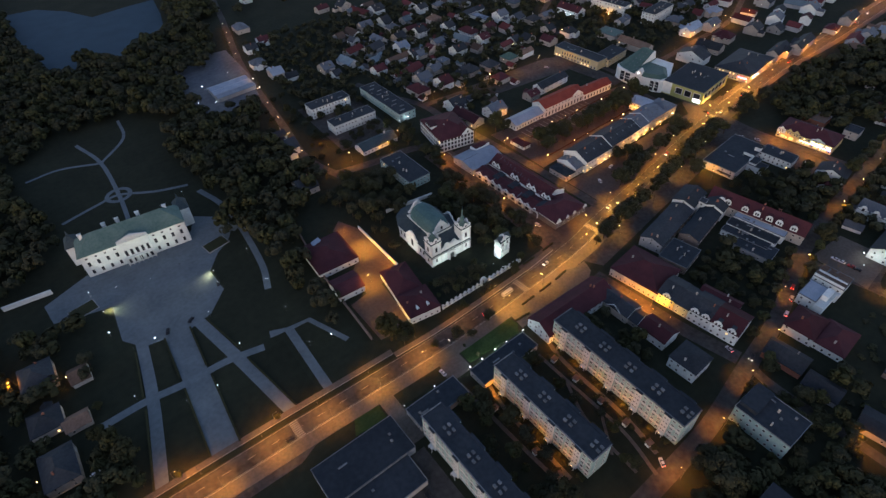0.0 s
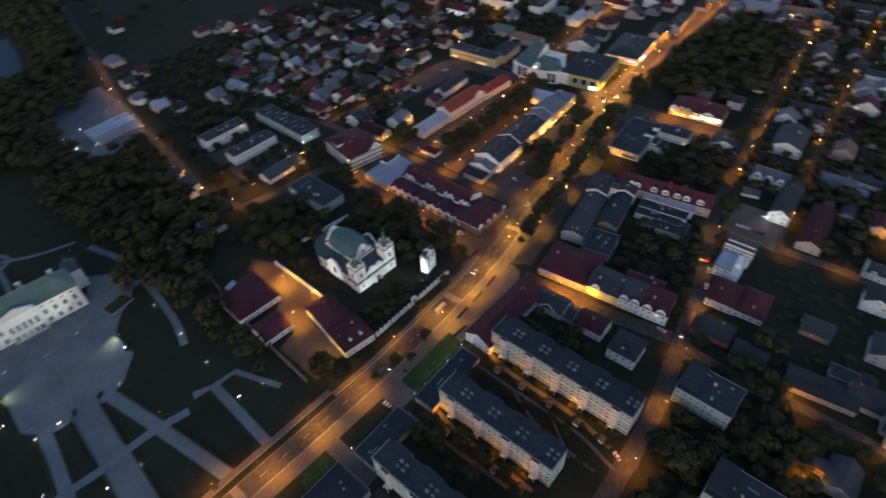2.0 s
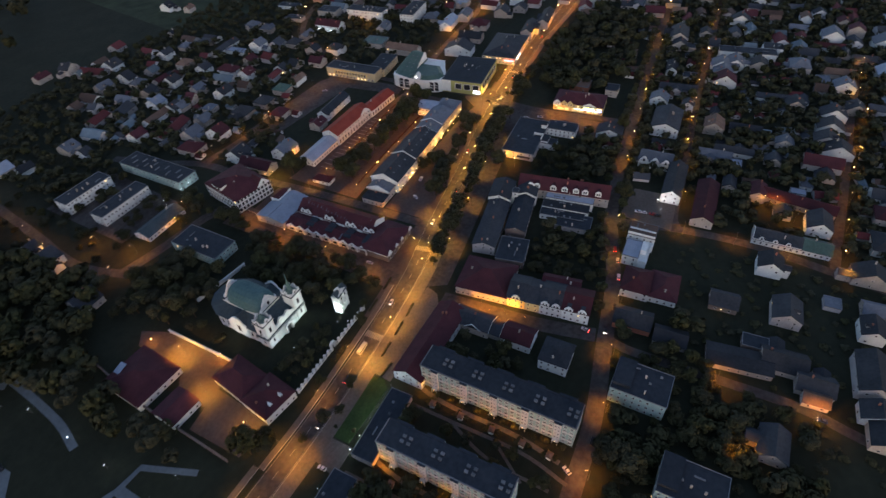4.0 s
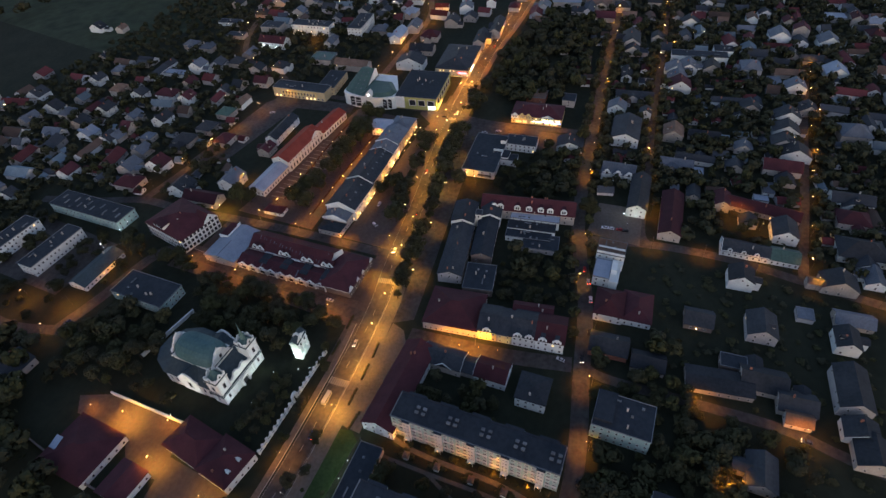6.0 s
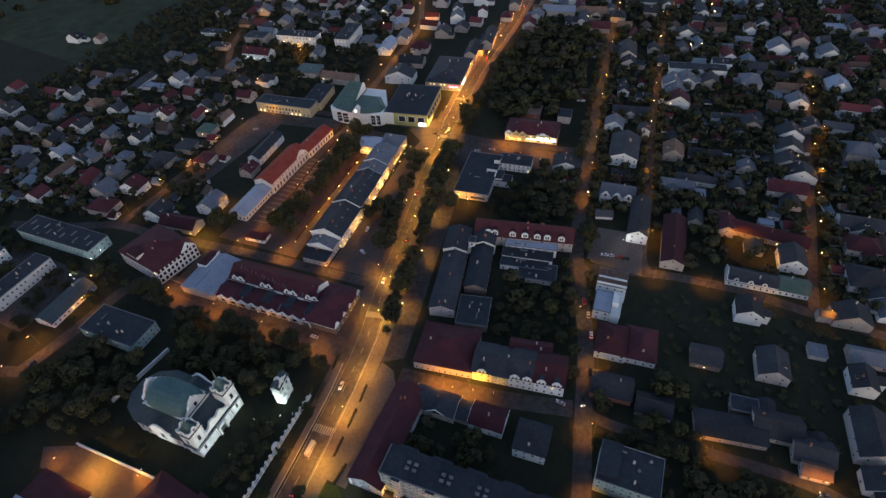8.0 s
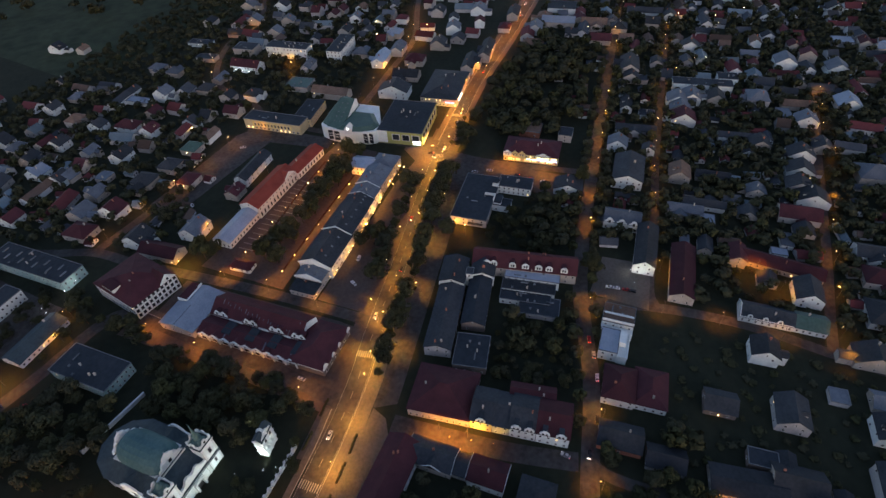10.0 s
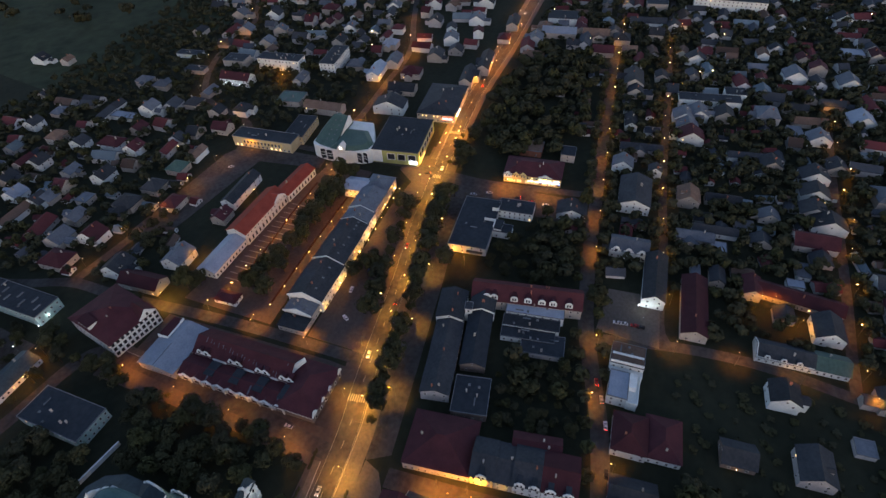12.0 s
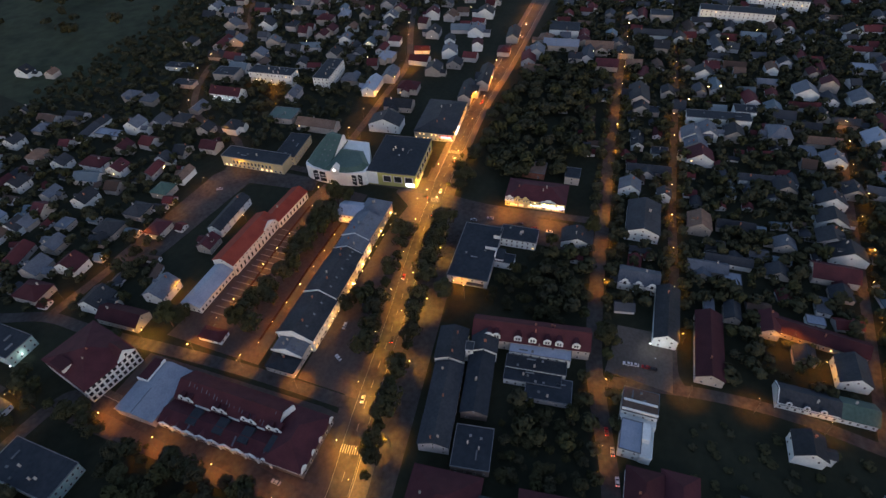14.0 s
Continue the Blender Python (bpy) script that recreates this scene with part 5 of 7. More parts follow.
part("side_block", Geo().box(-4.5, 4.5, -17.5, -12.5, 0, 6.6).box(-4.7, 4.7, -17.7, -12.5, 6.6, 6.85, 1).mesh("side_block", WALL["white"], ROOF["felt"]), market, "white side block")
part("stair_house", Geo().box(13, 17, -12.0, -8.0, 6.2, 9.2).box(12.8, 17.2, -12.2, -7.8, 9.2, 9.5, 1).mesh("stair_house", WALL["white"], ROOF["felt"]), market, "white stair house on the roof")
building("supermarket_annexe", "White two-storey annexe with a dark flat roof", "shop", 398, 126.5, 13, 23, 6, "flat", "felt", "white", 5, chimneys=2, step=3)
shop = building("shop_house", "Lit shop house with a red hipped roof and yellow front", "shop", 443, 126, 22, 40, 7, "hip", "red", "yellow", 6, 4.5, ridge="y", chimneys=3, sides="w", lit=0.5, step=3)
rowhouse = building("dormer_row", "Long terrace with a dark red roof and white dormers", "house", 324, 100, 15, 60, 7.5, "gable", "red", "cream", 10, 5.5, ridge="y", chimneys=4, step=3.6)
GABLET = Geo().facade([(-1.6, 0), (1.6, 0), (1.6, 2.5), (1.2, 2.6), (1.0, 3.2), (0.4, 3.5), (-0.4, 3.5), (-1.0, 3.2), (-1.2, 2.6), (-1.6, 2.5)], -1.25, -0.85).box(-1.4, 1.4, -0.85, 2.8, 0, 2.3, 2).profile([(-0.85, 2.3), (3.4, 2.3), (3.4, 3.0), (-0.85, 3.0)], -0.8, 0.8, 2).box(-0.9, -0.15, -1.33, -1.25, 0.7, 2.2, 1).box(0.15, 0.9, -1.33, -1.25, 0.7, 2.2, 1).mesh("dormer", WALL["white"], GLASS, ROOF["red"])
for y in (-23, -14.5, -8.5, -1, 6.5, 17.5, 21.5):
    part("dormer", GABLET, rowhouse, m=pose(y, 5.9, 7.9, 0, 0, 180) @ Matrix.Diagonal((1.25, 1, 1.15, 1)))
for x, w, c, h in ((315.5, 31, "blue", 6), (307, 30, "grey", 5), (300, 28, "felt", 4)):
    building("workshop", "Long workshop range with a %s roof and white walls" % ROOF_WORDS[c], "workshop", x, 93, 7.4, w, h, "flat", c, "white", 8, chimneys=1, step=4, sides="w")

# ---------------------------------------------------------------- range along the service road
for x, y, l, w, h, c, wa, k in ((303, 136.5, 20, 14.5, 8.5, "grey", "white", "gable"), (277.5, 131, 30, 14, 6.5, "grey", "umber", "gable"), (255.5, 127, 14, 14, 7, "grey", "grey", "gable"), (311, 121, 14, 13, 8, "grey", "white", "gable"), (287, 117, 34, 12.5, 6, "felt", "umber", "gable"), (254.5, 109, 20, 17, 5.5, "felt", "umber", "flat")):
    building("back_house", "Town house with a %s roof beside the service road" % ROOF_WORDS[c], "house", x, y, l, w, h, k, c, wa, 10.5, 2.6 if k == "gable" else 0, 3.2, 4.2, "wsn", 2, group="service road houses", lit=0.04)
building("tower_house", "Narrow white stair house with a dark roof", "house", 303.5, 127, 5, 4, 10, "flat", "grey", "white", 10.5, sides="w", chimneys=0)
building("yard_block", "Low yard workshop with a dark flat roof", "workshop", 296, 84, 13, 22, 3.6, "flat", "felt", "grey", 8, sides="w", chimneys=1)
building("gable_house", "Large pale house with a dark gabled roof", "house", 409, 92, 13, 19, 4.6, "gable", "grey", "white", 8, 3.8, chimneys=3, step=4)
building("town_hall_house", "Long house with a dark roof and pale end wall", "house", 437, 55.5, 31, 20, 7.5, "gable", "grey", "white", 4, 4.0, chimneys=2, step=4)

# ---------------------------------------------------------------- market place
hall = thing("market_hall", "Long market hall with dark red roofs, white dormers and gables", "market hall", pose(217.5, 175.5, 0, 0, 0, 1))
part("wing", body_geo(28.5, 21, 5.4, "box", 0).mesh("wing", WALL["umber"]), hall, m=pose(14.3, 10.5, 0))
part("wing_roof", roof_geo(28.5, 21, 5.4, "hip", 4.4, 0.5).mesh("wing_roof", ROOF["red"]), hall, m=pose(14.3, 10.5, 0))
part("rear_range", body_geo(58, 16, 5.6, "gable", 5.0).mesh("rear_range", WALL["white"]), hall, m=pose(21.3, 50, 0, 0, 0, 90))
part("rear_roof", roof_geo(58, 16, 5.6, "gable", 5.0, 0.4).mesh("rear_roof", ROOF["red"]), hall, m=pose(21.3, 50, 0, 0, 0, 90))
part("front_range", body_geo(58, 12.8, 4.2, "gable", 2.4).mesh("front_range", WALL["grey"]), hall, m=pose(6.6, 50, 0, 0, 0, 90))
part("front_roof", roof_geo(58, 12.8, 4.2, "gable", 2.4, 0.25).mesh("front_roof", ROOF["red"]), hall, m=pose(6.6, 50, 0, 0, 0, 90))
for y0, y1 in ((27, 31), (41, 47), (58, 66)):
    part("parapet", Geo().box(12.7, 13.1, y0, y1, 4.2, 5.9).mesh("parapet", WALL["white"]), hall, "white parapet between the two roofs")
SCROLL = [(-4.2, -0.4), (4.2, -0.4), (4.2, 0.7), (3.6, 1.1), (3.1, 1.9), (2.3, 2.5), (1.5, 2.4), (0.9, 1.7), (0, 1.5), (-0.9, 1.7), (-1.5, 2.4), (-2.3, 2.5), (-3.1, 1.9), (-3.6, 1.1), (-4.2, 0.7)]
TWIN = Geo().facade(SCROLL, -1.3, -0.9)
for x in (-2, 2):
    TWIN.box(x - 0.55, x + 0.55, -1.4, -1.3, 0.4, 1.6, 1).box(x - 1.2, x + 1.2, -0.9, 3, 0, 1.5, 2)
TWIN = TWIN.mesh("dormer", WALL["white"], GLASS, ROOF["red"])
for y in (22, 36, 52.5, 72):
    part("dormer", TWIN, hall, m=pose(14.6, y, 6.0, 0, 0, -90) @ Matrix.Diagonal((1.05, 1, 1.45, 1)))
for i in range(9):
    y = 19.5 + i * 6.9
    part("gable_front", Geo().facade([(-3.3, 3.5), (3.3, 3.5), (3.3, 4.4), (1.9, 4.7), (1.2, 5.6), (0, 6.3), (-1.2, 5.6), (-1.9, 4.7), (-3.3, 4.4)], -0.35, 0.35).box(-0.4, 0.4, -0.42, -0.35, 4.4, 5.3, 1).mesh("gable_front", WALL["white"], GLASS), hall, m=pose(0.1, y, 0, 0, 0, -90))
    part("bay_roof", Geo().facade([(-2.6, 4.2), (2.6, 4.2), (0, 5.9)], 0.35, 6.0).mesh("bay_roof", ROOF["red"]), hall, m=pose(0.1, y, 0, 0, 0, -90))
    part("pillar", Geo().box(-0.4, 0.4, -0.4, 0.4, 0, 3.5).mesh("pillar", WALL["white"]), hall, m=pose(0.0, y - 3.3, 0))
    part("window", WINDOW, hall, m=pose(0.15, y, 0.6, 0, 0, -90) @ Matrix.Diagonal((3.6, 1.4, 2.6, 1)))
for i in range(6):
    part("window", WINDOW, hall, m=pose(3 + i * 4.8, -0.03, 1, 0, 0, 0) @ Matrix.Diagonal((1.6, 1.4, 2.2, 1)))
part("fire_wall", Geo().box(-3.2, 3.2, -0.25, 0.25, 5.5, 9.4).box(-1.5, 3.2, -0.3, 0.3, 9.4, 10.2).mesh("fire_wall", WALL["white"]), hall, "white stepped wall above the hip roof", pose(23.5, 19.5, 0, 0, 0, -30))
part("cornice", Geo().box(-0.5, -0.2, -0.2, 15, 5.0, 5.4).mesh("cornice", WALL["white"]), hall, "white cornice")
for x, k in ((2.2, 1.5), (10.5, 1.0), (17, 1.0), (27.2, 1.2)):
    part("scroll_gable", Geo().facade([(-1.5, 5.0), (1.5, 5.0), (1.5, 5.6), (1.0, 6.0), (0.8, 6.7), (0.3, 7.2), (-0.3, 7.2), (-0.8, 6.7), (-1.0, 6.0), (-1.5, 5.6)], -0.6, -0.2).mesh("scroll_gable", WALL["white"]), hall, "white scrolled street gable", pose(x, 0, 5.0 - 5.0 * k) @ Matrix.Diagonal((k, 1, k, 1)))
for y in (18.6, 33, 47, 62):
    part("flat_bay", Geo().box(3.4, 11.6, y - 2.6, y + 2.6, 4.9, 6.75).mesh("flat_bay", ROOF["felt"]), hall, "dark felted roof bay")
for i in range(22):  # slipped and patched tiles
    y, u = 24 + 52 * ((i * 0.618) % 1), 1.2 + 6.0 * ((i * 0.377) % 1)
    part("roof_patch", Geo().box(-0.9, 0.9, -0.16, 0.16, 0, 0.05).mesh("roof_patch", ROOF["slate"]), hall, m=pose(21.3 - u, y, 5.6 + 5.0 * (1 - u / 8) + 0.25, 0, -32, 0) @ Matrix.Diagonal((0.6 + (i % 3) * 0.4, 1, 1, 1)))
for y in (20.5, 37, 62):
    part("skylight", Geo().box(-2.2, 2.2, -0.4, 0.4, 0, 0.2).mesh("skylight", ROOF["slate"]), hall, m=pose(3.2, y, 5.65, 0, -20.5, 0))
metal = building("metal_hall", "Low hall with a pale blue-grey metal roof", "hall", 229.6, 267.6, 29.5, 22.5, 5, "gable", "blue", "cream", 1, 2.6, chimneys=0, step=5)
part("corner_roof", Geo().box(2.4, 15.2, 5.2, 11.6, 4.8, 7.0).mesh("corner_roof", ROOF["red"]), metal, "dark red roof of the raised corner")
part("fire_wall", Geo().box(2.0, 2.4, 5.2, 11.7, 4.6, 7.6).box(2.0, 15.2, 4.8, 5.2, 4.6, 7.6).box(12.5, 15.3, 4.6, 5.2, 7.6, 8.4).mesh("fire_wall", WALL["white"]), metal, "white angled fire wall above the metal roof")
part("roof_seam", Geo().box(-14.9, -0.5, -0.3, 0.3, 7.55, 7.85).mesh("roof_seam", ROOF["slate"]), metal)
tenement = building("tenement", "Three-storey white tenement with a dark red roof", "tenement", 233.0, 310.8, 29, 37, 10.5, "hip", "red", "white", -11, 5.6, 3.5, 2.9, "sw", 2, skip=0, win=(2.1, 2.7))
part("gable", Geo().facade([(-5.2, 10.3), (5.2, 10.3), (5.2, 10.9), (0, 15.6), (-5.2, 10.9)], -0.4, 0.2).box(-0.6, 0.6, -0.5, -0.4, 11.4, 13.2, 1).mesh("gable", WALL["white"], GLASS), tenement, "white gable over the long front", pose(9.2, -18.5, 0))
part("gable_roof", Geo().facade([(-5.4, 10.4), (5.4, 10.4), (0, 15.3)], 0.2, 11).mesh("gable_roof", ROOF["red"]), tenement, m=pose(9.2, -18.5, 0))
part("dormer", Geo().box(-5, 5, -1.2, 4, 0, 2.4).box(-5.3, 5.3, -1.5, 4.5, 2.4, 2.7, 2).box(-4, -2, -1.28, -1.2, 0.6, 1.9, 1).box(-1, 1, -1.28, -1.2, 0.6, 1.9, 1).box(2, 4, -1.28, -1.2, 0.6, 1.9, 1).mesh("dormer", WALL["white"], GLASS, ROOF["red"]), tenement, "long white dormer", pose(-12.8, 4, 11.5, 0, 0, -90))
redhall = building("red_hall", "Long white market hall with an orange-red roof", "hall", 336, 288, 46, 15, 9, "gable", "scarlet", "white", 0, 3.6, 9, 3.6, "sw", 0, skip=0, win=(1.7, 3.8))
part("wall_gable", Geo().facade([(-6.5, 8.2), (6.5, 8.2), (5.5, 9.6), (2.4, 11.6), (0, 12.6), (-2.4, 11.6), (-5.5, 9.6)], -0.25, 0.25).mesh("wall_gable", WALL["white"]), redhall, "white gable over the long front", pose(15.5, -7.75, 0))
part("gable_roof", Geo().facade([(-6, 9.2), (6, 9.2), (0, 12.3)], 0.25, 7.5).mesh("gable_roof", ROOF["scarlet"]), redhall, m=pose(15.5, -7.75, 0))
for i in range(12):
    part("window", WINDOW, redhall, m=pose(-21 + i * 3.8, -7.52, 6.4) @ Matrix.Diagonal((1.1, 1.4, 1.3, 1)))
building("red_hall", "Lower white market hall with an orange-red roof", "hall", 377, 285, 34, 12, 6, "gable", "scarlet", "white", -2, 3.0, 6, 3.6, "sw", 1, skip=0, win=(1.7, 3.2))
building("low_hall", "Low white hall with a pale metal roof", "hall", 297, 288, 32, 13, 5, "gable", "blue", "white", 1, 3.0, 5, 3.2, "sw", 0, skip=0, win=(1.4, 2.2))
for x, l, w, h, c, wa, k, rise, cy in ((265.5, 9, 16, 4.5, "felt", "cream", "hip", 2.0, 215.5), (274.5, 9, 17, 6.5, "slate", "cream", "gable", 3.2, 216.2), (294, 30, 21, 9, "grey", "white", "gable", 4.6, 217), (322, 26, 20, 9.5, "grey", "cream", "gable", 4.2, 218.5), (341, 12, 19, 9, "grey", "white", "gable", 4.0, 219.7), (353, 12, 18.4, 8.8, "slate", "white", "gable", 3.9, 220.6), (370, 22, 18, 9, "slate", "cream", "gable", 3.6, 222), (390, 17, 17, 8.5, "slate", "cream", "hip", 3.6, 223)):
    mh = building("market_house", "Market house with a %s roof and lit shopfronts" % ROOF_WORDS[c], "house", x, cy, l, w, h, k, c, wa, 2.5, rise, 3.6, 3.0, "sw", 2, group="market houses", lit=0.12, skip=0)
    if x > 280:
        for i in range(int(l / 5)):
            q = (i + 0.5 - int(l / 5) / 2) * 5
            part("shop_window", WINDOW_SHOP if (i + int(x)) % 3 == 0 else WINDOW, mh, "lit shop window" if (i + int(x)) % 3 == 0 else "", pose(q, -w / 2 - 0.12, 0.5) @ Matrix.Diagonal((2.6, 1.4, 2.2, 1)))
        part("lantern", Geo().disc(0, 0, 0, 0.5, 0.16, 0.28, 6).box(-0.06, 0.06, 0, 0.9, 0.5, 0.6, 1).mesh("lantern", BULB, METAL), mh, "bright wall lantern", pose(l * 0.2, -w / 2 - 0.9, 3.2))
        lamp = bpy.data.lights.new("lantern_light", "POINT")
        lamp.energy, lamp.color, lamp.shadow_soft_size = (900 if 315 < x < 360 else 300), AMBER, 0.25
        glow = new("lantern_light", lamp)
        glow.parent, glow.location = mh, (l * 0.2, -w / 2 - 1.6, 3.4)
    if k == "gable":
        part("fire_wall", Geo().profile([(-w / 2 - 0.5, h - 0.2), (w / 2 + 0.5, h - 0.2), (w / 2 + 0.5, h + 0.5), (0, h + rise + 0.75), (-w / 2 - 0.5, h + 0.5)], -l / 2 - 0.56, -l / 2 - 0.16).mesh("fire_wall", WALL["white"]), mh, "white fire wall above the roof")
        for i in range(3):
            part("roof_window", Geo().box(-0.5, 0.5, -0.7, 0.7, 0, 0.12).mesh("roof_window", VENT), mh, m=pose((i - 1) * l * 0.28, -w * 0.22, h + rise * 0.56 + 0.26, math.degrees(math.atan2(rise, w / 2)), 0, 0))
building("market_wing", "White wing with a pale blue-grey metal roof", "house", 386, 238, 14, 16, 7, "gable", "blue", "white", 6, 3.0, ridge="y", chimneys=0, step=3)
building("kiosk", "Small white kiosk with a red hipped roof", "kiosk", 269.5, 263.5, 7.5, 14, 3.4, "hip", "red", "white", 4, 2.4, ridge="y", chimneys=0, step=3)

arcade = thing("round_front_building", "White round-fronted shopping building with a green roof and lit clock", "shop", pose(420, 269, 0, 0, 0, 5))
bow = [(-0.5 - 7 * math.cos(a) + 1.5, 24 * math.sin(a)) for a in [(-90 + 15 * i) * math.pi / 180 for i in range(13)]]
part("wall", Geo().prism(list(reversed([(x, y) for x, y in bow])) + [(8, -24), (36, -12), (36, 10), (16, 24)], 0, 11).mesh("wall", WALL["white"]), arcade)
part("low_roof", Geo().prism([(-4.6, 8), (-6, -2), (-4.4, -12), (0, -21), (8, -23), (24, -12), (24, 8)], 11, 13.6, top=0.72).mesh("low_roof", ROOF["green"]), arcade, "low green sheet-metal roof")
part("steep_roof", Geo().add([(-5.2, 4.5, 11), (-2, 17, 11), (2, 23.5, 11), (16, 25, 11), (34, 22, 11), (34, 4.5, 11), (27, 17, 20.5), (27, 4.5, 20.5), (31, 14, 20)], [(0, 1, 7), (1, 6, 7), (1, 2, 6), (2, 3, 6), (3, 4, 6), (4, 8, 6), (4, 5, 8), (5, 7, 8), (6, 8, 7), (0, 7, 5), (5, 4, 3, 2, 1, 0)]).mesh("steep_roof", ROOF["green"]), arcade, "steep green roof with rows of roof lights")
part("side_gable", Geo().facade([(9, 13.0), (31, 13.0), (29, 19.8), (27, 21), (25.6, 20.4)], 4.05, 4.45).mesh("side_gable", WALL["white"]), arcade, "white sloping side gable")
for i in range(5):
    for j in range(2):
        part("roof_light", Geo().box(-0.5, 0.5, -0.5, 0.5, 0, 0.25).mesh("roof_light", VENT), arcade, m=pose(3 + 4.6 * i, 8.5 + j * 4.5, 13.5 + 1.36 * i, 0, -16, 0))
part("clock_gable", Geo().facade([(-3, 9), (3, 9), (3, 13), (0, 16.5), (-3, 13)], -0.6, 5).mesh("clock_gable", WALL["white"]), arcade, m=pose(-5.6, -2, 0, 0, 0, -90))
part("clock", Geo().disc(0, 0, -0.1, 0.1, 0.9, 0.9, 12).mesh("clock", WHITE_SIGN), arcade, "lit clock face", m=pose(-6.3, -2, 13.2, 0, -90, 0))
for a in (-52, -38, 18, 32):
    t = radians(a)
    part("window_bay", Geo().box(-2.9, 2.9, -0.3, 0.3, 1.6, 9.6).mesh("window_bay", GLASS), arcade, m=pose(1.0 - 7 * math.cos(t), 24 * math.sin(t), 0, 0, 0, -90 + a * 0.35))
    for z in (4.6, 6.9):
        part("transom", Geo().box(-2.4, 2.4, -0.4, 0.2, z, z + 0.5).mesh("transom", WALL["white"]), arcade, m=pose(1.0 - 7 * math.cos(t), 24 * math.sin(t), 0, 0, 0, -90 + a * 0.35))
store = building("department_store", "Department store with lime-yellow panels and a dark flat roof", "shop", 449, 231, 48, 36, 11, "flat", "felt", "lime", 8, sides="", chimneys=3)
part("white_panel", Geo().box(-24.4, -24, 10, 18, 1, 11.2).mesh("white_panel", WALL["white"]), store)
for y in (-13, -5, 3):
    part("window", WINDOW, store, m=pose(-24.05, y, 3.5, 0, 0, -90) @ Matrix.Diagonal((6.4, 1.4, 5.6, 1)))
for i in range(6):
    part("window", WINDOW, store, m=pose(-18 + i * 7, -18.05, 4, 0, 0, 0) @ Matrix.Diagonal((5.4, 1.4, 5, 1)))
part("sign", Geo().box(-24.9, -24.5, -17, -11, 1.6, 4.2).mesh("sign", WHITE_SIGN), store, "lit white sign")
part("glass_front", Geo().box(-22, -6, -18.5, -18.2, 0.4, 2.6).mesh("glass_front", SHOP), store, "lit shop windows")
cinema = building("cinema", "Cream cinema with a dark flat roof and relief panels", "cinema", 418, 337, 14, 52, 8.5, "flat", "felt", "ochre", 4, sides="", chimneys=1)
part("frieze", Geo().box(-7.4, -7.0, -18, 18, 3.2, 7.2).mesh("frieze", WALL["yellow"]), cinema, "ochre relief frieze")
windows(cinema, -7.45, 17, -7.45, -17, 11, [3.7], 1.8, 2.8)
windows(cinema, -7.02, 25, -7.02, -25, 13, [0.5], 1.8, 2.0, lit=0.15)
building("cinema_hall", "Rear cinema hall with a dark flat roof", "cinema", 441, 319, 32, 16, 7, "flat", "felt", "ochre", 8, chimneys=0, step=4)
corner = building("corner_shop_house", "Lit corner shop house with a dark hipped roof", "shop", 516, 224, 52, 32, 7, "hip", "grey", "cream", 7, 5, chimneys=4, lit=0.5, step=3, sides="ws")
part("sign", Geo().box(-26.6, -26.1, -14, -6, 3.4, 4.4).mesh("sign", RED_SIGN), corner, "lit red shop sign")
part("sign", Geo().box(-20, -8, -16.6, -16.1, 3.4, 4.2).mesh("sign", WHITE_SIGN), corner, "lit white shop sign")
for i in range(6):
    part("shopfront", WINDOW_SHOP, shop, m=pose(-15 + i * 6, 11.08, 0.7, 0, 0, 180) @ Matrix.Diagonal((3.6, 1.4, 2.4, 1)))
part("sign", Geo().box(-19.5, -6, 11.1, 11.5, 3.0, 3.35).mesh("sign", BLUE_SIGN), shop, "lit blue shop sign")
part("sign", Geo().box(-6, 3, 11.1, 11.5, 3.0, 3.2).mesh("sign", WHITE_SIGN), shop, "lit white shop sign")
part("sign", Geo().box(-13, -5, 11.4, 11.7, 4.7, 5.3).mesh("sign", YELLOW_SIGN), shop, "lit yellow shop sign")
part("sign", Geo().box(-18.5, -16, 11.1, 11.5, 4.6, 5.2).mesh("sign", WHITE_SIGN), shop, "small lit white sign")
SHOP_GABLE = [(-1.0, 4.2), (1.0, 4.2), (1.0, 7.2), (0.8, 7.8), (0.45, 8.3), (0.3, 9.4), (0, 9.8), (-0.3, 9.4), (-0.45, 8.3), (-0.8, 7.8), (-1.0, 7.2)]
for x, w, wall in ((17.2, 3.0, "white"), (11.5, 2.6, "yellow"), (6.5, 2.6, "yellow"), (-9, 5.0, "white")):
    part("wall_gable", Geo().facade([(a * w, b if b < 7 else 7 + (b - 7) * 0.8) for a, b in SHOP_GABLE], 11.05, 11.4).mesh("wall_gable", WALL[wall]), shop, "shaped gable over the lit shop front", pose(x, 0, 0))
    for dx in (-0.9, 0.9):
        part("window", WINDOW, shop, m=pose(x + dx, 11.42, 5.2, 0, 0, 180) @ Matrix.Diagonal((0.9, 1.4, 1.3, 1)))

# ---------------------------------------------------------------- town north of the church
building("flat_block", "Office building with a dark flat roof and pale walls", "office", 178, 290.5, 18, 38, 7, "flat", "felt", "panel", 0, chimneys=3, step=3, sides="ws")
building("long_cottage", "Long low white house with a dark grey roof", "house", 183, 338, 32, 13, 3.8, "gable", "lead", "white", 2, 3.2, chimneys=1, step=3)
slab("block_yard", [(158, 348), (206, 346), (212, 430), (160, 432)], 0.06, ASPHALT, "Dark asphalt yard between the blocks", "pavement")
building("flat_block", "Three-storey block with pale walls and a dark flat roof", "block of flats", 182, 414, 37, 13, 9, "flat", "felt", "white", 0, chimneys=3, step=3)
building("flat_block", "Three-storey block with pale walls and a dark flat roof", "block of flats", 185, 378.5, 39, 12.5, 8, "flat", "felt", "white", 0, chimneys=3, step=3)
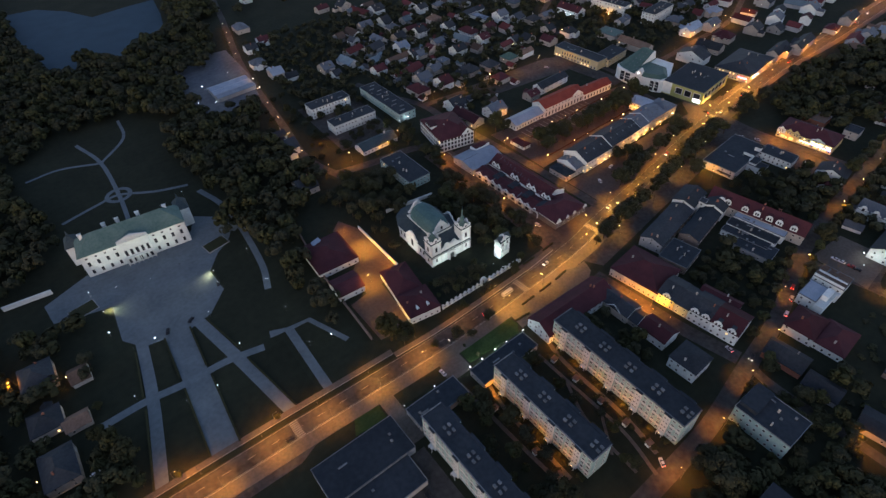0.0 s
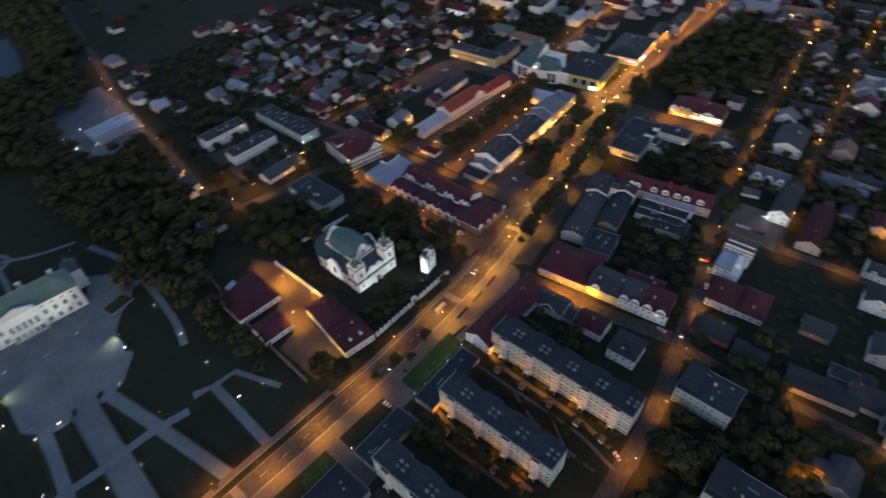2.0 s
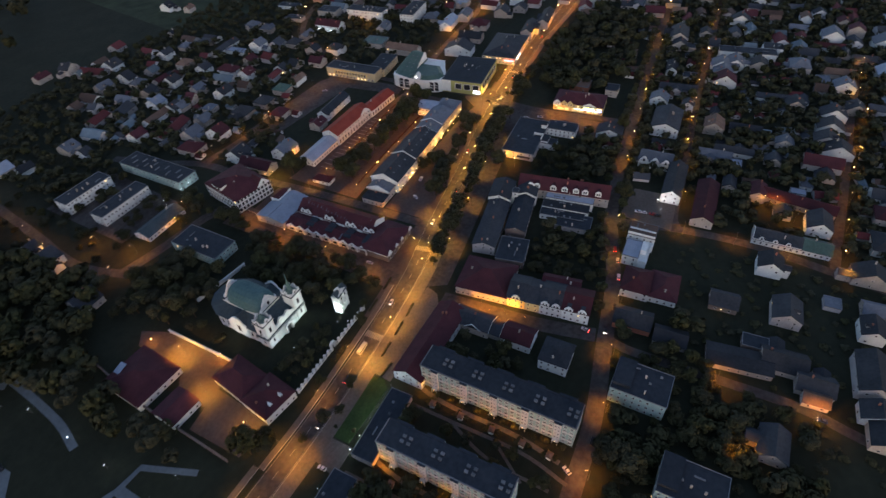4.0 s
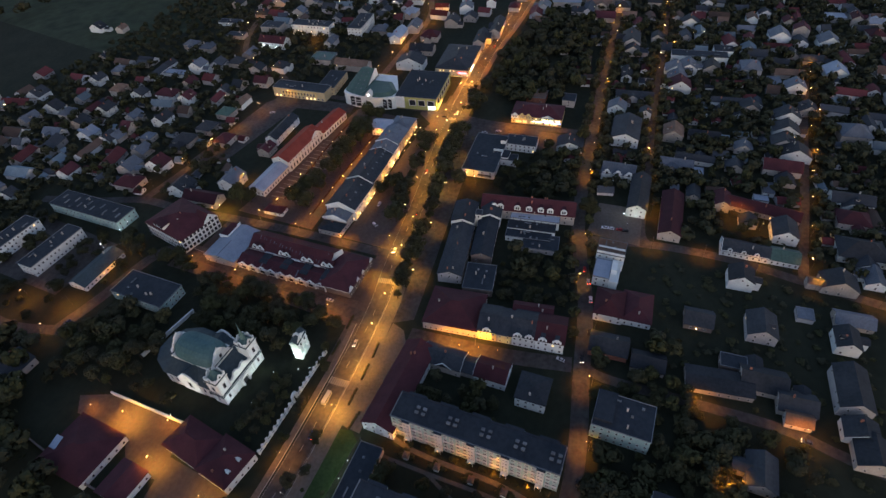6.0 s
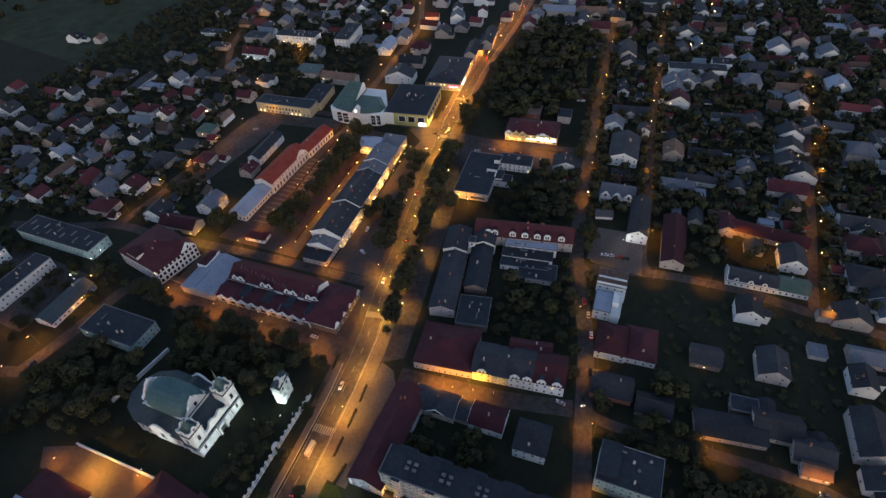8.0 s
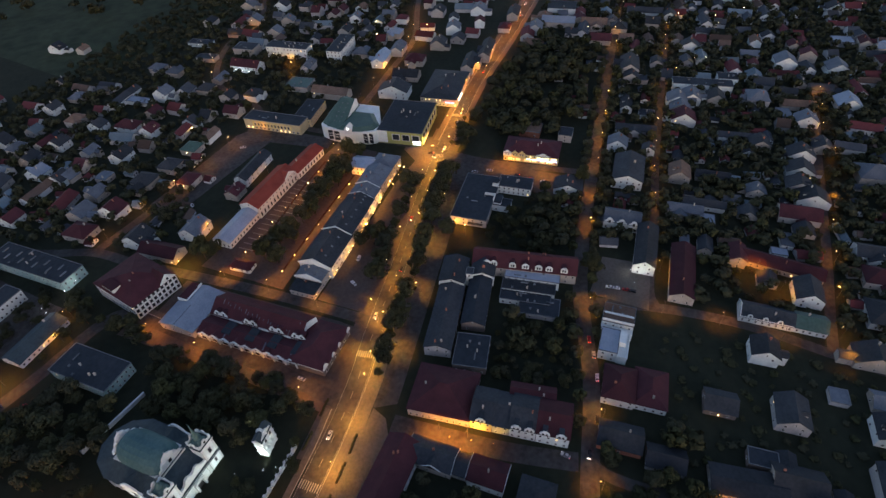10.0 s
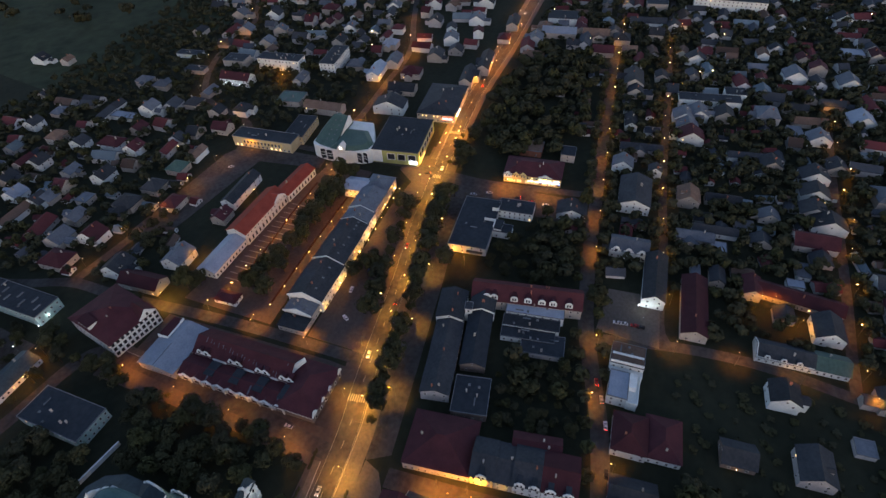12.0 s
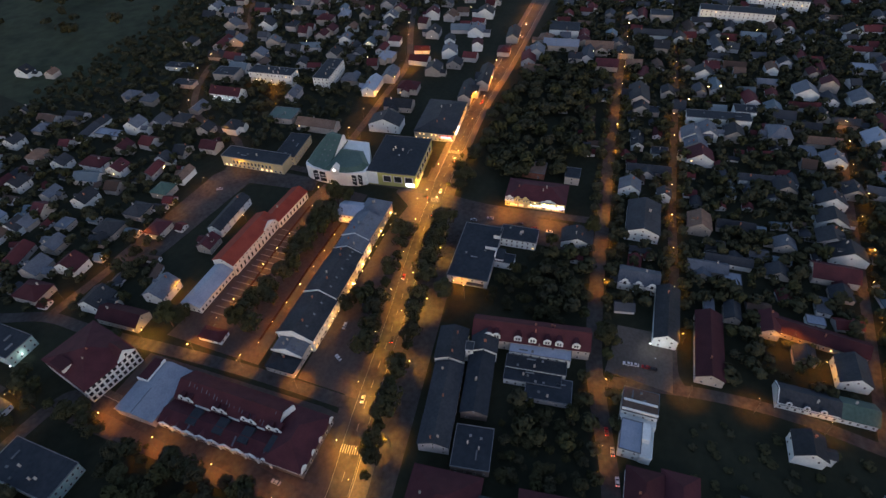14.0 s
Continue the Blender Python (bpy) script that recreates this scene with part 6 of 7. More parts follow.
annex = building("flat_block", "Long pale building with skylights in a dark flat roof", "office", 225, 386, 16, 64, 7.5, "flat", "felt", "panel", 0, chimneys=2, step=3.4, sides="ws")
for i in range(10):
    part("skylight", Geo().box(-2.2, 2.2, -0.5, 0.5, 0, 0.5).mesh("skylight", VENT), annex, m=pose(-2 + 4 * (i % 2), -27 + 6 * i, 7.7))
for i in range(3):
    building("canopy", "Pale ribbed metal market canopy", "canopy", 130, 497 + 9 * i, 37, 8.6, 4, "gable", "blue", "grey", 4, 1.4, sides="", chimneys=0, group="canopies")
building("hotel", "Four-storey pale hotel with a dark flat roof", "hotel", 540, 402, 14, 44, 11, "flat", "felt", "white", 6, chimneys=4, step=3.4, sides="ws")
building("flat_block", "Four-storey white block with a dark flat roof", "block of flats", 557, 352, 40, 15, 12, "flat", "felt", "white", 8, chimneys=3, step=3.4, sides="ws")
building("dormer_house", "White guest house with a dark red roof and dormers", "house", 500, 425, 13, 30, 6.5, "gable", "red", "white", 4, 4.5, ridge="y", chimneys=2, step=3)
building("school", "Long white school with rows of windows and a flat roof", "school", 800, 2, 16, 72, 13, "flat", "felt", "white", 2, chimneys=2, step=4.5, sides="ws")
building("school", "Long white school wing with a flat roof", "school", 850, -40, 16, 60, 12, "flat", "felt", "white", 2, chimneys=2, step=4.5, sides="ws")

# ---------------------------------------------------------------- houses
house(477.5, 653.6, 11, 16, 5, 'gx', 'grey', 'white')
house(483.5, 623.7, 11, 9, 5, 'gx', 'brown', 'cream')
house(422.1, 584.9, 9, 9, 4, 'gx', 'grey', 'white')
house(402.6, 544.6, 13, 10, 4, 'hip', 'grey', 'cream')
house(378.3, 546.7, 12, 12, 6, 'gx', 'grey', 'white')
house(369.1, 509.2, 14, 12, 6, 'hip', 'brown', 'cream')
house(367.5, 481.8, 11, 13, 6, 'gx', 'grey', 'white')
house(375.8, 455.7, 13, 20, 6, 'hip', 'red', 'white')
house(375.5, 433.1, 12, 13, 6, 'gx', 'red', 'white')
house(400.6, 452.1, 12, 12, 5, 'gx', 'red', 'cream')
house(414.8, 481.9, 9, 24, 3.5, 'flat', 'blue', 'white')
house(425.9, 500.2, 12, 10, 5, 'gx', 'grey', 'white')
house(428.1, 464.2, 13, 14, 8, 'gx', 'grey', 'white')
house(472.4, 511.4, 12, 14, 5, 'hip', 'blue', 'cream')
house(470.6, 488.7, 12, 14, 5, 'hip', 'blue', 'cream')
house(338.6, 427.9, 14, 13, 6, 'gx', 'grey', 'white')
house(335.7, 458, 12, 10, 5, 'gx', 'blue', 'cream')
house(336.3, 491.9, 12, 13, 6, 'gx', 'grey', 'white')
house(320, 448.3, 13, 9, 5, 'gy', 'red', 'cream')
house(300.3, 451.1, 11, 14, 5, 'gx', 'grey', 'white')
house(305.5, 448, 10, 12, 4, 'gx', 'blue', 'cream')
house(313.5, 420.5, 10, 10, 4, 'flat', 'blue', 'cream')
house(295.3, 409.7, 12, 12, 5, 'gx', 'blue', 'cream')
house(310.5, 384.9, 12, 10, 4, 'hip', 'grey', 'cream')
house(451.2, 435.7, 14, 13, 5, 'hip', 'grey', 'cream')
house(444.3, 405.7, 11, 12, 5, 'gx', 'grey', 'white')
house(453.9, 385.1, 14, 13, 6, 'hip', 'grey', 'white')
house(423.8, 384.8, 12, 14, 5, 'gy', 'red', 'cream')
house(412, 403.2, 14, 10, 4, 'gy', 'grey', 'cream')
house(399.1, 410.4, 9, 12, 4, 'gx', 'grey', 'white')
house(385.4, 379.3, 16, 8, 5, 'gx', 'brown', 'white')
house(365.7, 381.5, 13, 13, 5, 'hip', 'green', 'cream')
house(340.8, 381.7, 14, 14, 5, 'hip', 'grey', 'cream')
house(330, 354.8, 14, 12, 5, 'hip', 'red', 'cream')
house(329.1, 312.8, 12, 10, 5, 'gx', 'red', 'cream')
house(357.2, 317.2, 36, 10, 6, 'gx', 'grey', 'white')
house(534.9, 509.9, 10, 26, 4, 'flat', 'grey', 'white')
house(506.9, 479.6, 10, 20, 4, 'flat', 'grey', 'cream')
house(473.1, 437, 16, 9, 4, 'gx', 'grey', 'white')
house(531.8, 448.4, 16, 22, 8, 'flat', 'grey', 'cream')
house(517.2, 366.3, 18, 9, 6, 'gx', 'blue', 'white')
house(484, 355.5, 18, 22, 5, 'flat', 'green', 'white')
house(477.6, 318.5, 12, 34, 6, 'gy', 'brown', 'cream')
house(496.9, 264.9, 16, 26, 7, 'gx', 'grey', 'white')
house(529, 268.1, 14, 24, 5, 'gy', 'grey', 'cream')
house(560.1, 330.9, 14, 16, 5, 'hip', 'blue', 'cream')
house(552.2, 305.2, 26, 12, 6, 'gx', 'blue', 'white')
house(577.2, 298.3, 20, 12, 6, 'gx', 'blue', 'cream')
house(559.7, 272.4, 14, 18, 6, 'hip', 'red', 'cream')
house(599.6, 263.8, 16, 14, 6, 'gx', 'grey', 'white')
house(678.8, 295.3, 16, 14, 6, 'gx', 'grey', 'white')
house(578.5, 444.6, 12, 14, 6, 'gx', 'blue', 'white')
house(598.2, 415.5, 14, 16, 6, 'gy', 'grey', 'white')
house(677.5, 424.5, 14, 18, 7, 'hip', 'red', 'cream')
house(668.4, 543.7, 14, 16, 6, 'gy', 'grey', 'cream')
house(653.4, 563, 14, 16, 5, 'gy', 'grey', 'white')
house(647.1, 480.8, 14, 16, 6, 'gx', 'grey', 'white')
house(636.3, 519.6, 14, 16, 6, 'gx', 'grey', 'white')
house(584.5, 536.4, 16, 12, 5, 'gx', 'grey', 'cream')
house(567, 486.8, 12, 18, 4, 'gy', 'grey', 'cream')
house(713.1, 474, 14, 20, 6, 'gy', 'blue', 'white')
house(738.5, 375.5, 14, 16, 6, 'gx', 'grey', 'white')
house(706.4, 357, 12, 14, 6, 'gx', 'grey', 'white')
house(601.6, 487.4, 12, 16, 5, 'gx', 'grey', 'cream')
house(745, 258.7, 16, 18, 6, 'gx', 'grey', 'white')
house(694.5, 253, 16, 16, 6, 'gx', 'grey', 'white')
house(696.2, 213.1, 26, 12, 6, 'gx', 'grey', 'cream')
house(657.9, 212.1, 14, 12, 5, 'hip', 'red', 'cream')
house(661.4, 180, 16, 14, 7, 'gx', 'blue', 'white')
house(684.9, 161.4, 14, 34, 6, 'gy', 'blue', 'white')
house(721.7, 165.6, 22, 30, 8, 'flat', 'grey', 'white')
house(689.8, 125, 14, 26, 6, 'gy', 'brown', 'cream')
house(655, 112.1, 14, 20, 5, 'gy', 'red', 'cream')
house(626.2, 173.5, 12, 20, 5, 'hip', 'brown', 'cream')
house(564.9, 218.7, 30, 11, 7, 'gx', 'grey', 'cream')
house(596.8, 212.2, 36, 11, 7, 'gx', 'grey', 'cream')
house(472.2, 135, 14, 16, 5, 'flat', 'brown', 'brick')
house(472.4, 107.4, 12, 10, 6, 'flat', 'grey', 'white')
house(785, 75.1, 16, 22, 8, 'flat', 'grey', 'white')
house(734.1, 79.3, 12, 36, 6, 'gy', 'grey', 'white')
house(686.5, 99.2, 16, 16, 6, 'hip', 'grey', 'cream')
house(599.4, 76.9, 26, 16, 8, 'gx', 'grey', 'white')
house(582.5, 62.4, 10, 8, 4, 'flat', 'grey', 'cream')
house(581.9, 73, 12, 12, 6, 'gx', 'grey', 'white')
house(532.1, 70, 18, 9, 5, 'gx', 'grey', 'white')
house(522.8, 52.6, 9, 12, 4, 'flat', 'grey', 'white')
house(550.9, 31.8, 14, 16, 6, 'gx', 'grey', 'white')
house(559.9, 21.3, 16, 14, 6, 'gx', 'grey', 'white')
house(582.7, 14, 12, 48, 7, 'flat', 'grey', 'white')
house(599.9, -5.6, 12, 16, 7, 'flat', 'grey', 'white')
house(563, 2.4, 14, 14, 6, 'gx', 'grey', 'white')
house(571.6, -29.1, 18, 16, 7, 'hip', 'blue', 'white')
house(538.8, 28.5, 10, 16, 5, 'gx', 'grey', 'white')
house(522.7, 25.1, 14, 18, 6, 'gx', 'red', 'white')
house(497.6, 58.1, 9, 30, 4, 'gy', 'grey', 'white')
house(470.7, 68, 12, 14, 6, 'gx', 'grey', 'white')
house(469.2, 45.5, 8, 9, 6, 'gx', 'grey', 'white')
house(660.8, 28.6, 12, 18, 5, 'gx', 'grey', 'white')
house(509.1, -15.4, 8, 28, 4, 'gy', 'grey', 'white')
house(648.5, -53, 16, 18, 6, 'gx', 'grey', 'white')
house(646.4, -94.2, 16, 18, 6, 'gx', 'grey', 'white')
house(572.5, -59.7, 10, 24, 4, 'gy', 'brown', 'cream')
house(554.1, -48.6, 14, 10, 4, 'flat', 'blue', 'white')
house(547.9, -63.9, 12, 16, 5, 'gx', 'blue', 'white')
house(711.3, -105, 14, 18, 5, 'flat', 'blue', 'white')
house(585, -96.2, 16, 18, 5, 'gx', 'blue', 'white')
house(496.7, -56.9, 12, 18, 5, 'gx', 'grey', 'white')
house(475.5, -55.4, 12, 18, 5, 'gx', 'grey', 'white')
house(445.9, 22, 15, 14, 6, 'gx', 'brown', 'cream')
house(451.7, 0.3, 9, 22, 4, 'gy', 'grey', 'cream')
house(442.6, -27.3, 9, 12, 4, 'gx', 'grey', 'cream')
house(596.6, 44.1, 14, 9, 4, 'gy', 'grey', 'cream')
house(617.6, 54.9, 12, 10, 5, 'gx', 'grey', 'white')
house(502.6, -30.1, 12, 14, 5, 'gx', 'grey', 'cream')
house(592.2, -51, 9, 18, 4, 'gy', 'grey', 'cream')
house(606.7, -78.5, 10, 18, 4, 'gy', 'grey', 'cream')
house(511.8, -71.6, 12, 14, 5, 'gx', 'grey', 'cream')
house(729.6, 53.4, 14, 14, 6, 'gx', 'grey', 'white')
house(658.9, -23.7, 10, 16, 4, 'gy', 'grey', 'cream')
house(614.1, -63.5, 14, 9, 4, 'gx', 'grey', 'cream')
house(793.8, -105.6, 14, 16, 6, 'gx', 'grey', 'white')
house(704.3, 108.7, 10, 10, 5, 'gx', 'grey', 'cream')
gabled = building("gabled_house", "White house with three shaped gables and a pale metal roof", "house", 384.5, 52, 14, 22, 6, "gable", "slate", "white", 3, 3.6, ridge="y", step=3.4, sides="ws")
for x in (-7.4, 0, 7.4):
    part("wall_gable", Geo().facade([(-3, 3.6), (3, 3.6), (3, 6.6), (1.9, 7.2), (1.4, 8.6), (0, 9.3), (-1.4, 8.6), (-1.9, 7.2), (-3, 6.6)], -0.2, 0.2).box(-0.7, 0.7, -0.28, -0.2, 5.2, 7.4, 1).mesh("wall_gable", WALL["white"], GLASS), gabled, "white shaped gable", pose(x, 7.2, 0, 0, 0, 180))
    part("gable_roof", Geo().facade([(-2.2, 5.6), (2.2, 5.6), (0, 8.4)], 0.2, 5.5).mesh("gable_roof", ROOF["slate"]), gabled, m=pose(x, 7.2, 0, 0, 0, 180))
house(408.3, 15.7, 9, 22, 4, 'gy', 'grey', 'cream')
house(417.8, 4.4, 8, 26, 4, 'gy', 'grey', 'white')
house(402.9, 1.5, 9, 9, 3, 'flat', 'blue', 'white')
house(377.7, 13.4, 10, 5, 3, 'flat', 'blue', 'white')
house(376.6, 1.7, 12, 8, 4, 'gx', 'grey', 'cream')
house(372.8, -16.1, 14, 9, 6, 'gx', 'red', 'cream')
house(397.5, -43.9, 12, 7, 3, 'flat', 'blue', 'white')
house(384.9, -39.5, 6, 9, 3, 'flat', 'blue', 'white')
house(353.6, -52.2, 16, 14, 6, 'gx', 'grey', 'white')
house(304, -29, 12, 13, 7, 'gx', 'grey', 'white')
house(271, -40, 16, 14, 6, 'gx', 'grey', 'grey')
house(424.8, -51.8, 14, 24, 5, 'gy', 'red', 'cream')
house(444.2, -61, 12, 20, 5, 'gx', 'grey', 'white')
house(375.3, 129.4, 8, 12, 5, 'flat', 'grey', 'white')
house(409.9, -54.4, 9, 12, 3, 'gx', 'grey', 'cream')
house(417.4, -22.4, 9, 12, 3, 'gx', 'grey', 'cream')
house(358.5, -32.2, 9, 10, 3.5, 'gx', 'grey', 'cream')
house(267, -9.9, 12, 14, 4, 'gy', 'grey', 'umber')
house(276, -79, 13, 11, 6, 'gx', 'grey', 'white')
house(293, -84, 10, 18, 3.5, 'gy', 'blue', 'cream')
house(289.2, -61.5, 8, 8, 3, 'flat', 'slate', 'grey')
house(237.8, -41.2, 14, 20, 4, 'gy', 'grey', 'cream')
house(230, -55.3, 12, 16, 4, 'gy', 'grey', 'cream')
house(222, -56, 8, 11, 3.5, 'gy', 'brown', 'cream')
house(244.9, -78.4, 24, 14, 7, 'gx', 'grey', 'grey')
house(224.2, -80.4, 10, 14, 5, 'gx', 'grey', 'white')
house(188.8, -40.6, 16, 12, 5, 'gx', 'grey', 'cream')
house(233.5, 31, 13, 19, 4.2, 'gy', 'grey', 'brick')
house(230, 11, 11, 16, 3.6, 'gy', 'grey', 'grey')
house(244, -27.9, 8, 12, 4, 'flat', 'grey', 'umber')
house(213.9, -84.1, 14, 14, 5, 'gx', 'grey', 'cream')
house(350.5, -92.9, 18, 26, 5, 'hip', 'grey', 'white')
house(329.1, -97, 14, 10, 4, 'gx', 'blue', 'white')
house(317.6, -78.7, 12, 18, 5, 'gx', 'grey', 'cream')
house(399.7, -91.8, 12, 24, 5, 'gy', 'grey', 'white')
house(379.4, -90.9, 14, 18, 5, 'hip', 'red', 'cream')
house(485.4, -100.7, 18, 20, 6, 'hip', 'blue', 'cream')
house(456.1, -53.1, 12, 16, 5, 'gx', 'grey', 'white')
house(-72.7, 261, 15, 17, 6, 'hip', 'grey', 'cream')
house(-74, 229.9, 14, 14, 5, 'hip', 'grey', 'cream')
house(-73.1, 199.8, 14, 20, 6, 'hip', 'grey', 'cream')
house(-55.2, 250.5, 9, 11, 3.2, 'gx', 'brown', 'cream')
house(-62, 222, 11, 9, 3.2, 'gx', 'brown', 'cream')
house(193.8, 638.4, 14, 18, 5, 'hip', 'blue', 'cream')
house(179.6, 576.8, 12, 12, 5, 'gx', 'grey', 'white')
house(198.3, 588.9, 12, 10, 5, 'gx', 'red', 'white')
house(174.8, 505.4, 12, 14, 5, 'gx', 'blue', 'cream')
house(183.5, 490.7, 12, 10, 4, 'gx', 'grey', 'white')
house(170.5, 538.5, 14, 12, 5, 'hip', 'blue', 'white')
house(217.5, 482.9, 12, 14, 5, 'gx', 'blue', 'cream')
house(218.6, 465, 8, 12, 4, 'gx', 'grey', 'white')
house(124.5, 376.2, 14, 16, 6, 'gx', 'grey', 'white')
house(111.9, 321.6, 14, 16, 5, 'gx', 'grey', 'cream')
house(128, 398.4, 8, 10, 4, 'gx', 'grey', 'white')
house(338.2, 580.9, 14, 16, 5, 'gx', 'grey', 'white')
house(323.8, 542.2, 10, 18, 5, 'gx', 'grey', 'white')
house(292.4, 504.9, 10, 18, 5, 'gy', 'blue', 'cream')
house(300.5, 473.9, 12, 14, 5, 'gx', 'blue', 'white')
house(254.3, 444.8, 12, 12, 5, 'gx', 'red', 'white')
house(259.5, 386.6, 14, 18, 5, 'hip', 'red', 'cream')
house(284.4, 381.9, 12, 16, 6, 'gx', 'red', 'white')
house(275.4, 402.6, 14, 14, 5, 'gx', 'blue', 'cream')
house(319.7, 386.7, 14, 16, 5, 'hip', 'grey', 'cream')
house(332.5, 502.7, 14, 12, 5, 'gx', 'red', 'cream')
house(266.9, 342.8, 14, 16, 6, 'gx', 'grey', 'white')
house(286.2, 312.9, 16, 14, 6, 'gx', 'blue', 'white')
house(262.5, 320, 12, 27, 5, 'gy', 'red', 'cream')
house(235.5, 723.6, 12, 12, 5, 'gx', 'grey', 'white')

# ---------------------------------------------------------------- far streets of houses
TAKEN = [(o.matrix_basis.translation.x, o.matrix_basis.translation.y) for o in scene.collection.objects if o.parent is None and o.type == "EMPTY" and o.get("category") not in ("tree", "street lamp", "car")]
WAYS = [p for w in (MAIN, SECOND, THIRD, FOURTH, CROSS, YARD_LANE, CHURCH_STREET, PARK_STREET, MARKET_STREET, NORTH_STREET, HILL_STREET, BACK_STREET) for p in smooth(w, 14)]
GRID = {}
for p in WAYS:
    GRID.setdefault((int(p.x // 20), int(p.y // 20)), []).append(p)


def on_way(x, y, r):
    i, j = int(x // 20), int(y // 20)
    return any((p.x - x) ** 2 + (p.y - y) ** 2 < r * r for a in (-1, 0, 1) for b in (-1, 0, 1) for p in GRID.get((i + a, j + b), ()))


r = random.Random(11)
for area, gap, n in ((((640, 230), (1000, 260), (1000, 700), (760, 640), (600, 520), (600, 330)), 30, 34), (((680, -320), (1000, -320), (1000, 200), (640, 190), (650, 100)), 30, 26),
                     (((240, -330), (660, -330), (660, -100), (420, -100), (240, -110)), 28, 26), (((300, 430), (480, 560), (520, 700), (420, 820), (290, 640)), 28, 5)):
    for x, y in scatter(area, gap, n):
        if n and not on_way(x, y, 11) and all((x - a) ** 2 + (y - b) ** 2 > 17 ** 2 for a, b in TAKEN):
            n -= 1
            TAKEN.append((x, y))
            house(round(x, 1), round(y, 1), r.choice((11, 13, 15)), r.choice((10, 12, 14)), r.choice((5, 6, 7)), r.choice(("gx", "gx", "gy", "hip")), r.choice(("grey", "grey", "red", "red", "blue", "brown")), r.choice(("white", "cream", "cream")), 8 + r.uniform(-8, 8))

def far_town(name, label, places, size, seed):
    """Distant roofs that nobody could count, in one mesh: bodies with gabled roofs and eaves."""
    q, g = random.Random(seed), Geo()
    for x, y in places:
        L, W, h = q.uniform(*size), q.uniform(*size), q.uniform(0.42, 0.6) * size[0]
        a, c = radians(8 + q.uniform(-9, 9) + 90 * q.randint(0, 1)), Geo()
        L *= q.choice((1, 1, 1.5, 2.0))
        rise, wall, top = W * 0.3, q.choice((0, 1, 7, 7)), q.choice((2, 2, 2, 3, 3, 3, 4, 5))
        c.profile([(-W / 2, 0), (W / 2, 0), (W / 2, h), (0, h + rise), (-W / 2, h)], -L / 2, L / 2, wall)
        r2 = roof_geo(L, W, h, "gable", rise, 0.4)
        c.add(r2.v, r2.f, top)
        for i in (-0.25, 0.25):
            c.box(-L / 2 - 0.05, -L / 2 + 0.1, W * i - 0.5, W * i + 0.5, h * 0.4, h * 0.4 + 1.3, 6)
            c.box(L * i - 0.5, L * i + 0.5, -W / 2 - 0.05, -W / 2 + 0.1, h * 0.4, h * 0.4 + 1.3, 6)
        for k, (p, f) in enumerate(zip(c.f, c.m)):
            g.f.append(tuple(n + len(g.v) for n in p))
            g.m.append(f)
        g.v += [(x + u * math.cos(a) - v * math.sin(a), y + u * math.sin(a) + v * math.cos(a), w) for u, v, w in c.v]
    return solid(name, g, label, "houses", FAR_WALL, FAR_WALL, *FAR_ROOF, GLASS, FAR_WALL, kind="stuff")


def free(places, r1, r2):
    return [(x, y) for x, y in places if not on_way(x, y, r1) and all((x - a) ** 2 + (y - b) ** 2 > r2 * r2 for a, b in TAKEN)]


FAR = free(scatter([(600, 225), (680, 230), (1500, 300), (1500, 900), (1000, 760), (780, 640), (620, 510), (560, 500), (540, 400)], 25, 31), 10, 15) + free(scatter([(480, -420), (1500, -600), (1500, 180), (640, 185), (655, 105), (470, -100)], 25, 32), 10, 15) + free(scatter([(280, 400), (400, 400), (470, 480), (420, 600), (330, 640), (230, 500)], 30, 33), 9, 16)
far_town("far_houses", "Distant town houses with dark, red and grey roofs", FAR, (8.5, 14), 1)
TAKEN += FAR
SHEDS = free(scatter([(350, -110), (640, -110), (640, 170), (460, 90), (350, 90)], 17, 34), 8, 11.5) + free(scatter([(262, 310), (410, 366), (400, 420), (330, 560), (240, 470)], 17, 35), 8, 12)
far_town("garden_sheds", "Small sheds and garages in the gardens", SHEDS, (4.5, 8), 2)
TAKEN += SHEDS
q, g = random.Random(5), Geo()
for x, y in FAR[::6]:
    px, py = x + q.uniform(-9, 9), y + q.uniform(-9, 9)
    g.disc(px, py, 0, 6.0, 0.1, 0.06, 5).box(px - 0.35, px + 0.35, py - 0.2, py + 0.2, 6.0, 6.25, 1)
solid("far_lamps", g, "Distant glowing street lamps", "street lamps", METAL, BULB, kind="stuff")

# ---------------------------------------------------------------- street lamps
def lamps(pts, gap, start, offset, power=1.0, cone=160, colour=ORANGE):
    for x, y, a in along(pts, gap, start, offset):
        side = offset
        if power < 0.45 and built_on(x, y, 1.2):  # a house stands there: the lamp is across the street
            side = -offset
            x, y = x + 2 * side * -math.sin(radians(a)), y + 2 * side * math.cos(radians(a))
        street_lamp(x, y, a + (-90 if side > 0 else 90), power, cone=cone, colour=colour)


lamps(MAIN[1:6], 29, 10, 6.4, 0.3, 138, (1.0, 0.36, 0.03))
street_lamp(253.5, 298, 0, 0.7, colour=AMBER)
street_lamp(13.4, 161.6, 0, 0.5)
street_lamp(-34, 163, 0, 0.5)
street_lamp(88.6, 163.6, 0, 0.4)
lamps(MAIN[1:5], 27, 24, -6.8, 0.62, 146, (1.0, 0.36, 0.03))
for x, y, p in ((112, 240, 1.3), (99, 212, 0.85), (94, 178, 0.5), (486, 208, 1.5), (431, 208, 1.5), (410, 201, 0.9)):
    street_lamp(x, y, 200, p, colour=AMBER)
for x, y, a in ((176, 145.5, 3), (200, 149, 6), (222, 152, 10), (150, 144.5, 0)):
    street_lamp(x, y, a + 90, 0.55 if x > 210 else 1.0, colour=AMBER)
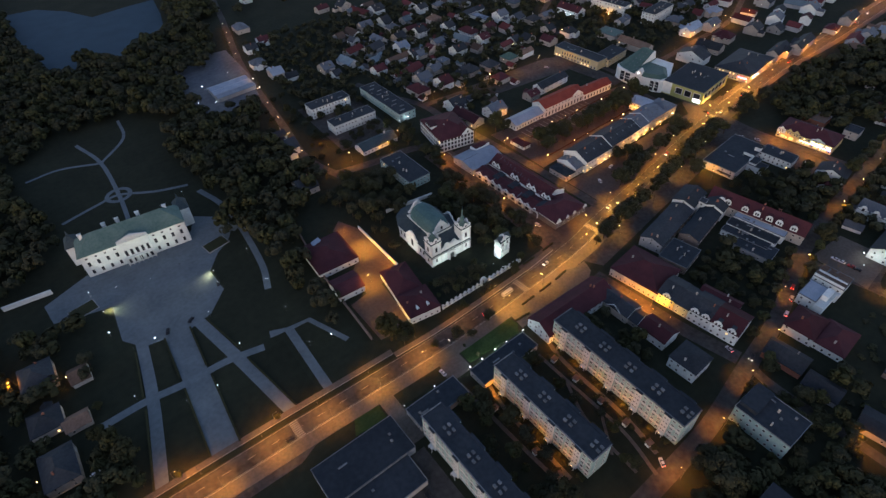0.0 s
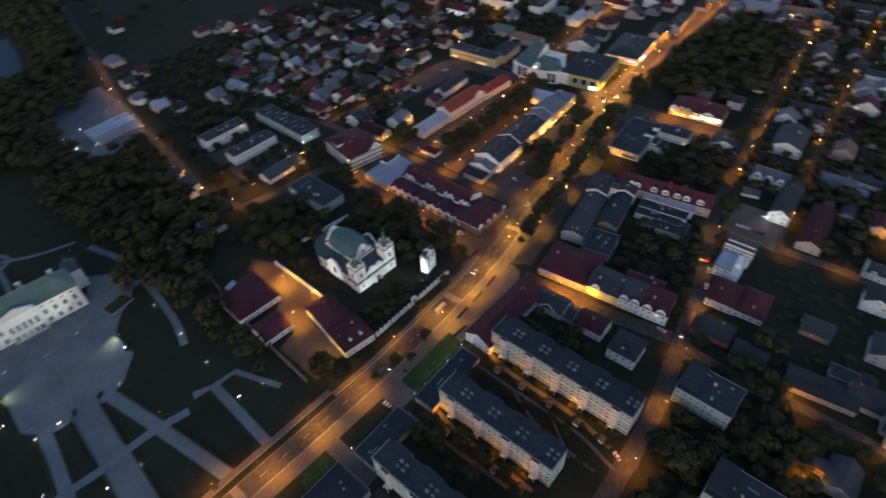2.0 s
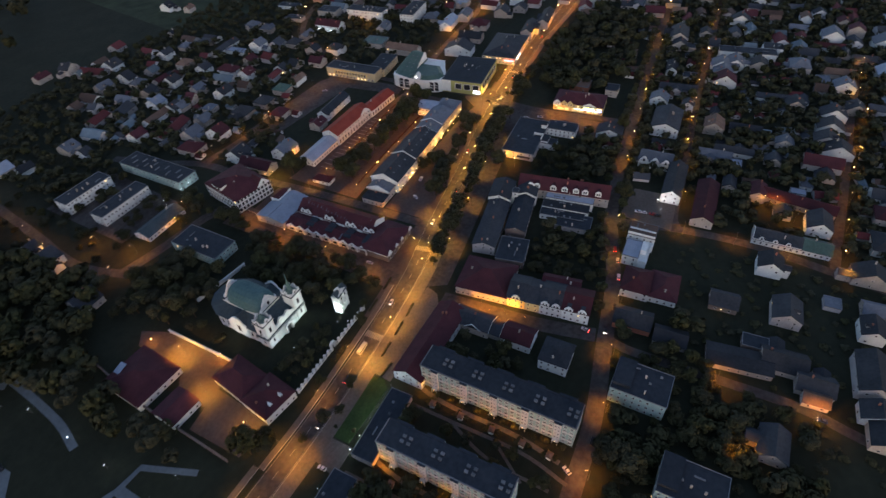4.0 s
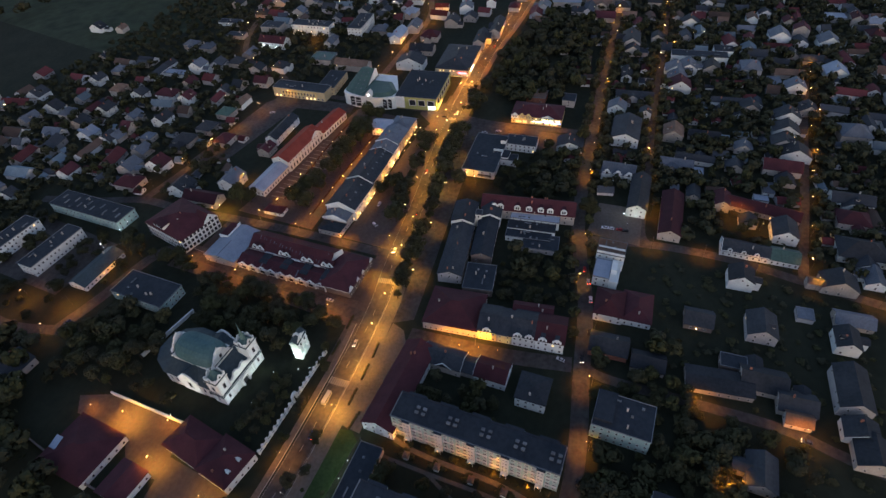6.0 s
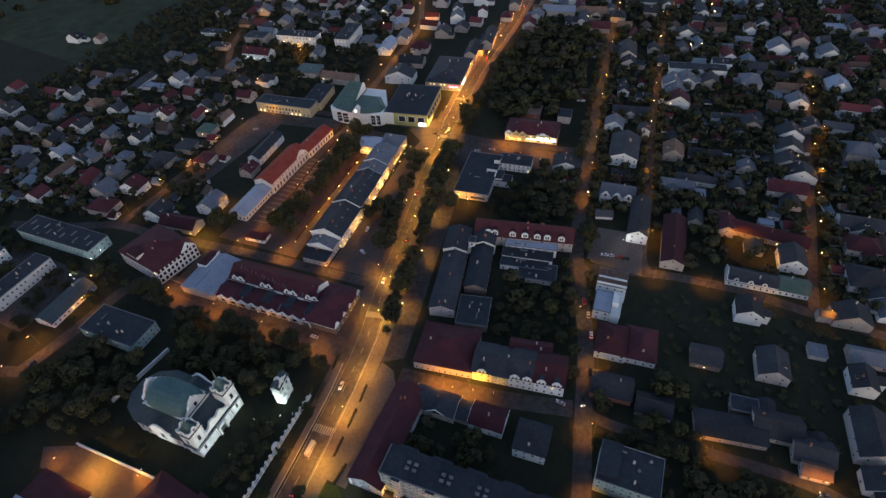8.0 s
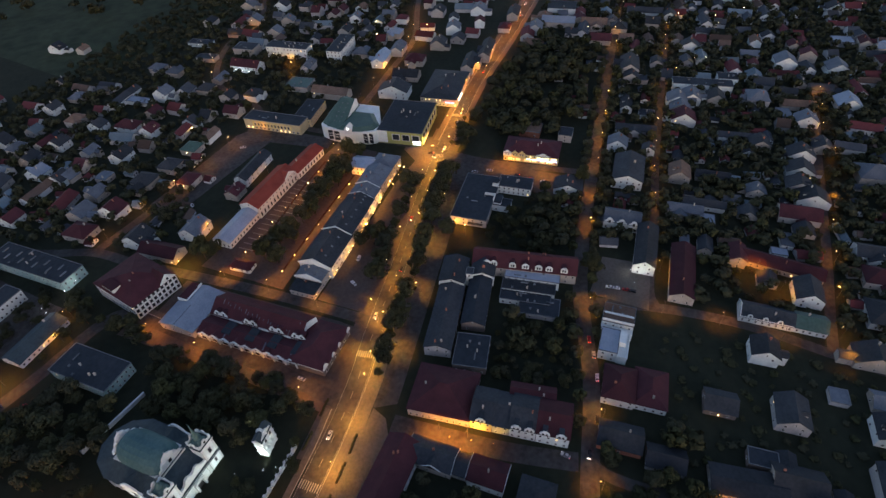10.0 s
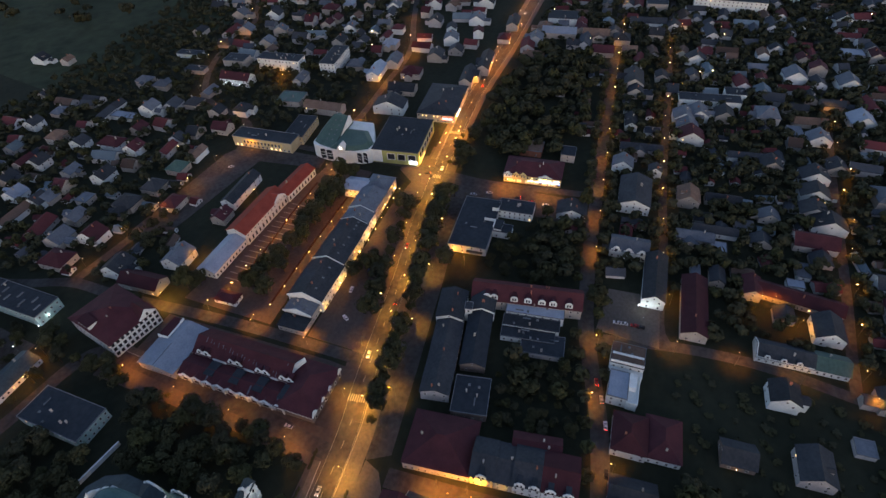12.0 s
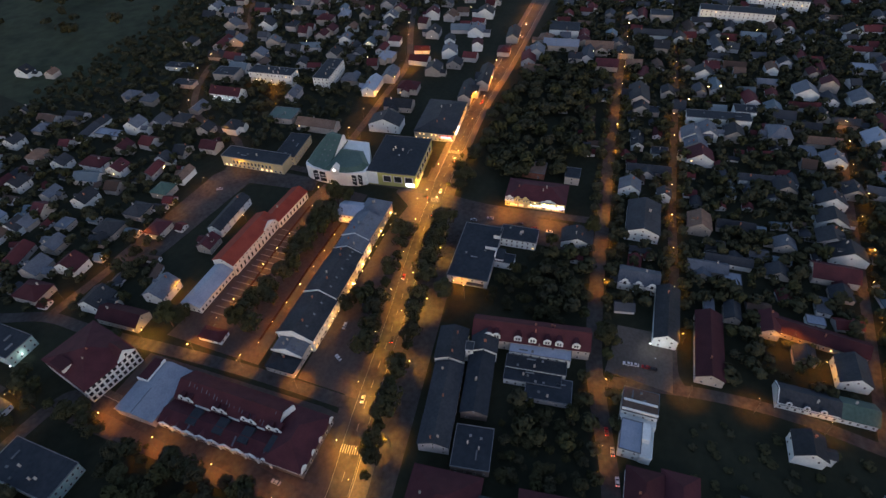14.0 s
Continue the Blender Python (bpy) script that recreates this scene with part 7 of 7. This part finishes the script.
lamps([(232, 148), (253, 151), (316, 161), (370, 171), (400, 176)], 42, 12, -4.6, 0.6, 130, AMBER)
for x, y, a in ((235.5, 155.4, 14), (261, 160.4, 12), (287.8, 164.6, 11), (315, 168.5, 11), (343.5, 173.8, 12), (367, 178, 11), (390.7, 182, 11), (414, 186, 11), (434.5, 187.8, 9), (470.5, 191.5, 6)):
    street_lamp(x, y, a + 90, 1.5 if x > 380 else 0.95, cone=130, colour=AMBER)
lamps(MAIN[6:12], 31, 20, 7.0, 0.5, 136, AMBER)
lamps(MAIN[11:15], 32, 8, 6.4, 0.65)
lamps(MAIN[11:14], 40, 20, -6.4, 0.5)
lamps([(60, 29), (126, 31), (170, 33), (212, 40), (259, 48), (296, 59), (322, 66), (369, 73), (429, 79), (531, 89), (626, 97), (801, 112)][2:], 34, 4, -5.0, 0.44, 126)
lamps([(60, 29), (126, 31), (168, 33)], 34, 12, -5.0, 0.5)
lamps(THIRD[:7], 32, 30, 3.6, 0.22)
lamps(FOURTH[:6], 30, 12, -3.6, 0.2)
lamps(CROSS[:6], 30, 14, -4.2, 0.3, 124)
lamps(YARD_LANE[:5], 44, 60, -3.4, 0.42)
lamps(CHURCH_STREET[:4], 34, 20, 8.0, 0.42)
lamps(PARK_STREET[:5], 30, 10, 4.0, 0.18)
lamps(NORTH_STREET[:5], 30, 16, 4.0, 0.24)
lamps(HILL_STREET[:6], 32, 30, 4.0, 0.18)
lamps(BACK_STREET[:5], 31, 20, 4.0, 0.3)
for x, y in ((257, 203), (258, 237), (258, 268)):
    street_lamp(x, y, 10, 0.5, 2, cone=118)
for x, y, p in ((211.5, 96, 0.95), (209.5, 109, 0.85), (203, 334, 0.2), (156, 330.5, 0.6), (151, 361, 0.4), (368, -15.5, 0.25), (367.5, -27, 0.3), (188, 325, 0.25), (293, 306, 0.3), (357, 304, 0.2), (358, -30, 0.3), (180, -27, 0.14), (183, -33, 0.14), (341, 143, 0.12), (-82, 262, 0.4),
                (424, 140, 0.9), (424, 112, 0.8), (497, 377, 0.7), (514, 382, 0.6), (528, 395, 0.5), (526, 410, 0.5), (541, 293, 0.7), (473, 277, 0.6), (600, 291, 0.6), (632, 289, 0.5), (400, 271, 0.4)):
    street_lamp(x, y, 180, p)
for x, y, p in ((116.5, 219, 1.6), (109, 262, 0.9)):
    post_lamp(x, y, power=p)
for x, y in ((-61, 252), (-66, 223), (349, 153), (347, 146)):
    post_lamp(x, y, power=0.3 if x < 0 else 1.0)
for x in range(272, 400, 15):
    post_lamp(x, 236 + (x - 272) * 0.03, power=0.7)
    post_lamp(x + 7, 268, power=0.7)
for x in range(284, 396, 11):
    post_lamp(x, 204.5 + (x - 284) * 0.05, power=0.12)
for x, y in ((-17, 249), (-38, 309), (51, 319), (51, 284), (50, 252), (26, 268), (13, 248), (-36, 269), (-28, 249), (49, 224), (48, 193), (18, 216), (-1, 198), (-16, 199), (-36, 218), (39, 373), (60, 190), (66, 129), (84, 129), (44, 129)):
    post_lamp(x, y, True, 0.35)
for x, y in ((94.7, 519.5), (109, 526), (138.6, 537.2), (108, 488), (150, 488.5), (153, 509.6), (95.3, 496.6)):
    post_lamp(x, y, True, 2.5)
for x, y in ((105, 126.3), (112.6, 126.4), (122, 126.6), (130, 126.8), (141.8, 127)):
    post_lamp(x, y, True, 4.5)


def floodlight(x, y, tx, ty, tz, power, colour, spread=70):
    root = thing("floodlight", "Small ground floodlight washing the walls with white light", "floodlight", pose(x, y, 0.0), "floodlights")
    part("housing", Geo().box(-0.3, 0.3, -0.3, 0.3, 0, 0.5).mesh("housing", METAL), root)
    part("lens", Geo().box(-0.12, 0.12, -0.12, 0.12, 0.5, 0.56).mesh("lens", WHITE_SIGN if colour[2] > 0.5 else LIT), root)
    d = bpy.data.lights.new("flood_light", "SPOT")
    d.energy, d.color, d.spot_size, d.spot_blend, d.shadow_soft_size = power, colour, radians(spread), 0.6, 0.3
    ob = new("flood_light", d)
    ob.parent = root
    ob.matrix_basis = look((0, 0, 0.9), (tx - x, ty - y, tz))
    return root


FLOOD = (0.9, 1.0, 0.92)
for a in ((28, 283, 14, 276, 0, 16000, (1.0, 0.98, 0.6)), (-35, 291, -21, 284, 0, 16000, (1.0, 0.98, 0.6)), (13, 303, 12, 324, 14, 6000, FLOOD, 64), (-24, 307, -22, 326, 14, 6000, FLOOD, 64), (-5, 301, -4, 322, 14, 6000, FLOOD, 64),
          (210.5, 94, 217, 93, 3.5, 8000, (1.0, 0.6, 0.1)), (212.5, 84, 218.5, 83, 3.5, 2500, (1.0, 0.6, 0.1)), (208.5, 104, 215, 104, 3, 1800, (1.0, 0.5, 0.08)),
          (140, 188, 142, 200, 9, 4600, FLOOD, 100), (159, 188, 157, 200, 9, 4600, FLOOD, 100), (168, 172, 174, 180, 7, 5000, FLOOD), (165, 177, 173, 180.5, 5, 11000, FLOOD), (120, 222, 136, 222, 8, 4200, FLOOD), (334, 37, 342.5, 34.8, 6, 4500, WHITE_LED), (200, 352, 214, 354, 6, 800, WHITE_LED), (503, 199, 506, 207, 4, 7000, (1.0, 0.72, 0.16)), (488, 205, 489, 214, 4, 5000, (1.0, 0.72, 0.16))):
    floodlight(*a)

HEDGE = Geo()
for i in range(26):
    HEDGE.disc(-4.6 + i * 0.37, random.uniform(-0.25, 0.25), 0, random.uniform(0.7, 1.0), random.uniform(0.5, 0.75), random.uniform(0.3, 0.5), 6)
HEDGE = HEDGE.mesh("hedge", LEAF[0])
for x, y, a in ((161, 142.4, 4), (176, 143.4, 5), (190, 144.6, 8), (150, 135.5, -4), (184, 165.5, 4), (202, 167, 6)):
    base("hedge", HEDGE, "Low dark clipped hedge beside the pavement", "hedge", pose(x, y, 0.17 if y < 150 else 0, 0, 0, a), "hedges")
BENCH = Geo().box(-1, 1, -0.25, 0.25, 0.42, 0.5).box(-0.9, -0.75, -0.2, 0.2, 0, 0.42).box(0.75, 0.9, -0.2, 0.2, 0, 0.42).box(-1, 1, 0.22, 0.3, 0.5, 0.95).mesh("bench", METAL)
for x in range(276, 398, 5):
    base("bench", BENCH, "Dark slatted bench on the promenade", "bench", pose(x, 268.5 + (x % 3) * 0.4, 0.15), "promenade benches")
for x, y in ((491, 417), (491, 425), (491, 433), (200, 353), (215.2, 352), (223.5, 352.6), (340, 41)):
    post_lamp(x, y, True, 3.0 if x < 300 else 5.0 if y < 100 else 1.5)
# shrubs and entrance lamps along the flats
for x0, ya, yb, st in ((149.2, 112, 42, 5), (107, 110, 54, 4)):
    for i in range(st):
        c = ya - 3 - (i + 0.5) * (ya - yb) / st
        for dy in (-5.2, -3.6, 2.8, 4.6):
            bush(x0 + random.uniform(-0.6, 0.6), c + dy, random.uniform(0.9, 1.3), random.randint(0, 1))
SHELTER = Geo().box(-1.4, 1.4, -1.1, 1.1, 0, 2.3).mesh("wall", WALL["white"]), Geo().prism([(-1.8, -1.5), (1.8, -1.5), (1.8, 1.5), (-1.8, 1.5)], 2.3, 3.1, top=0.3).mesh("roof", ROOF["brown"])
for x, ys in ((142.6, (104, 89, 73, 58, 45)), (100, (102, 74, 60))):
    for y in ys:
        h = thing("bin_shelter", "Small pale bin shelter with a brown hipped roof", "shelter", pose(x, y, 0, 0, 0, random.uniform(-8, 8)), "bin shelters")
        part("wall", SHELTER[0], h)
        part("roof", SHELTER[1], h)
        for dx, dy in ((-0.4, 2.6), (0.5, -2.6), (1.9, 1.6)):
            bush(x + dx, y + dy, random.uniform(1.0, 1.5), random.randint(0, 1))

# ---------------------------------------------------------------- cars
for x, y, a, on in ((15, 150, 0, 0), (110, 148, 178, 1), (136, 150.5, 3, 1), (190, 157, 188, 1), (300, 170, 10, 1), (262, 168.5, 190, 1), (345, 183, 190, 1), (405, 188, 12, 1), (418, 196, 190, 1), (421, 200, 100, 1), (430, 192, 190, 1), (428, 214, 98, 1), (470, 196, 6, 1), (560, 203, 2, 1), (700, 205, 2, 1), (735, 210, 182, 1), (655, 480, 30, 1),
                    (212, 186, 88, 0), (280, 192, 60, 0), (300, 199, 10, 0), (318, 196, 15, 0), (330, 190, 12, 0), (218, 52, 80, 1), (222, 42, 190, 1), (326, 50, 95, 0), (326.5, 46.5, 95, 0), (327, 41, 95, 0), (327, 37.5, 95, 0), (412, 110, 95, 0), (412, 120, 95, 0), (414, 130, 95, 1), (413, 150, 95, 0), (408, 160, 95, 0),
                    (263, 46, 12, 1), (276, 50, 14, 1), (285, 54, 16, 1), (240, 42, 10, 0), (158, 30, 2, 0), (140, 36, 60, 1), (50, 88, 90, 0), (50, 80, 90, 0), (54, 70, 90, 0), (93, 134, 90, 0), (3, 252, 40, 0), (-10, 252, 70, 0), (26, 270, 80, 0), (-62, 190, 20, 0), (150, 310, 170, 0), (213, -60, 95, 1), (145, 322, 160, 0), (330, 355, 175, 0), (382, 346, 120, 0)):
    car(x, y, a, on=bool(on))
bus = thing("minibus", "Silver grey minibus with dark windows on the main street", "minibus", pose(155.3, 153.8, 0.08, 0, 0, 182))
part("body", Geo().profile([(-1.05, 0.4), (1.05, 0.4), (1.05, 2.3), (0.95, 2.6), (-0.95, 2.6), (-1.05, 2.3)], -3.6, 3.6).mesh("body", CAR_PAINT[0]), bus)
part("window_band", Geo().box(-3.3, 3.4, -1.07, 1.07, 1.4, 2.15).mesh("window_band", GLASS), bus)
for sx in (-2.3, 2.3):
    for sy in (-0.95, 0.95):
        part("wheel", WHEEL, bus, m=pose(sx, sy, 0.4) @ Matrix.Diagonal((1.25, 1.25, 1.25, 1)))

# ---------------------------------------------------------------- trees
STREET_TREES = [(x, y) for x, y, a in along([(222, 159), (253, 165), (316, 175), (370, 185), (405, 190)], 8.0, 2, -11.2)] + [(x, y) for x, y, a in along([(290, 171), (330, 178), (390, 188)], 11.5, 0, 9.6)]
for x, y in STREET_TREES:
    tree(x + random.uniform(-1, 1), y + random.uniform(-1.2, 1.2), random.uniform(0.95, 1.4), random.choice((0, 2, 2, 4)), "street trees")
for x, y, s in ((88, 161, 0.9), (100, 150, 0.45), (112, 146, 0.8), (120, 143, 0.5), (130, 160, 0.6), (148, 163, 0.6), (90, 163, 1.2), (84, 168, 1.7), (374, 174.5, 1.5), (378, 176, 1.3), (339, 155, 1.3), (446, 179, 1.4), (456, 187, 1.1), (481, 184, 1.1), (378, 200, 1.2), (312, 187, 1.2), (318, 195, 1.4), (-52, 246, 0.8), (-50, 256, 0.9), (-52, 224, 0.8), (-55, 206, 0.9), (-50, 196, 1.2), (-47, 186, 1.3), (-52, 178, 1.3), (-46, 170, 1.1), (-58, 188, 1.2), (-60, 176, 1.1), (143, 162.5, 0.6), (129, 161.5, 0.55), (171, 164.5, 0.6), (133, 146, 0.75), (136, 147, 0.6), (205, 287, 1.0), (206, 313, 1.0), (204.8, 300.4, 1.1), (212, 329, 0.8), (209, 294, 1.1), (203, 280, 0.9), (208, 302, 0.9), (204, 264, 0.6), (205, 252, 0.5), (196, 172, 0.9), (203, 205, 0.8), (204, 196, 0.7), (320, 200, 1.35), (328, 197, 1.2), (312, 203, 1.1), (247, 312, 1.2), (268, 291, 1.5), (273, 287, 1.2),
                (180, 169, 0.6), (170, 163, 0.6), (334, 62, 1.3), (341, 66, 1.2), (418, 84, 1.3), (436, 180, 1.0), (444, 184, 1.2), (452, 184, 1.1), (396, 178, 1.3), (402, 172, 1.2), (388, 174, 1.3)):
    tree(x, y, s, group="street trees")
for x, y, s in ((15.4, 162.6, 0.62), (-31.8, 164, 0.62), (90.6, 164.6, 0.5), (237.6, 156.2, 0.7), (290, 165.3, 0.72), (345.6, 174.4, 0.7), (392.8, 182.6, 0.7), (436.6, 188.4, 0.7), (472.6, 191, 0.7), (112, 140, 0.35), (114, 131, 0.4)):
    tree(x, y, s, 4, "street trees")
for area, gap, sc in (([(274, 244), (400, 247), (400, 259), (274, 258)], 6.2, 1.2), ([(121, 171), (160, 171), (158, 183), (136, 187), (122, 192)], 6.0, 0.62), ([(121, 222), (131, 222), (133, 248), (121, 250)], 9, 0.7), ([(168, 190), (204, 178), (206, 268), (190, 268), (168, 240)], 7.5, 1.0), ([(118, 262), (136, 250), (166, 252), (166, 305), (112, 310)], 8.5, 1.0),
                      ([(208, 336), (222, 340), (214, 348), (206, 344)], 7, 0.9), ([(150, 395), (206, 395), (206, 403), (150, 403)], 8, 0.8), ([(196, 312), (212, 322), (208, 334), (160, 330), (160, 324)], 8, 0.8), ([(125, 40), (136, 40), (136, 112), (125, 112)], 10, 0.75), ([(80, 45), (105, 45), (107, 110), (80, 112)], 9, 0.9), ([(168, 70), (184, 70), (186, 112), (168, 112)], 8, 0.85), ([(150, 0), (180, 2), (180, 27), (140, 27)], 8, 1.1), ([(95, -20), (140, -20), (140, 22), (95, 22)], 9, 1.0), ([(222, 5), (248, -5), (248, 22), (222, 26)], 8.5, 1.1), ([(160, -60), (208, -60), (208, -5), (176, -2)], 10, 1.1),
                      ([(256, 66), (296, 74), (284, 100), (258, 96)], 15, 0.6), ([(342, 76), (420, 88), (420, 104), (396, 108), (360, 112), (342, 100)], 9, 1.05), ([(340, -10), (380, -25), (450, 0), (440, 24), (352, 4)], 13, 0.8), ([(350, -60), (440, -62), (440, -20), (350, -26)], 14, 0.7)):
    for x, y in scatter(area, gap, int(gap * 10 + len(area)), lambda x, y: not on_way(x, y, 6) and not built_on(x, y, 2.5)):
        tree(x, y, sc * random.uniform(0.75, 1.2))
wood("park_wood", "Dark dense trees of the palace park", scatter([(46, 300), (62, 300), (62, 262), (56, 215), (70, 182), (74, 236), (84, 290), (108, 300), (130, 322), (122, 360), (120, 410), (142, 470), (92, 468), (98, 560), (140, 578), (165, 660), (150, 700), (66, 648), (52, 660), (40, 692), (24, 652), (8, 640), (-10, 740), (-20, 1000), (-170, 1000), (-170, 330), (-90, 330), (-40, 352), (-48, 400), (-60, 480), (-20, 520), (40, 520), (62, 480), (50, 420), (60, 375)], 9.8, 5,
                                                                 lambda x, y: not on_way(x, y, 6) and math.hypot(x - 2, y - 405) > 24 and not (-50 < x < 56 and 340 < y < 372)), (0.9, 1.45))
wood("park_wood", "Dark trees at the edge of the palace park", scatter([(-150, 165), (-58, 166), (-46, 205), (-62, 214), (-62, 262), (-44, 290), (-58, 300), (-100, 296), (-150, 330)], 9, 6, lambda x, y: all((x - a) ** 2 + (y - b) ** 2 > 13 ** 2 for a, b in TAKEN)), (0.7, 1.2))
wood("town_park", "Dark dense trees of the town park", scatter([(470, 120), (500, 100), (640, 110), (650, 165), (610, 180), (560, 190), (470, 185), (455, 160)], 10, 7), (0.8, 1.35))
wood("lane_trees", "Dark garden trees between the lanes and offices", scatter([(120, -62), (212, -62), (214, 10), (228, 40), (204, 46), (176, 30), (146, 26), (126, 22)], 8, 23, lambda x, y: not on_way(x, y, 5.5) and not built_on(x, y, 2.0)) + scatter([(208, -12), (226, -12), (226, 24), (208, 24)], 6, 24, lambda x, y: not built_on(x, y, 1.5)), (0.45, 0.95), fine=True)
wood("lane_trees", "Dark trees behind the supermarket", scatter([(336, 84), (396, 92), (392, 118), (348, 134), (338, 122)], 7.5, 25, lambda x, y: not on_way(x, y, 6) and not built_on(x, y, 2.0)), (0.5, 0.95), fine=True)
wood("block_trees", "Dark trees round the northern blocks", [q for i, q in enumerate(scatter([(100, 318), (130, 330), (150, 338), (216, 334), (216, 470), (150, 470), (112, 400)], 9, 26, lambda x, y: not on_way(x, y, 6) and not built_on(x, y, 2.2))) if i % 5 < 3], (0.45, 0.85), fine=True)
wood("street_trees", "Dark trees lining the side streets", [(x, y) for o in (-6.2, 6.2) for x, y, a in along([(226, 42), (259, 48), (296, 59), (322, 66), (369, 73), (429, 79), (531, 89), (626, 97)], 13, 4 + o, o) if not built_on(x, y, 1.5)] + [(x, y) for o in (-4.8, 4.8) for x, y, a in along([(372, 31), (393, 32), (455, 38), (537, 43), (609, 47), (753, 56)], 15, 6 + o, o) if not built_on(x, y, 1.0)] + [(x, y) for o in (-5, 5) for x, y, a in along([(347, -64), (383, -66), (435, -68), (521, -71), (626, -76)], 17, 6 + o, o) if not built_on(x, y, 1.0)], (0.5, 0.9))
wood("courtyard_trees", "Dark overgrown trees in the courtyard behind the terraces", scatter([(234, 62), (262, 56), (300, 68), (294, 78), (289, 100), (268, 104), (264, 98), (246, 97), (238, 88)], 6, 21, lambda x, y: not on_way(x, y, 7) and not built_on(x, y, 2.0)), (0.4, 0.75), fine=True)
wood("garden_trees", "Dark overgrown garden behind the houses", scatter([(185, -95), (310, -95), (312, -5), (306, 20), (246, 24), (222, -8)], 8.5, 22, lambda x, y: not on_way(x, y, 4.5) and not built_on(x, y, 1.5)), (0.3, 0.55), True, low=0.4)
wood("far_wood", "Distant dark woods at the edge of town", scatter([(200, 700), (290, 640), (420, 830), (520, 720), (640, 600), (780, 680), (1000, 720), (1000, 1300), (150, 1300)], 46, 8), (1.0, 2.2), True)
wood("lake_wood", "Dark trees round the lake", scatter([(66, 640), (160, 690), (190, 700), (260, 1000), (160, 1000), (160, 820), (134, 700)], 9, 9, lambda x, y: not on_way(x, y, 6)), (0.9, 1.5))
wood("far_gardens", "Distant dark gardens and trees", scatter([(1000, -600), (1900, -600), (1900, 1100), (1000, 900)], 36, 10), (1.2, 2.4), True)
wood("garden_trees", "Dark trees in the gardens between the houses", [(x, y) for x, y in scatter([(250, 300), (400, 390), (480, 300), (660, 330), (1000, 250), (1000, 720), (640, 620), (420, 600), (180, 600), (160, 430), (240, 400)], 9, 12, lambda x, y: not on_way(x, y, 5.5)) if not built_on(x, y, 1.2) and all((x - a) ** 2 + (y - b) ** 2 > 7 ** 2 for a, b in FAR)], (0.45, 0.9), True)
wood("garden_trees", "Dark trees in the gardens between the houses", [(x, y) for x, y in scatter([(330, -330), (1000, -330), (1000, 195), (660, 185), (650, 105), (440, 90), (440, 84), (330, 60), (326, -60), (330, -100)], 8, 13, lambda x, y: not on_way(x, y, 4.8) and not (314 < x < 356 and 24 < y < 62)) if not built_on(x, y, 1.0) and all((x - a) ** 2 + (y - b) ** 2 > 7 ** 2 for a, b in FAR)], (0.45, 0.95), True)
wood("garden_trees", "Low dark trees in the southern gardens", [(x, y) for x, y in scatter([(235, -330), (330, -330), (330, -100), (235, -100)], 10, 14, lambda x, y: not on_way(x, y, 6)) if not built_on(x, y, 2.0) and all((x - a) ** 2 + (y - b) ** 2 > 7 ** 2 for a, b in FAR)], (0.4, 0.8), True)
if OVERFLOW:
    wood("garden_trees", "Dark garden trees behind the terraces", OVERFLOW, (0.7, 1.1))
